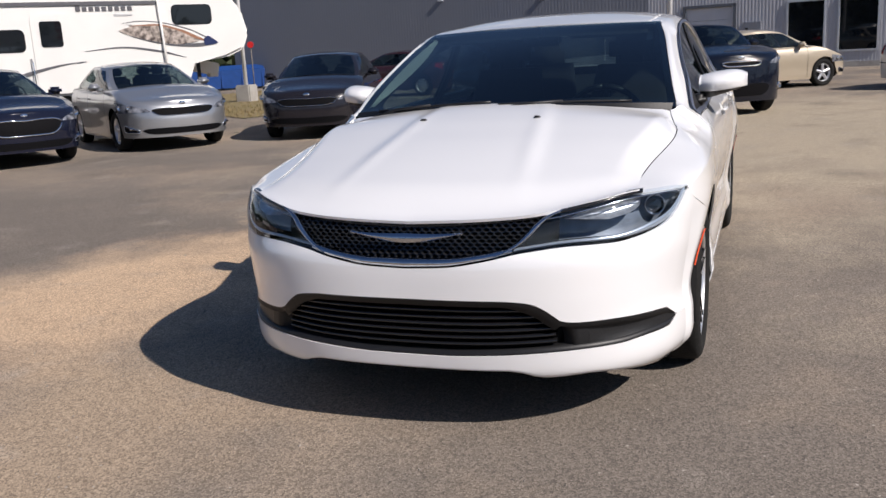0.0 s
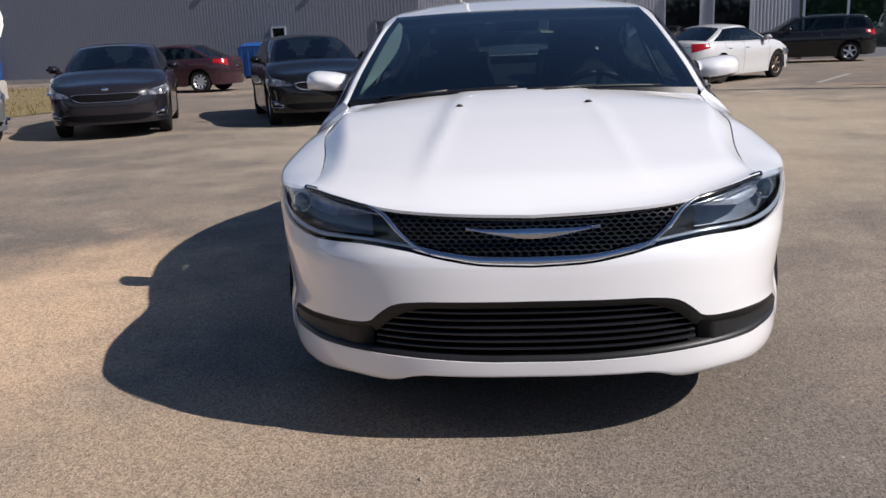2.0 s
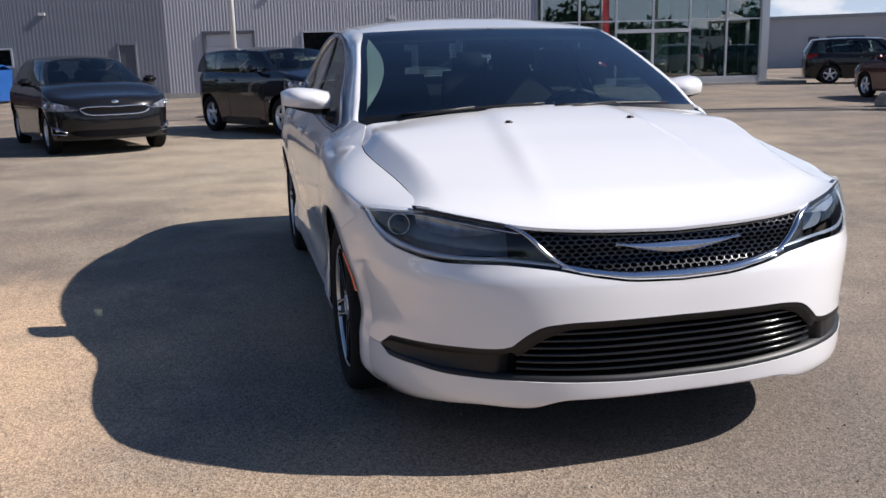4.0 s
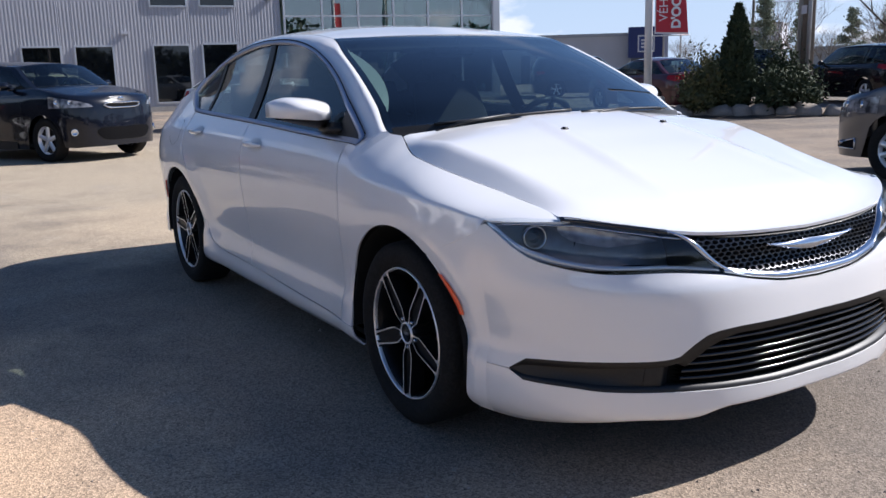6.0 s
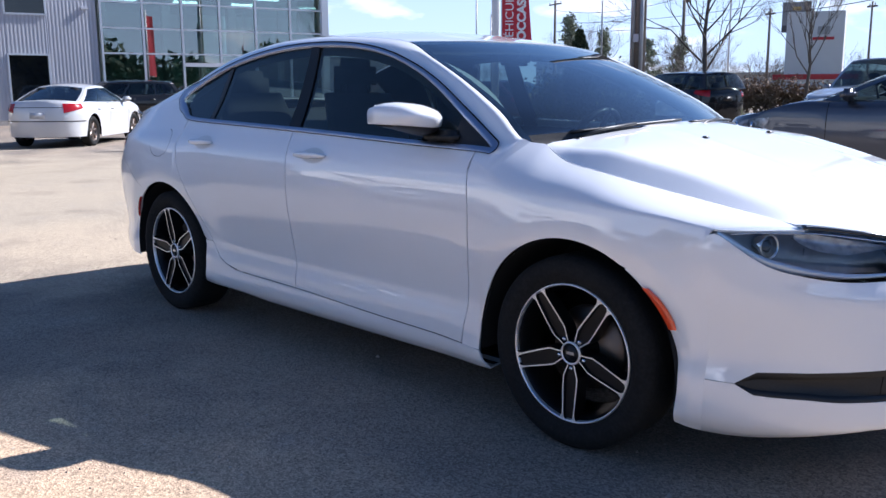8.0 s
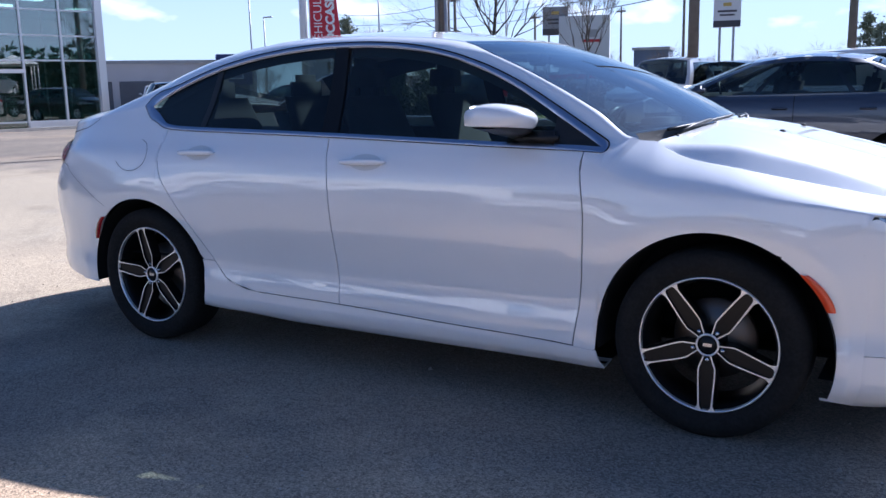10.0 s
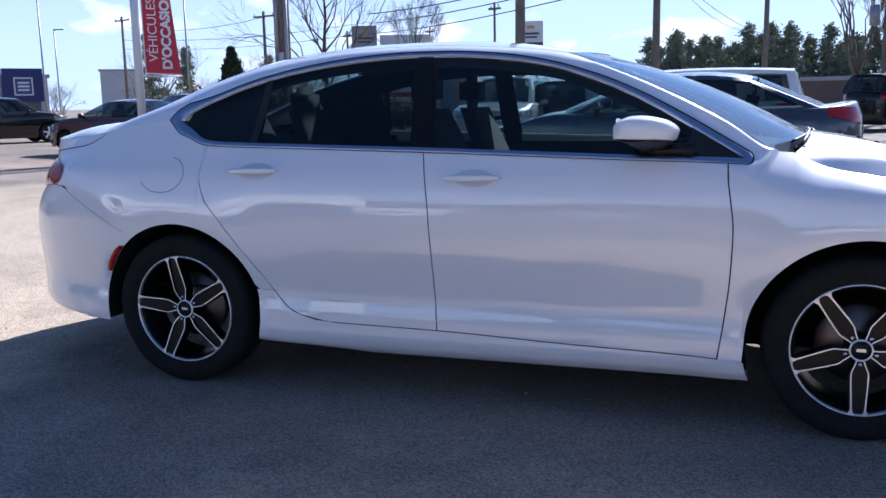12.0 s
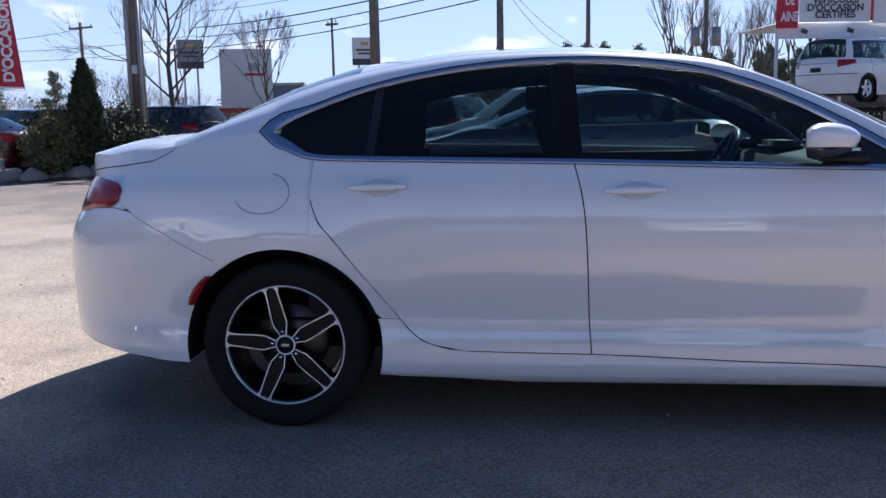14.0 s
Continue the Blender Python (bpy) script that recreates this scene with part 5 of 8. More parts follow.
for a in ((24.54, 24.60, 0, 2.14), (25.20, 25.26, 0, 2.14), (24.54, 25.26, 2.08, 2.16)):
    wall_box(bm, *a, -.08, .05)
part("door_frame", bm, SLATE, d2, smooth=False)
meter = thing("meter_box", Matrix(), "grey metal electric box fixed on the siding", "electric box")
bm = bmesh.new()
wall_box(bm, 19.02, 19.68, .92, 1.78, .008, .16)
part("housing", bm, SLATE, meter, smooth=False)
bm = bmesh.new()
wall_box(bm, 19.48, 19.58, 1.12, 1.58, .16, .175)
part("handle_slot", bm, BLACK_TRIM, meter, smooth=False)
for s, z in ((19.15, 3.95), (14.62, 2.88), (9.3, 4.1), (33.0, 3.6), (28.0, 3.3)):
    lampw = thing("wall_lamp", Matrix(), "small white wall lamp fixed on the siding", "lamp", "wall lamps")
    bm = bmesh.new()
    wall_box(bm, s - .12, s + .12, z - .05, z + .05, .0, .09)
    part("housing", bm, PALE_DOOR, lampw, smooth=False)

# showroom: glass front with aluminium bars
show = tagged(new("glass_front"), "tall green-tinted showroom glazing with aluminium bars", "glass facade", kind="structure")
ss = [0.0, 1.38, 2.86, 4.33, 5.80, 7.26, 8.75]
zz = [.30, 2.54, 3.45, 4.38, 5.4, 6.4, 7.4]
for i in range(6):
    for j in range(6):
        bm = bmesh.new()
        if j == 0 and i in (2, 3):
            wall_box(bm, ss[i] + .03, ss[i + 1] - .03, 2.2, zz[1] - .03, -.02, -.01)
            part("pane", bm, GREEN_GLASS, show, smooth=False)
            bm = bmesh.new()
            wall_box(bm, ss[i] + .06, ss[i + 1] - .06, .10, 2.10, -.03, -.02)
            part("pane", bm, GREEN_GLASS, show, "glass entrance door", smooth=False)
            continue
        wall_box(bm, ss[i] + .03, ss[i + 1] - .03, zz[j] + .02, zz[j + 1] - .02, -.02, -.01)
        part("pane", bm, GREEN_GLASS, show, smooth=False)
for s in ss:
    bm = bmesh.new()
    wall_box(bm, s - .04, s + .04, .02, 7.5, -.10, .05)
    part("mullion", bm, FRAME_ALU, show, smooth=False)
for z in zz:
    bm = bmesh.new()
    wall_box(bm, 0, 8.75, z - .03, z + .03, -.10, .04)
    part("transom", bm, FRAME_ALU, show, smooth=False)
bm = bmesh.new()
wall_box(bm, 2.82, 5.84, 2.08, 2.22, -.10, .07)
wall_box(bm, 4.28, 4.38, 0, 2.1, -.08, .06)
part("door_frame", bm, PALE_DOOR, show, smooth=False)
for a, b in ((0, 2.86), (5.80, 8.75)):
    bm = bmesh.new()
    wall_box(bm, a, b, 0, .29, -.12, .08)
    part("sill", bm, FRAME_ALU, show, smooth=False)
bm = bmesh.new()
wall_box(bm, -.30, 0.0, 0, 7.5, -.4, .10)
part("corner_column", bm, FRAME_ALU, show, smooth=False)
# the short side of the showroom
side_front = tagged(new("glass_side"), "side glazing of the showroom", "glass facade", kind="structure")
for k in range(5):
    bm = bmesh.new()
    wall_box(bm, -.16, -.14, .1, 7.4, -.45 - 2.2 * (k + 1), -.5 - 2.2 * k)
    part("pane", bm, GREEN_GLASS, side_front, smooth=False)
    bm = bmesh.new()
    wall_box(bm, -.20, -.10, .0, 7.5, -.5 - 2.2 * (k + 1), -.42 - 2.2 * (k + 1))
    part("mullion", bm, FRAME_ALU, side_front, smooth=False)
for s in (1.5, 4.5, 7.2):
    bm = bmesh.new()
    wall_box(bm, s, s + .35, 0, 7.4, -6.3, -5.9)
    tagged(part("column", bm, PALE_DOOR, smooth=False), "pale column inside the showroom", "column", kind="structure")
for s in (1.0, 3.6, 6.2):
    for o in (-2.2, -5.0):
        cl = thing("ceiling_lamp", Matrix(), "lit ceiling lamp inside the showroom", "lamp", "showroom lamps")
        bm = bmesh.new()
        wall_box(bm, s, s + 1.0, 4.9, 4.97, o, o + .25)
        part("diffuser", bm, LIGHT_PANEL, cl, smooth=False)
bm = bmesh.new()
wall_box(bm, 0, 8.8, 4.98, 5.1, -11.6, -.3)
tagged(part("ceiling", bm, SHOW_INSIDE, smooth=False), "showroom ceiling", "ceiling", kind="structure")
bm = bmesh.new()
wall_box(bm, -1.5, 5.5, 0, .11, .9, 1.05)
wall_box(bm, -1.5, -1.35, 0, .11, -9, .9)
tagged(part("kerb", bm, CONCRETE, smooth=False), "low concrete kerb before the showroom", "kerb", kind="structure")


# ---- other vehicles ----
def rim_plain(n=5, bright=MACHINED):
    def f(w, R, h):
        bm = bmesh.new()
        lathe(bm, [(h * .74, R), (h * .66, R * .93), (-h * .5, R * .88)], 32)
        rim = part("rim", bm, bright, w)
        bm = bmesh.new()
        lathe(bm, [(h * .1, R * .92), (h * .1, .001)], 24)
        part("rim_back", bm, DARK_ALLOY, rim)
        for k in range(n):
            a = 2 * math.pi * k / n + .3
            er, et = Vector((math.cos(a), 0, math.sin(a))), Vector((-math.sin(a), 0, math.cos(a)))
            bm = bmesh.new()
            grid(bm, lambda r, p: er * r + et * (p[0] * lerp(R * .16, R * .13, r / R)) + Vector((0, h * .6 + p[1], 0)), [0, R * .5, R * .95],
                 [(-1, -h * .3), (-.8, 0), (.8, 0), (1, -h * .3)])
            part("spoke", bm, bright, rim)
    return f


PARKED_GLASS = glass("parked_glass", (.36, .43, .42), .05)
HEAD_LENS = mat("headlight_lens", (.03, .032, .04), .12, .2, coat=.6, vary=.9, scale=11, second=(.40, .41, .45))
PARKED_GRILLE = mat("parked_grille", (.004, .004, .005), .75, spec=.1)


def vehicle(name, label, category, at, yaw, L, W, H, wb, color, nose_z, cowl_z, belt_z, tail_z, ws0, ws1, rr1, rr0,
            lift=.19, wheel=.325, metal=.3, grille="wide", rim=None, group="parked cars", z=0.0, dark_lower=False, panes=(.34, .70), bright_grille=False, grille_drop=.12, roof_w=.70, plate=True, low_grille=(.085, .185), grille_c=(.29, .46)):
    """A parked vehicle: forward is its own x. ws0, ws1: foot and top of the windscreen; rr1, rr0: top and foot of the rear screen."""
    car = thing(name, pose(at[0], at[1], z, 0, 0, yaw), label, category, group)
    P = paint(name + "_paint", color, metal if max(color) > .05 else 0.0)
    xf, xr = wb / 2 + .08, -wb / 2 - .08
    fo = L / 2 + (.04) - xf
    ro = L / 2 - .04 + xr
    b0 = W / 2
    nl = curve((.1, fo * .92), (.25, fo * .985), (.5, fo), (nose_z - .12, fo * .95), (nose_z, fo * .84), (nose_z + .2, fo * .6))
    tl = curve((.1, ro * .9), (.3, ro * .98), (.55, ro), (tail_z - .2, ro * .98), (tail_z, ro * .90), (tail_z + .2, ro * .8))
    bz = curve((.1, b0 * .93), (.25, b0 * .975), (.45, b0 * .98), (.68, b0), (belt_z - .12, b0 * .985), (belt_z, b0 * .93), (belt_z + .2, b0 * .88))
    top = curve((xf + fo, nose_z - .03), (xf + fo * .6, nose_z + .01), (ws0, cowl_z), (0, belt_z), (rr0, belt_z + .03 if rr0 > -L / 2 + .3 else belt_z + .04), (xr - ro, tail_z))
    R = wheel + .055

    def spot(c, z):
        """c: 0..1 nose to side, 1..2 along the side, 2..3 side to tail."""
        if c <= 1:
            a = c * math.pi / 2
            return xf + nl(z) * max(0, math.cos(a)) ** .75, bz(z) * math.sin(a) ** .72
        if c <= 2:
            return lerp(xf, xr, c - 1), bz(z)
        a = (3 - c) * math.pi / 2
        return xr - tl(z) * max(0, math.cos(a)) ** .70, bz(z) * math.sin(a) ** .70

    def low(x):
        for wx in (wb / 2, -wb / 2):
            d = R * R - (x - wx) ** 2
            if d > 0:
                return wheel + math.sqrt(d)
        return lift if abs(x) < wb / 2 else lift + .04

    cols = steps(0, .9, 14) + steps(.93, 2.07, 76) + steps(2.1, 3, 14)
    bm = bmesh.new()
    for side in (-1, 1):
        def skin(c, v):
            x, y = spot(c, .5)
            z0, z1 = low(x), top(x)
            zz_ = lerp(z0, z1, v)
            x, y = spot(c, zz_)
            return Vector((x, side * y, zz_))
        grid(bm, skin, cols, steps(0, 1, 12), flip=side > 0)

    def deck(c, w):
        x, y = spot(c, .5)
        z1 = top(x)
        x, y = spot(c, z1)
        return Vector((x, w * y, z1 + (1 - abs(w) ** 2.2) * (.05 if c < 1.6 else .03) * min(1, y * 1.5)))
    grid(bm, deck, cols, steps(-1, 1, 12))
    for f in bm.faces:
        q = f.calc_center_median()
        if rr0 + .06 < q.x < ws0 - .02 and q.z > top(q.x) + .004 and abs(q.y) < W * .43:
            f.material_index = 1
    body = part("body", bm, [P, DASH], car)
    bm = bmesh.new()
    box(bm, (0, 0, lift + .12), (L * .86, W * .80, .2), bevel=.05)
    for wx in (wb / 2, -wb / 2):
        box(bm, (wx, 0, wheel + .12), (R * 1.7, W * .80, .42), bevel=.02)
    part("underbody", bm, CAVITY, car)
    if dark_lower:
        for side in (-1, 1):
            bm = bmesh.new()
            grid(bm, lambda c, v: (lambda q: Vector((q[0], side * (q[1] + .006), lerp(lift - .02, lift + .12, v))))(spot(c, .3)), steps(1.28, 1.74, 12), [0, 1], flip=side > 0)
            part("sill_cladding", bm, BLACK_TRIM, car)
    # greenhouse
    hwb, hwr = bz(belt_z) - .015, W / 2 * roof_w

    def gh(u, v, side, off=0.0):
        x = lerp(lerp(ws0, rr0, u), lerp(ws1, rr1, u), v)
        zb = top(lerp(ws0, rr0, u)) - .01
        z1 = H - .055 - .05 * (2 * u - 1) ** 2
        zz_ = lerp(zb, z1, v)
        narrow = (1 - .10 * abs(2 * u - 1) ** 3)
        y = lerp(hwb, hwr, v ** 1.25) * narrow + .02 * math.sin(math.pi * v) + off
        return Vector((x, side * y, zz_))

    bm = bmesh.new()
    cuts = [.05, *panes, .96]
    us = sorted(set(steps(0, 1, 24)) | {q for a, b in zip(cuts, cuts[1:]) for q in (a + .012, b - .012)})
    vs = sorted(set(steps(0, 1, 8)) | {.07, .88})
    for side in (-1, 1):
        at_ = {(u, v): bm.verts.new(gh(u, v, side)) for u in us for v in vs}
        for u0, u1 in zip(us, us[1:]):
            for v0, v1 in zip(vs, vs[1:]):
                if .07 <= v0 and v1 <= .88 and any(a + .011 < u0 and u1 < b - .011 for a, b in zip(cuts, cuts[1:])):
                    continue
                f = bm.faces.new([at_[q] for q in ((u0, v0), (u1, v0), (u1, v1), (u0, v1))])
                if .07 <= v0 and v1 <= .88 and .06 < u0 and u1 < .95:
                    f.material_index = 1

    def roof(u, w):
        p = gh(u, 1, 1)
        bow = .06 * (1 - w * w)
        x = p.x + bow * (1 if u < .5 else -1) * abs(2 * u - 1) ** 3
        return Vector((x, w * p.y, p.z + (1 - abs(w) ** 2.2) * .055))
    grid(bm, roof, steps(0, 1, 20), steps(-1, 1, 12))

    def pane_end(u, bow, v, w, off):
        p = gh(u, v, 1)
        q = roof(u, 0)
        mid = p.x + bow * (1 - .5 * v)
        k = 1 - w * w
        return Vector((lerp(p.x, mid, k) + off, w * p.y, p.z + k * lerp(.04, .055, v) + abs(off)))
    for u, bow in ((0, .13), (1, -.10)):
        for r0, r1, w0, w1 in ((0, .06, -1, 1), (.95, 1, -1, 1), (.06, .95, -1, -.90), (.06, .95, .90, 1)):
            grid(bm, lambda v, w: pane_end(u, bow, v, w, 0), steps(r0, r1, 8 if r1 - r0 > .5 else 1), steps(w0, w1, 12 if w1 - w0 > 1 else 1), flip=u == 0)
    cabin = part("cabin", bm, [P, GLOSS_BLACK], car)
    for u, bow, nm in ((0, .13, "windscreen"), (1, -.10, "rear_screen")):
        bm = bmesh.new()
        grid(bm, lambda v, w: pane_end(u, bow, lerp(.06, .95, v), w * .90, .006 * (1 if u == 0 else -1)), steps(0, 1, 8), steps(-1, 1, 12), flip=u == 0)
        part(nm, bm, PARKED_GLASS, cabin)
    for side in (-1, 1):
        for a, b in zip(cuts, cuts[1:]):
            bm = bmesh.new()
            grid(bm, lambda u, v: gh(lerp(a + .008, b - .008, u), lerp(.07, .88, v), side, .006), steps(0, 1, 8), steps(0, 1, 6), flip=side > 0)
            part("side_window", bm, PARKED_GLASS, cabin)
        # joints, handles, mirror
        for xd in (ws0 - .18, (ws0 + rr0) / 2 + .02, max(xr + .22, rr0 + .1)):
            bm = bmesh.new()
            grid(bm, lambda u, v: Vector((xd + .004 * u, side * (bz(lerp(low(xd) + .06, top(xd), v)) + .0015), lerp(low(xd) + .06, top(xd), v))), [-1, 1], steps(0, 1, 10), flip=side > 0)
            part("door_joint", bm, CAVITY, body)
        for xd in ((ws0 + rr0) / 2 + .16, max(xr + .22, rr0 + .1) + .18):
            bm = bmesh.new()
            box(bm, (xd, side * (bz(belt_z - .13) + .012), belt_z - .13), (.17, .024, .03), bevel=.01)
            part("handle", bm, P, body)
        bm = bmesh.new()
        box(bm, (ws0 - .42, side * (b0 + .06), belt_z + .07), (.13, .20, .12), bevel=.035)
        box(bm, (ws0 - .40, side * (b0 - .03), belt_z + .02), (.08, .12, .05), bevel=.015)
        part("mirror", bm, P, cabin)
        # lamps
        bm = bmesh.new()

        def hl(u, v):
            c = lerp(.31, .95, u)
            z0 = lerp(nose_z - .165, nose_z - .175, u)
            z1 = lerp(nose_z - .150, nose_z + .0, u ** .55)
            zz_ = lerp(z0, z1, v)
            x, y = spot(c, zz_)
            return Vector((x + .006, side * (y + .004), zz_))
        grid(bm, hl, steps(0, 1, 14), steps(0, 1, 5), flip=side > 0)
        lamp_ = part("headlight", bm, HEAD_LENS, car)
        for cc, rr_ in ((.82, .042), (.62, .034)):
            bm = bmesh.new()
            zl = nose_z - .09
            x, y = spot(cc, zl)
            nrm = Vector((1, side * .5, .1)).normalized().to_track_quat("Y", "Z").to_matrix().to_4x4()
            lathe(bm, [(-.01, rr_), (.012, rr_), (.014, rr_ * .8), (.006, rr_ * .6), (.006, .0005)], 16)
            bmesh.ops.transform(bm, matrix=Matrix.Translation((x + .004, side * y, zl)) @ nrm, verts=bm.verts)
            part("lamp_bowl", bm, LAMP_SILVER, lamp_)
        bm = bmesh.new()

        def tlf(u, v):
            c = lerp(2.22, 2.66, u)
            z1 = tail_z - .05
            zz_ = lerp(z1 - lerp(.10, .20, u), z1, v)
            x, y = spot(c, zz_)
            return Vector((x - .006, side * (y + .006), zz_))
        grid(bm, tlf, steps(0, 1, 10), steps(0, 1, 5), flip=side > 0)
        part("tail_light", bm, RED_LENS, car)
        bm = bmesh.new()
        x, y = spot(.62, .36)
        if dark_lower:
            lathe(bm, [(-.01, .055), (.015, .055), (.018, .045), (.008, .03), (.008, .0005)], 18)
            bmesh.ops.transform(bm, matrix=Matrix.Translation((x + .022, side * (y + .006), .46)) @ Matrix.Rotation(radians(-90 + side * 35), 4, "Z"), verts=bm.verts)
        else:
            box(bm, (x + .004, side * y, .38), (.03, .12, .045), bevel=.012)
        part("fog_lamp", bm, LAMP_SILVER, car)
        if not dark_lower:
            # side pocket of the bumper with its bright edge
            def pocket(u, v):
                zz_ = lerp(lift + .125, lerp(lift + .155, lift + .235, u), v)
                x, y = spot(lerp(.50, .78, u), zz_)
                return Vector((x + .006, side * (y + .005), zz_))
            bm = bmesh.new()
            grid(bm, pocket, steps(0, 1, 8), steps(0, 1, 3), flip=side > 0)
            pk = part("bumper_pocket", bm, PARKED_GRILLE, car)
            bm = bmesh.new()
            tube(bm, [pocket(u, 1) for u in steps(0, 1, 6)] + [pocket(1, v) for v in (.6, .2)] + [pocket(u, 0) for u in steps(1, 0, 6)], .010, 5)
            part("pocket_trim", bm, DULL_CHROME, pk)
    for sx in (lerp(ws0, rr0, .42), lerp(ws0, rr0, .74)):
        for sy in (-1, 1):
            bm = bmesh.new()
            zb = top(sx)
            box(bm, (sx, sy * W * .21, zb + .05), (.14, .46, .34), Matrix.Rotation(radians(-12), 4, "Y"), bevel=.05)
            box(bm, (sx - .06, sy * W * .21, min(H - .17, zb + .31)), (.09, .25, .15), Matrix.Rotation(radians(-12), 4, "Y"), bevel=.035)
            part("seat", bm, CLOTH, cabin)
    bm = bmesh.new()
    tube(bm, [Vector((lerp(ws0, rr0, .20) + .06 * math.sin(a), W * .21 + .17 * math.cos(a), top(ws0) + .02 + .15 * math.sin(a))) for a in steps(0, 2 * math.pi, 16)], .014, 5)
    part("steering_wheel", bm, BLACK_TRIM, cabin)
    # grille and lower intake
    for z0, z1, c1, mtl, nm in ((nose_z - .115 - grille_drop, nose_z - .115, grille_c[0], PARKED_GRILLE, "grille"), (lift + low_grille[0], lift + low_grille[1], grille_c[1], PARKED_GRILLE, "lower_grille")):
        bm = bmesh.new()

        def gr(u, v):
            e = abs(u)
            zz_ = lerp(z0 + (z1 - z0) * .62 * e ** 5, z1 - (z1 - z0) * (.22 * e ** 7 + .06 * max(0, 1 - 4 * e)), v)
            x, y = spot(e * c1, zz_)
            return Vector((x + .007, math.copysign(y, u), zz_))
        grid(bm, gr, steps(-1, 1, 24), steps(0, 1, 4))
        g_ = part(nm, bm, mtl, car)
        if nm == "grille":
            bm = bmesh.new()
            for vv in (0, 1):
                pts = [gr(u, vv) + Vector((.004, 0, 0)) for u in steps(-1, 1, 24)]
                tube(bm, pts, .013 if bright_grille else .0045, 6)
            part("grille_trim", bm, CHROME, g_)
            bm = bmesh.new()
            x, y = spot(0, nose_z - .06)
            lathe(bm, [(0, .055), (.01, .05), (.012, .001)], 20)
            bmesh.ops.transform(bm, matrix=Matrix.Translation((x + .01, 0, nose_z - .055)) @ Matrix.Rotation(-math.pi / 2, 4, "Z") @ Matrix.Diagonal((1, 1, .55, 1)), verts=bm.verts)
            part("badge", bm, CHROME, g_)
    bm = bmesh.new()
    box(bm, (xr - tl(tail_z - .28) - .002, 0, tail_z - .30), (.02, .32, .12), bevel=.006)
    part("plate_recess", bm, BLACK_TRIM if plate else P, car)
    # boot joint and the dark line over the rear bumper
    for zj, hj, c0 in ((tail_z - .42, .009, 2.16), (tail_z - .13, .006, 2.60)):
        bm = bmesh.new()

        def rear_line(u, v):
            x, y = spot(lerp(c0, 3 - 1e-6, 1 - abs(u)), zj)
            return Vector((x - .003, math.copysign(y + .003, u), zj + hj * v))
        grid(bm, rear_line, steps(-1, 1, 32), [-1, 1])
        part("bumper_joint" if c0 < 2.5 else "boot_joint", bm, CAVITY, body)
    for wx in (wb / 2, -wb / 2):
        for side in (-1, 1):
            wheel_parts(car, pose(wx, side * (W / 2 - .125), wheel, 0, 0, 180 if side < 0 else 0), wheel, wheel * .68, .20, rim or rim_plain(), 1)
    return car


SED = dict(nose_z=.80, cowl_z=.98, belt_z=.97, tail_z=1.02, ws0=1.02, ws1=.18, rr1=-1.0, rr0=-1.72)
vehicle("silver_sedan", "silver metallic four-door sedan parked on the yard", "car", (-8.3, -9.5), 54, 4.55, 1.78, 1.44, 2.70, (.42, .43, .45), metal=.75, **SED)
vehicle("grey_sedan", "dark grey metallic four-door sedan parked on the yard", "car", (-10.2, -6.72), 18, 4.55, 1.78, 1.44, 2.70, (.014, .013, .017), metal=.5, **SED)
vehicle("black_hatchback", "black five-door hatchback with chrome grille outline", "car", (-11.15, -3.62), 20, 4.35, 1.78, 1.47, 2.70, (.008, .008, .009), nose_z=.82, cowl_z=1.0, belt_z=.99, tail_z=1.05,
        ws0=1.05, ws1=.25, rr1=-1.65, rr0=-2.0, metal=.1, bright_grille=True)
vehicle("navy_sedan", "dark navy sedan with a broad grille", "car", (-5.95, -10.75), 60, 4.58, 1.80, 1.45, 2.70, (.008, .010, .022), metal=.3, bright_grille=True, grille_drop=.22, **SED)
vehicle("navy_crossover", "dark navy boxy crossover with black side cladding", "suv", (-12.4, -.25), 28, 4.14, 1.78, 1.57, 2.57, (.005, .007, .014), nose_z=1.0, cowl_z=1.12, belt_z=1.10, tail_z=1.14,
        ws0=.98, ws1=.42, rr1=-1.84, rr0=-1.96, roof_w=.80, grille_drop=.075, low_grille=(.13, .33), grille_c=(.17, .30), metal=.3, dark_lower=True, wheel=.335, panes=(.36, .68), bright_grille=True)
vehicle("beige_sedan", "beige older four-door sedan", "car", (-18.5, .87), 128, 4.35, 1.70, 1.43, 2.60, (.52, .44, .33), metal=.3, plate=False,
        nose_z=.74, cowl_z=.96, belt_z=.95, tail_z=1.0, ws0=.98, ws1=.22, rr1=-.95, rr0=-1.62)
vehicle("old_silver_sedan", "pale silver older sedan with dark wheels", "car", (-17.7, 5.3), 135, 4.40, 1.70, 1.36, 2.50, (.60, .60, .60), metal=.15, rim=rim_plain(7, STEEL), plate=False,
        nose_z=.72, cowl_z=.94, belt_z=.93, tail_z=.98, ws0=1.0, ws1=.18, rr1=-.88, rr0=-1.68)
vehicle("black_wagon", "black wagon parked by the showroom", "car", (-26.6, 10.2), -102, 4.5, 1.8, 1.55, 2.65, (.008, .008, .009), nose_z=.9, cowl_z=1.04, belt_z=1.02, tail_z=1.08,
        ws0=1.0, ws1=.35, rr1=-1.8, rr0=-2.05)
vehicle("maroon_sedan", "dark maroon four-door sedan with bright wheels", "car", (-22.2, -10.3), -97, 4.55, 1.76, 1.44, 2.65, (.034, .014, .020), metal=.3, rim=rim_plain(9), **SED)
vehicle("red_sedan", "dark red four-door sedan beside a flag pole", "car", (-14.2, 15.75), 171, 4.6, 1.80, 1.45, 2.70, (.060, .006, .010), metal=.3, **SED)
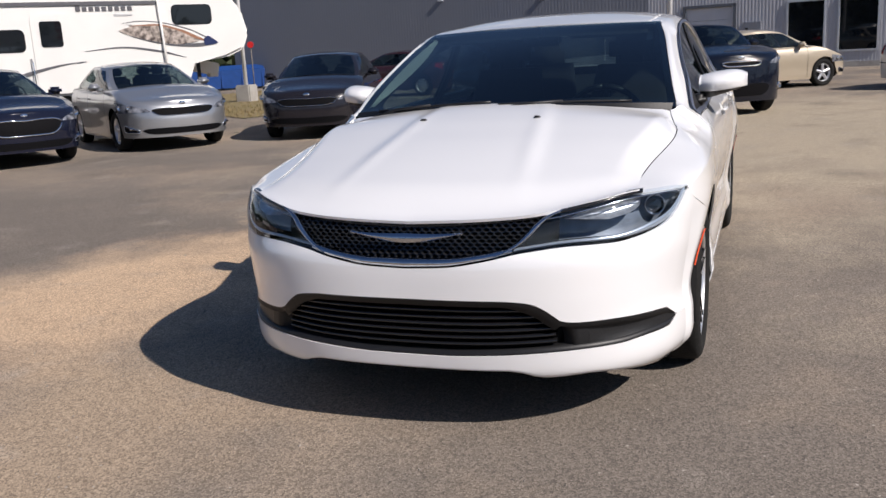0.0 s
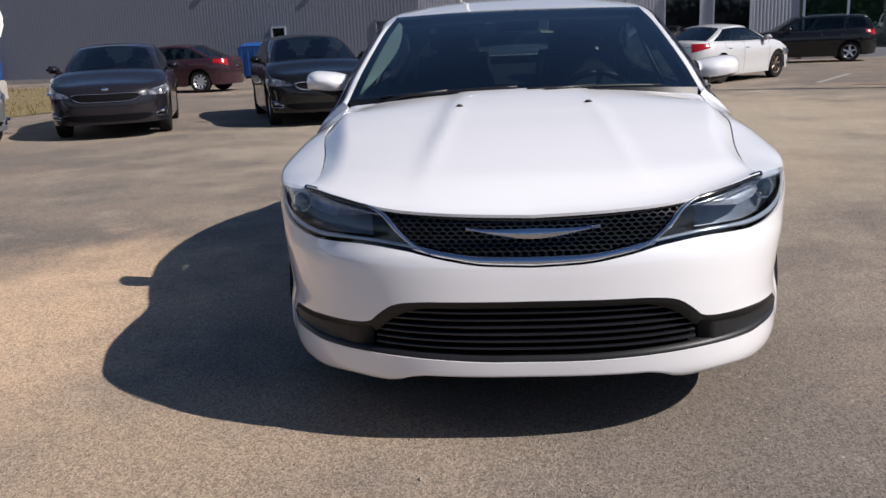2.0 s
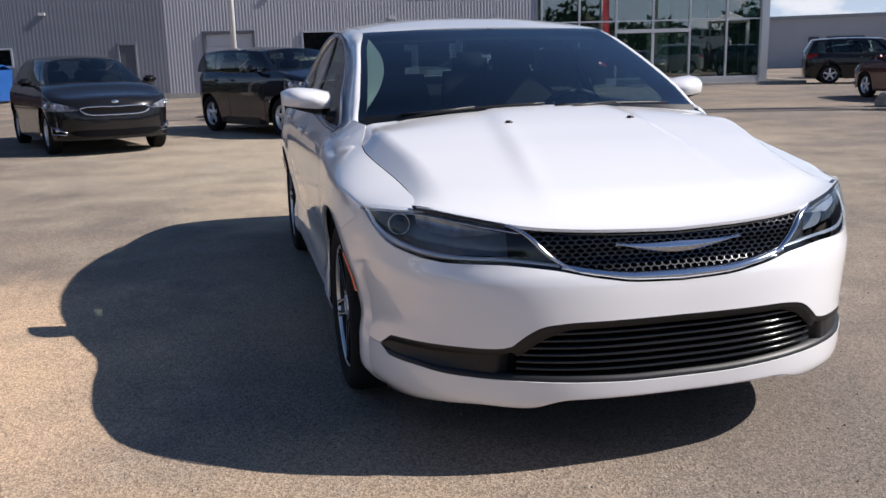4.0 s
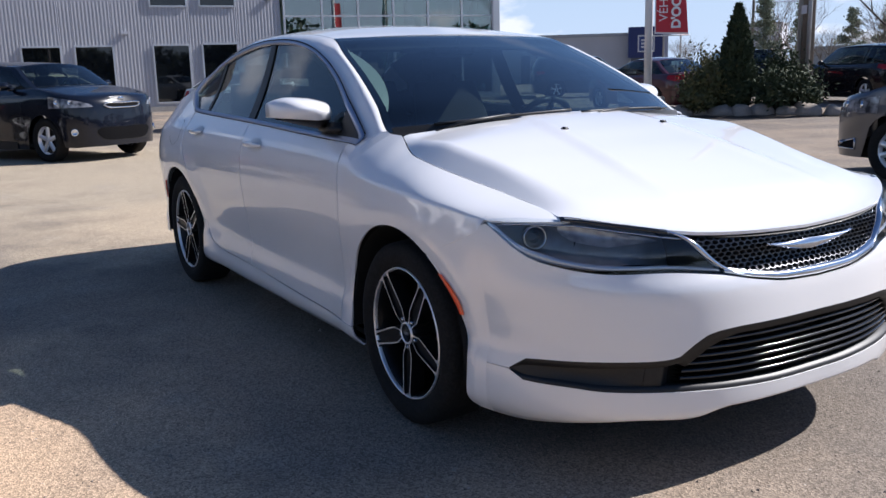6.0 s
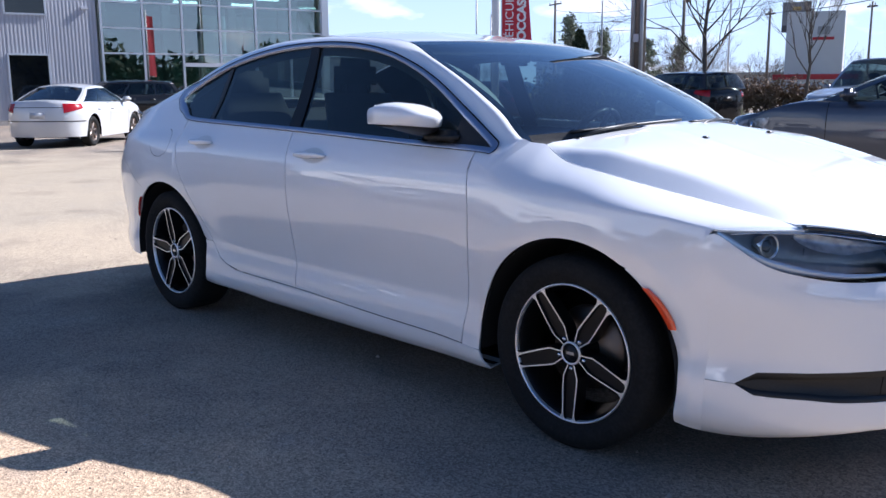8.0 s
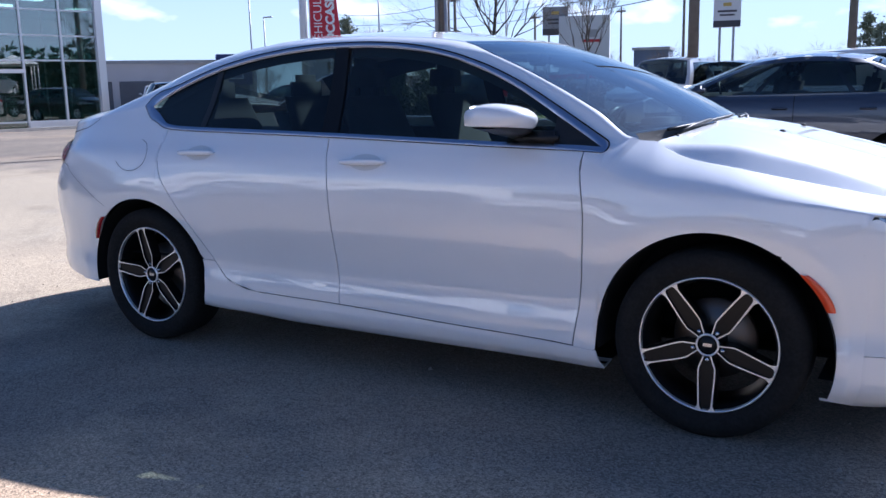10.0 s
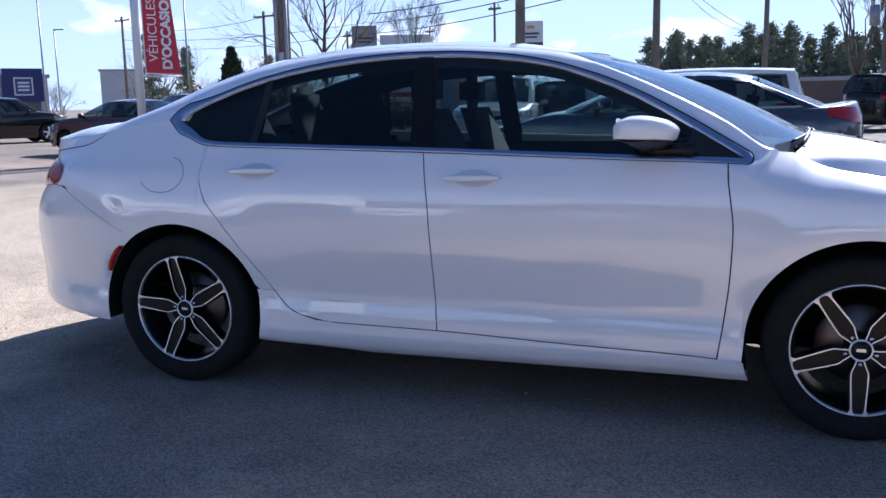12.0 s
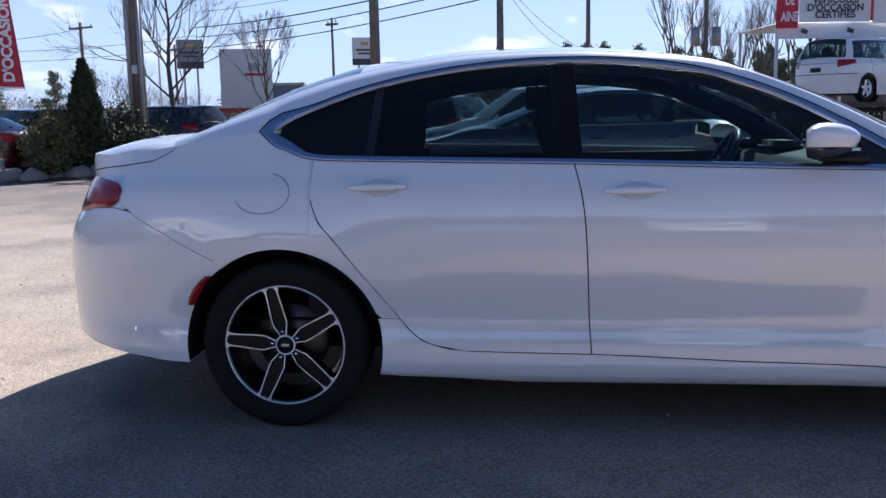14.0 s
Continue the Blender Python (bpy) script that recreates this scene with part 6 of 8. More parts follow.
SUV = dict(nose_z=.98, cowl_z=1.12, belt_z=1.10, tail_z=1.16, ws0=1.05, ws1=.42, rr1=-1.92, rr0=-2.15, wheel=.355)
vehicle("black_suv", "black sport utility vehicle parked on the yard", "suv", (-24.6, 22.3), 60, 4.6, 1.85, 1.70, 2.69, (.008, .008, .009), **SUV)
vehicle("black_suv", "black sport utility vehicle behind a utility pole", "suv", (-11.9, 22.0), 158, 4.65, 1.86, 1.69, 2.70, (.008, .008, .010), **SUV)
vehicle("dark_hatchback", "dark grey small hatchback", "car", (-31.5, 26.5), 160, 3.9, 1.7, 1.5, 2.5, (.03, .026, .028), nose_z=.86, cowl_z=1.02, belt_z=1.0, tail_z=1.06, ws0=.95, ws1=.3, rr1=-1.55, rr0=-1.8)
vehicle("white_pickup", "white pickup truck seen from the front", "truck", (-45.5, 38.5), -40, 5.4, 1.95, 1.85, 3.3, (.72, .72, .72), nose_z=1.15, cowl_z=1.25, belt_z=1.2, tail_z=1.2, ws0=1.0, ws1=.5, rr1=-.9, rr0=-1.1, wheel=.38, metal=0)
window_car = vehicle("grey_sedan", "grey-blue metallic sedan with bright wheels and a window sticker", "car", (.15, 7.12), 180, 4.57, 1.80, 1.52, 2.70, (.060, .066, .085), metal=.6, nose_z=.87, cowl_z=1.04, belt_z=1.05, tail_z=1.14,
        ws0=1.10, ws1=.15, rr1=-.95, rr0=-1.75, rim=rim_plain(10))
bm = bmesh.new()
box(bm, (-1.0, .42, 1.27), (.30, .006, .21), Matrix.Rotation(radians(6), 4, "Y"))
box(bm, (-1.06, .424, 1.28), (.10, .006, .10), Matrix.Rotation(radians(6), 4, "Y"))
part("window_sticker", bm, mat("sticker_paper", (.62, .64, .64), .7), window_car, "pale paper sheet behind the rear window", smooth=False)
vehicle("white_minivan", "white minivan with a long roof", "van", (-.2, 13.9), 180, 5.0, 1.95, 1.78, 3.0, (.72, .72, .73), nose_z=.95, cowl_z=1.12, belt_z=1.08, tail_z=1.15, ws0=1.35, ws1=.55, rr1=-2.25, rr0=-2.42, metal=0)
vehicle("silver_suv", "silver sport utility vehicle facing the yard", "suv", (-4.3, 17.9), 268, 4.75, 1.92, 1.86, 2.78, (.30, .31, .33), nose_z=1.02, cowl_z=1.16, belt_z=1.12, tail_z=1.18, ws0=1.05, ws1=.38, rr1=-2.05, rr0=-2.2, wheel=.36, bright_grille=True)
vehicle("dark_suv", "dark grey sport utility vehicle seen from behind", "suv", (6.9, 31.0), 50, 5.1, 2.0, 1.98, 2.95, (.012, .012, .014), nose_z=1.1, cowl_z=1.26, belt_z=1.26, tail_z=1.32, ws0=1.15, ws1=.55, rr1=-2.15, rr0=-2.35, wheel=.39)
vehicle("white_suv", "white sport utility vehicle raised on a display ramp", "suv", (8.95, 22.2), 38, 4.9, 1.88, 1.76, 2.89, (.75, .75, .75), z=1.36, metal=0, **SUV)
vehicle("dark_suv", "dark sport utility vehicle seen past the cabin", "suv", (-2.5, 19.6), 75, 4.7, 1.88, 1.74, 2.72, (.012, .013, .016), **SUV)
# unseen row of three, added for bright reflections in the white sedan's flank
vehicle("white_sedan", "unseen white four-door sedan added across the yard for reflections", "car", (-4.4, -13.2), 84, 4.6, 1.80, 1.45, 2.70, (.72, .72, .72), metal=0, **SED)
vehicle("silver_sedan", "unseen silver four-door sedan added across the yard for reflections", "car", (-1.2, -13.6), 88, 4.6, 1.80, 1.45, 2.70, (.42, .43, .45), metal=.6, **SED)
vehicle("white_suv", "unseen white sport utility vehicle added across the yard for reflections", "suv", (2.2, -13.0), 92, 4.6, 1.86, 1.70, 2.69, (.72, .72, .72), metal=0, **SUV)
vehicle("black_suv", "black sport utility vehicle seen past the flag pole", "suv", (-15.9, 21.2), 150, 4.6, 1.85, 1.66, 2.69, (.008, .008, .009), **SUV)


# ---- travel trailer ----
def trailer():
    """Fifth-wheel trailer with a raised nose."""
    base, d = Vector((-14.7, -11.15, 0)), Vector((-.8, .6, 0))
    yaw = math.degrees(math.atan2(d.y, d.x))
    rv = thing("travel_trailer", pose(base.x, base.y, 0, 0, 0, yaw), "white fifth-wheel travel trailer with a raised nose and swoosh graphics", "trailer")
    white = mat("trailer_white", (.74, .73, .70), .35, vary=.12, scale=1.2, fine=.03, coat=.3)
    W2 = 2.45
    # side outline, x forward from the nose tip backwards; the side that shows is the right one
    bm = bmesh.new()
    top_z, belly, neck = 3.45, .80, 1.43
    outline = [(-9.5, belly), (-1.58, belly), (-1.50, neck), (-.62, neck + .04), (-.14, 1.66), (.02, 2.05), (-.12, 2.60), (-.5, 3.1), (-1.1, top_z), (-9.5, top_z)]
    lo = [bm.verts.new((x, 0, z)) for x, z in outline]
    hi = [bm.verts.new((x, W2, z)) for x, z in outline]
    bm.faces.new(lo)
    bm.faces.new(hi[::-1])
    for i in range(len(outline)):
        j = (i + 1) % len(outline)
        bm.faces.new([lo[j], lo[i], hi[i], hi[j]])
    bmesh.ops.bevel(bm, geom=list(bm.edges), offset=.07, segments=3, affect="EDGES")
    bmesh.ops.recalc_face_normals(bm, faces=bm.faces)
    body = part("body", bm, white, rv, smooth=False)
    side_y = -.004

    def flat(name, pts, material, off=.0, label=""):
        bm = bmesh.new()
        vs = [bm.verts.new((x, -.006 - off, z)) for x, z in pts]
        f = bm.faces.new(vs)
        r = bmesh.ops.extrude_face_region(bm, geom=[f])
        for v in r["geom"]:
            if isinstance(v, bmesh.types.BMVert):
                v.co.y += .02
        bmesh.ops.recalc_face_normals(bm, faces=bm.faces)
        return part(name, bm, material, rv, label, smooth=False)

    def round_rect(x0, x1, z0, z1, r=.1):
        pts = []
        for cx, cz, a0 in ((x1 - r, z1 - r, 0), (x0 + r, z1 - r, 90), (x0 + r, z0 + r, 180), (x1 - r, z0 + r, 270)):
            for k in range(5):
                a = radians(a0 + 22.5 * k)
                pts.append((cx + r * math.cos(a), cz + r * math.sin(a)))
        return pts
    BRONZE = mat("swoosh_bronze", (.06, .045, .04), .4, vary=1.0, scale=9, second=(.58, .50, .44))
    NAVY = mat("swoosh_navy", (.02, .03, .09), .3)
    GREYG = mat("swoosh_grey", (.10, .10, .11), .4, vary=.3, scale=5)
    RUST = mat("swoosh_rust", (.30, .15, .09), .4, vary=.3, scale=8)
    for x0, x1, z0, z1 in ((-1.84, -.94, 2.33, 2.72), (-5.96, -5.20, 1.84, 2.25)):
        w = flat("window", round_rect(x0, x1, z0, z1), DARK_GLASS, .014)
        flat("window_frame", round_rect(x0 - .04, x1 + .04, z0 - .04, z1 + .04, .12), GLOSS_BLACK, .004)
    flat("door", round_rect(-5.02, -4.16, .86, 2.62, .15), white, .012)
    flat("door_window", round_rect(-4.84, -4.38, 1.89, 2.45, .06), DARK_GLASS, .026)
    bm = bmesh.new()
    tube(bm, [(-5.10, -.03, .95), (-5.08, -.09, 1.05), (-5.08, -.09, 1.55), (-5.10, -.03, 1.65)], .015, 6)
    part("grab_handle", bm, DULL_CHROME, rv)

    def blade(upper, lower, material, off):
        """Flat decal between two smooth edges, both from the rear to the front."""
        hi_, lo_ = curve(*upper), curve(*lower)
        x0, x1 = upper[0][0], upper[-1][0]
        xs = steps(x0, x1, 26)
        flat("graphic", [(x, hi_(x)) for x in xs] + [(x, lo_(x)) for x in xs[::-1][1:-1]], material, off)
    # leaf-shaped nose graphic: dark edge, white gap, patterned middle, bronze lines, navy tip
    blade(((-3.06, 2.36), (-2.65, 2.41), (-2.29, 2.385), (-1.51, 2.20), (-.81, 1.835)), ((-3.06, 2.35), (-2.65, 2.33), (-2.29, 2.24), (-1.51, 2.0), (-.81, 1.83)), GREYG, .002)
    blade(((-3.02, 2.355), (-2.65, 2.385), (-2.29, 2.36), (-1.51, 2.165), (-.90, 1.85)), ((-3.02, 2.345), (-2.65, 2.28), (-2.29, 2.2), (-1.51, 2.0), (-.90, 1.84)), white, .006)
    blade(((-2.9, 2.30), (-2.29, 2.325), (-1.70, 2.19), (-1.30, 2.01), (-1.02, 1.875)), ((-2.9, 2.29), (-2.29, 2.24), (-1.70, 2.11), (-1.30, 1.94), (-1.02, 1.865)), RUST, .009)
    blade(((-3.15, 2.20), (-2.75, 2.29), (-2.29, 2.285), (-1.75, 2.15), (-1.28, 1.90)), ((-3.15, 2.19), (-2.9, 2.08), (-2.3, 1.915), (-1.75, 1.835), (-1.28, 1.89)), BRONZE, .012)
    blade(((-2.9, 2.075), (-2.3, 1.91), (-1.75, 1.83), (-1.30, 1.85), (-.86, 1.85)), ((-2.9, 2.065), (-2.3, 1.885), (-1.75, 1.79), (-1.30, 1.765), (-.86, 1.825)), GREYG, .009)
    blade(((-1.16, 1.95), (-1.05, 2.01), (-.95, 1.96), (-.81, 1.845)), ((-1.16, 1.79), (-1.05, 1.795), (-.95, 1.805), (-.81, 1.825)), NAVY, .016)
    # long thin stripes
    blade(((-3.97, 1.765), (-3.14, 1.835), (-2.33, 1.735), (-1.60, 1.52)), ((-3.97, 1.755), (-3.14, 1.80), (-2.33, 1.685), (-1.60, 1.51)), GREYG, .004)
    blade(((-9.3, .92), (-5.79, 1.22), (-5.05, 1.40), (-4.32, 1.52), (-3.93, 1.545)), ((-9.3, .90), (-5.79, 1.10), (-5.05, 1.325), (-4.32, 1.49), (-3.93, 1.535)), GREYG, .022)
    flat("awning_rail", [(-9.4, 2.78), (-2.15, 2.78), (-2.15, 2.86), (-9.4, 2.86)], GREYG, .03)
    for k in range(9):
        tall = .13 if k == 0 else .10
        bm = bmesh.new()
        box(bm, (-3.98 + k * .143, -.012, 2.645 + tall / 2), (.10, .008, tall))
        part("name_bar", bm, GREYG, rv, smooth=False)
    bm = bmesh.new()
    box(bm, (-3.0, -.012, 2.55), (.42, .008, .035))
    part("small_nameplate", bm, mat("pale_grey_print", (.45, .45, .46), .5), rv, smooth=False)
    # pin box below the nose
    bm = bmesh.new()
    box(bm, (-.95, 1.2, 1.30), (.9, .5, .30), Matrix.Rotation(radians(14), 4, "Y"), bevel=.03)
    box(bm, (-.62, 1.2, 1.12), (.22, .3, .22), bevel=.02)
    part("pin_box", bm, white, rv, smooth=False)
    bm = bmesh.new()
    tube(bm, [(-2.19, -.06, 2.86), (-2.12, -.08, .9)], .03, 6)
    part("awning_arm", bm, white, rv)
    bm = bmesh.new()
    box(bm, (-6.0, 1.2, .62), (7.0, 1.9, .32), bevel=.03)
    for x in (-1.2, -7.6):
        tube(bm, [(x, .5, .0), (x, .5, 1.65 if x > -2 else .8)], .05, 8)
        tube(bm, [(x, 1.9, .0), (x, 1.9, 1.65 if x > -2 else .8)], .05, 8)
    part("chassis", bm, BLACK_TRIM, rv, smooth=False)
    bm = bmesh.new()
    for k in range(3):
        box(bm, (-4.60, -.12 - .12 * (2 - k), .25 + .20 * k), (.75, .24, .03), bevel=.006)
    part("steps", bm, BLACK_TRIM, rv, smooth=False)
    for x in (-6.2, -7.1):
        for y in (.2, W2 - .2):
            wheel_parts(rv, pose(x, y, .36, 0, 0, 180 if y < 1 else 0), .36, .2, .22, rim_plain(6, MACHINED), 1)
    return rv


trailer()


# ---- yard furniture ----
def steel_box(name, at, yaw, s, color, label):
    """An open-topped waste container with ribs."""
    t = thing(name, pose(at[0], at[1], 0, 0, 0, yaw), label, "container")
    m = mat(name + "_paint", color, .5, vary=.4, scale=4, fine=.1)
    bm = bmesh.new()
    v = [(-s[0] / 2, -s[1] / 2, .1), (s[0] / 2, -s[1] / 2, .1), (s[0] / 2 + .1, -s[1] / 2 - .08, s[2]), (-s[0] / 2 - .1, -s[1] / 2 - .08, s[2])]
    lo = [bm.verts.new(p) for p in v]
    hi = [bm.verts.new((p[0], -p[1], p[2])) for p in v]
    bm.faces.new(lo), bm.faces.new(hi[::-1])
    for i in (0, 1, 3):
        j = (i + 1) % 4
        bm.faces.new([lo[j], lo[i], hi[i], hi[j]])
    part("shell", bm, m, t, smooth=False)
    for k in range(5):
        x = lerp(-s[0] / 2 + .05, s[0] / 2 - .05, k / 4)
        for sy in (-1, 1):
            bm = bmesh.new()
            box(bm, (x, sy * (s[1] / 2 + .05), s[2] / 2 + .05), (.07, .06, s[2] - .15))
            part("rib", bm, m, t, smooth=False)
    bm = bmesh.new()
    box(bm, (0, -s[1] / 4, s[2] + .10), (s[0] + .15, s[1] / 2, .05), Matrix.Rotation(radians(14), 4, "X"), bevel=.01)
    box(bm, (0, s[1] / 4, s[2] + .10), (s[0] + .15, s[1] / 2, .05), Matrix.Rotation(radians(-14), 4, "X"), bevel=.01)
    part("lid", bm, m, t, smooth=False)
    bm = bmesh.new()
    for x in (-s[0] * .35, s[0] * .35):
        box(bm, (x, 0, .06), (.12, s[1], .12))
    part("runner", bm, BLACK_TRIM, t, smooth=False)


steel_box("blue_container", (-35.0, -25.7), 126, (4.2, 1.9, 1.0), (.012, .06, .24), "blue steel waste container behind the trailer")
steel_box("blue_container", tuple(on_wall(29.9, 0, 1.2))[:2], 78, (1.3, 1.2, 1.25), (.015, .09, .32), "blue steel waste container by the workshop wall")
WHITE_METAL = mat("white_metal", (.72, .72, .72), .4, vary=.15, scale=3)
WOOD_POLE = mat("weathered_pole", (.19, .165, .14), .85, vary=.6, scale=3, fine=.3, fine_scale=60, bump=.4)
GREY_STEEL = mat("galvanised", (.36, .37, .38), .5, .5, vary=.3, scale=4)
CABLE = mat("cable", (.015, .015, .016), .6)


def lamp_post(at, h, label, base=True, r=.07, lamp=True, material=WHITE_METAL):
    t = thing("lamp_post", pose(at[0], at[1], 0), label, "lamp post", "lamp posts")
    bm = bmesh.new()
    tube(bm, [(0, 0, .02), (0, 0, h)], r, 12, r * .7)
    part("pole", bm, material, t)
    if base:
        bm = bmesh.new()
        box(bm, (0, 0, .30), (.55, .55, .60), bevel=.04)
        part("footing", bm, CONCRETE, t, smooth=False)
    if lamp:
        bm = bmesh.new()
        box(bm, (.45, 0, h), (.9, .22, .09), bevel=.03)
        part("lamp_head", bm, GREY_STEEL, t)
    return t


lamp_post((-20.9, -15.3), 9, "white lamp post on a pale concrete footing")
lamp_post((-16.6, -1.05), 9, "white lamp post standing before the siding wall")
lamp_post((-44, 46.5), 8.8, "grey street lamp far off", base=False, material=GREY_STEEL)
lamp_post((-48, 52.5), 7.2, "grey street lamp far off", base=False, material=GREY_STEEL)
lamp_post((-32.5, 46.5), 9.0, "grey street lamp far off", base=False, material=GREY_STEEL)
lamp_post((-18.0, 36.5), 9.5, "slim white lamp post behind the tree", base=False, r=.05)
stop = thing("stop_sign", pose(-25.6, -17.9, 0, 0, 0, 20), "small red sign on a thin post", "sign")
bm = bmesh.new()
tube(bm, [(0, 0, 0), (0, 0, 2.1)], .02, 6)
part("post", bm, WOOD_POLE, stop)
bm = bmesh.new()
lathe(bm, [(-.02, .001), (-.02, .13), (.02, .13), (.02, .001)], 8)
bmesh.ops.transform(bm, matrix=Matrix.Translation((.03, 0, 2.0)) @ Matrix.Rotation(-math.pi / 2, 4, "Z"), verts=bm.verts)
part("plate", bm, mat("sign_red", (.5, .02, .02), .4), stop, smooth=False)


post = thing("bollard", pose(-26.17, -10.59, 0), "red and white marker post by the workshop wall", "bollard")
bm = bmesh.new()
tube(bm, [(0, 0, 0), (0, 0, 1.12)], .06, 10)
part("post", bm, mat("bollard_red", (.55, .03, .03), .5), post)
bm = bmesh.new()
tube(bm, [(0, 0, 1.12), (0, 0, 1.24)], .055, 10, .035)
part("cap", bm, WHITE_METAL, post)


def text_mesh(s, size, material, parent, m, name="lettering", bold=0.0):
    cu = bpy.data.curves.new(name, "FONT")
    cu.body, cu.size, cu.align_x, cu.align_y = s, size, "CENTER", "CENTER"
    cu.extrude, cu.offset = .004, bold
    tmp = bpy.data.objects.new(name, cu)
    scene.collection.objects.link(tmp)
    me = bpy.data.meshes.new_from_object(tmp.evaluated_get(bpy.context.evaluated_depsgraph_get()))
    bpy.data.objects.remove(tmp)
    me.materials.clear()
    me.materials.append(material)
    ob = new(name, me)
    ob.parent = parent
    ob.matrix_basis = m
    return ob


# flag pole with a red banner
flag = thing("flag_pole", pose(-12.07, 13.5, 0, 0, 0, 0), "white pole with a red vertical banner on a concrete footing", "flag")
bm = bmesh.new()
tube(bm, [(0, 0, .4), (0, 0, 5.5)], .095, 14)
part("pole", bm, WHITE_METAL, flag)
bm = bmesh.new()
box(bm, (0, 0, .24), (.62, .62, .48), bevel=.03)
box(bm, (0, 0, .52), (.34, .34, .10), bevel=.02)
part("footing", bm, CONCRETE, flag, smooth=False)
CLOTH_RED = mat("banner_red", (.55, .035, .055), .6, vary=.2, scale=2, fine=.1)
bdir = Vector((.80, .60, 0))
fm = Matrix.Rotation(math.atan2(bdir.y, bdir.x), 4, "Z")


def banner(u, v):
    x = .14 + lerp(.80, .52, v) * u
    return fm @ Vector((x, .05 * math.sin(5 * u + 3 * v) * u, lerp(1.98, 5.2, v) - .04 * u * (1 - v)))


bm = bmesh.new()
grid(bm, banner, steps(0, 1, 12), steps(0, 1, 24))
cloth = thick(part("banner", bm, CLOTH_RED, flag, "red banner with white vertical lettering"), .006)
for u0, u1 in ((0, .04), (0, 1)):
    bm = bmesh.new()
    if u1 < 1:
        grid(bm, lambda u, v: banner(u, v) + fm @ Vector((0, -.010, 0)), steps(0, .035, 2), steps(0, 1, 24))
    else:
        grid(bm, lambda u, v: banner(u, v) + fm @ Vector((0, -.010, 0)), steps(0, 1, 12), steps(0, .012, 2))
    part("border", bm, WHITE_METAL, cloth)
LETTER = mat("letter_white", (.8, .8, .8), .6)
for word, u, bold in (("VÉHICULES", .30, 0), ("D'OCCASION", .70, .012)):
    text_mesh(word, .29, LETTER, cloth, fm @ Matrix.Translation((.14 + .74 * u, -.055, 2.98)) @ Matrix.Rotation(radians(90), 4, "X") @ Matrix.Rotation(radians(90), 4, "Z"), bold=bold)
bm = bmesh.new()
tube(bm, [fm @ Vector((0, 0, 1.93)), fm @ Vector((.97, 0, 1.93))], .015, 6)
part("rod", bm, WHITE_METAL, flag)

# utility poles and cables
for at, h, r, label, arm in (((-9.95, 16.7), 11, .155, "tall weathered wooden utility pole by the shrubs", False), ((-5.56, 24.7), 11, .18, "dark wooden utility pole", True),
                             ((-1.78, 32.2), 8.2, .17, "grey wooden utility pole carrying cables", False), ((3.4, 61.0), 11, .20, "far wooden utility pole", True),
                             ((-31.4, 54.9), 8.0, .15, "far wooden utility pole with a cross arm", True), ((-52, 66), 9.5, .15, "far wooden utility pole with a cross arm", True),
                             ((7.0, 36.0), 7.5, .12, "wooden pole with transformers among bare trees", True), ((-24.0, 53), 6.2, .10, "far slim wooden utility pole", True), ((-11.8, 46), 6.8, .09, "far slim wooden utility pole", True), ((-21.0, 62), 7.0, .09, "far slim wooden utility pole", True)):
    t = thing("utility_pole", pose(at[0], at[1], 0), label, "utility pole", "utility poles")
    bm = bmesh.new()
    tube(bm, [(0, 0, 0), (0, 0, h * .5), (0, 0, h)], r, 14, r * .72)
    part("shaft", bm, WOOD_POLE, t)
    if arm:
        bm = bmesh.new()
        box(bm, (0, 0, h - .35), (2.2 if r > .11 else .8, .10, .12), Matrix.Rotation(radians(-20), 4, "Z"))
        part("cross_arm", bm, WOOD_POLE, t, smooth=False)
        for k in (-1, 0, 1):
            bm = bmesh.new()
            lathe(bm, [(0, .03), (.08, .05), (.16, .02), (.18, .001)], 8)
            bmesh.ops.transform(bm, matrix=Matrix.Translation((k * (.95 if r > .11 else .3), -.35 * k, h - .28)) @ Matrix.Rotation(radians(90), 4, "X"), verts=bm.verts)
            part("insulator", bm, GREY_STEEL, t)
    if at[0] == -9.95:
        bm = bmesh.new()
        tube(bm, [(.12, -.14, .1), (.12, -.14, 5.0)], .05, 8)
        part("conduit", bm, GREY_STEEL, t)
        bm = bmesh.new()
        tube(bm, [(-.19, -.05, .1), (-.19, -.05, 7.0)], .07, 8)
        part("conduit", bm, GREY_STEEL, t)
        bm = bmesh.new()
        box(bm, (-.02, -.17, 2.45), (.14, .03, .20))
        part("plate", bm, PALE_DOOR, t, smooth=False)
    if at[0] == 7.0:
        for sx in (-.45, .45):
            bm = bmesh.new()
            lathe(bm, [(-.4, .001), (-.4, .2), (.4, .2), (.4, .001)], 14)
            bmesh.ops.transform(bm, matrix=Matrix.Translation((sx, 0, 4.4)) @ Matrix.Rotation(radians(90), 4, "X"), verts=bm.verts)
            part("transformer", bm, GREY_STEEL, t)


def cable(a, b, sag, r=.018, label="black overhead cable between poles"):
    a, b = Vector(a), Vector(b)
    bm = bmesh.new()
    tube(bm, [lerp(a, b, t) - Vector((0, 0, sag * 4 * t * (1 - t))) for t in steps(0, 1, 18)], r, 5)
    tagged(part("cable", bm, CABLE), label, "cable", "overhead cables")


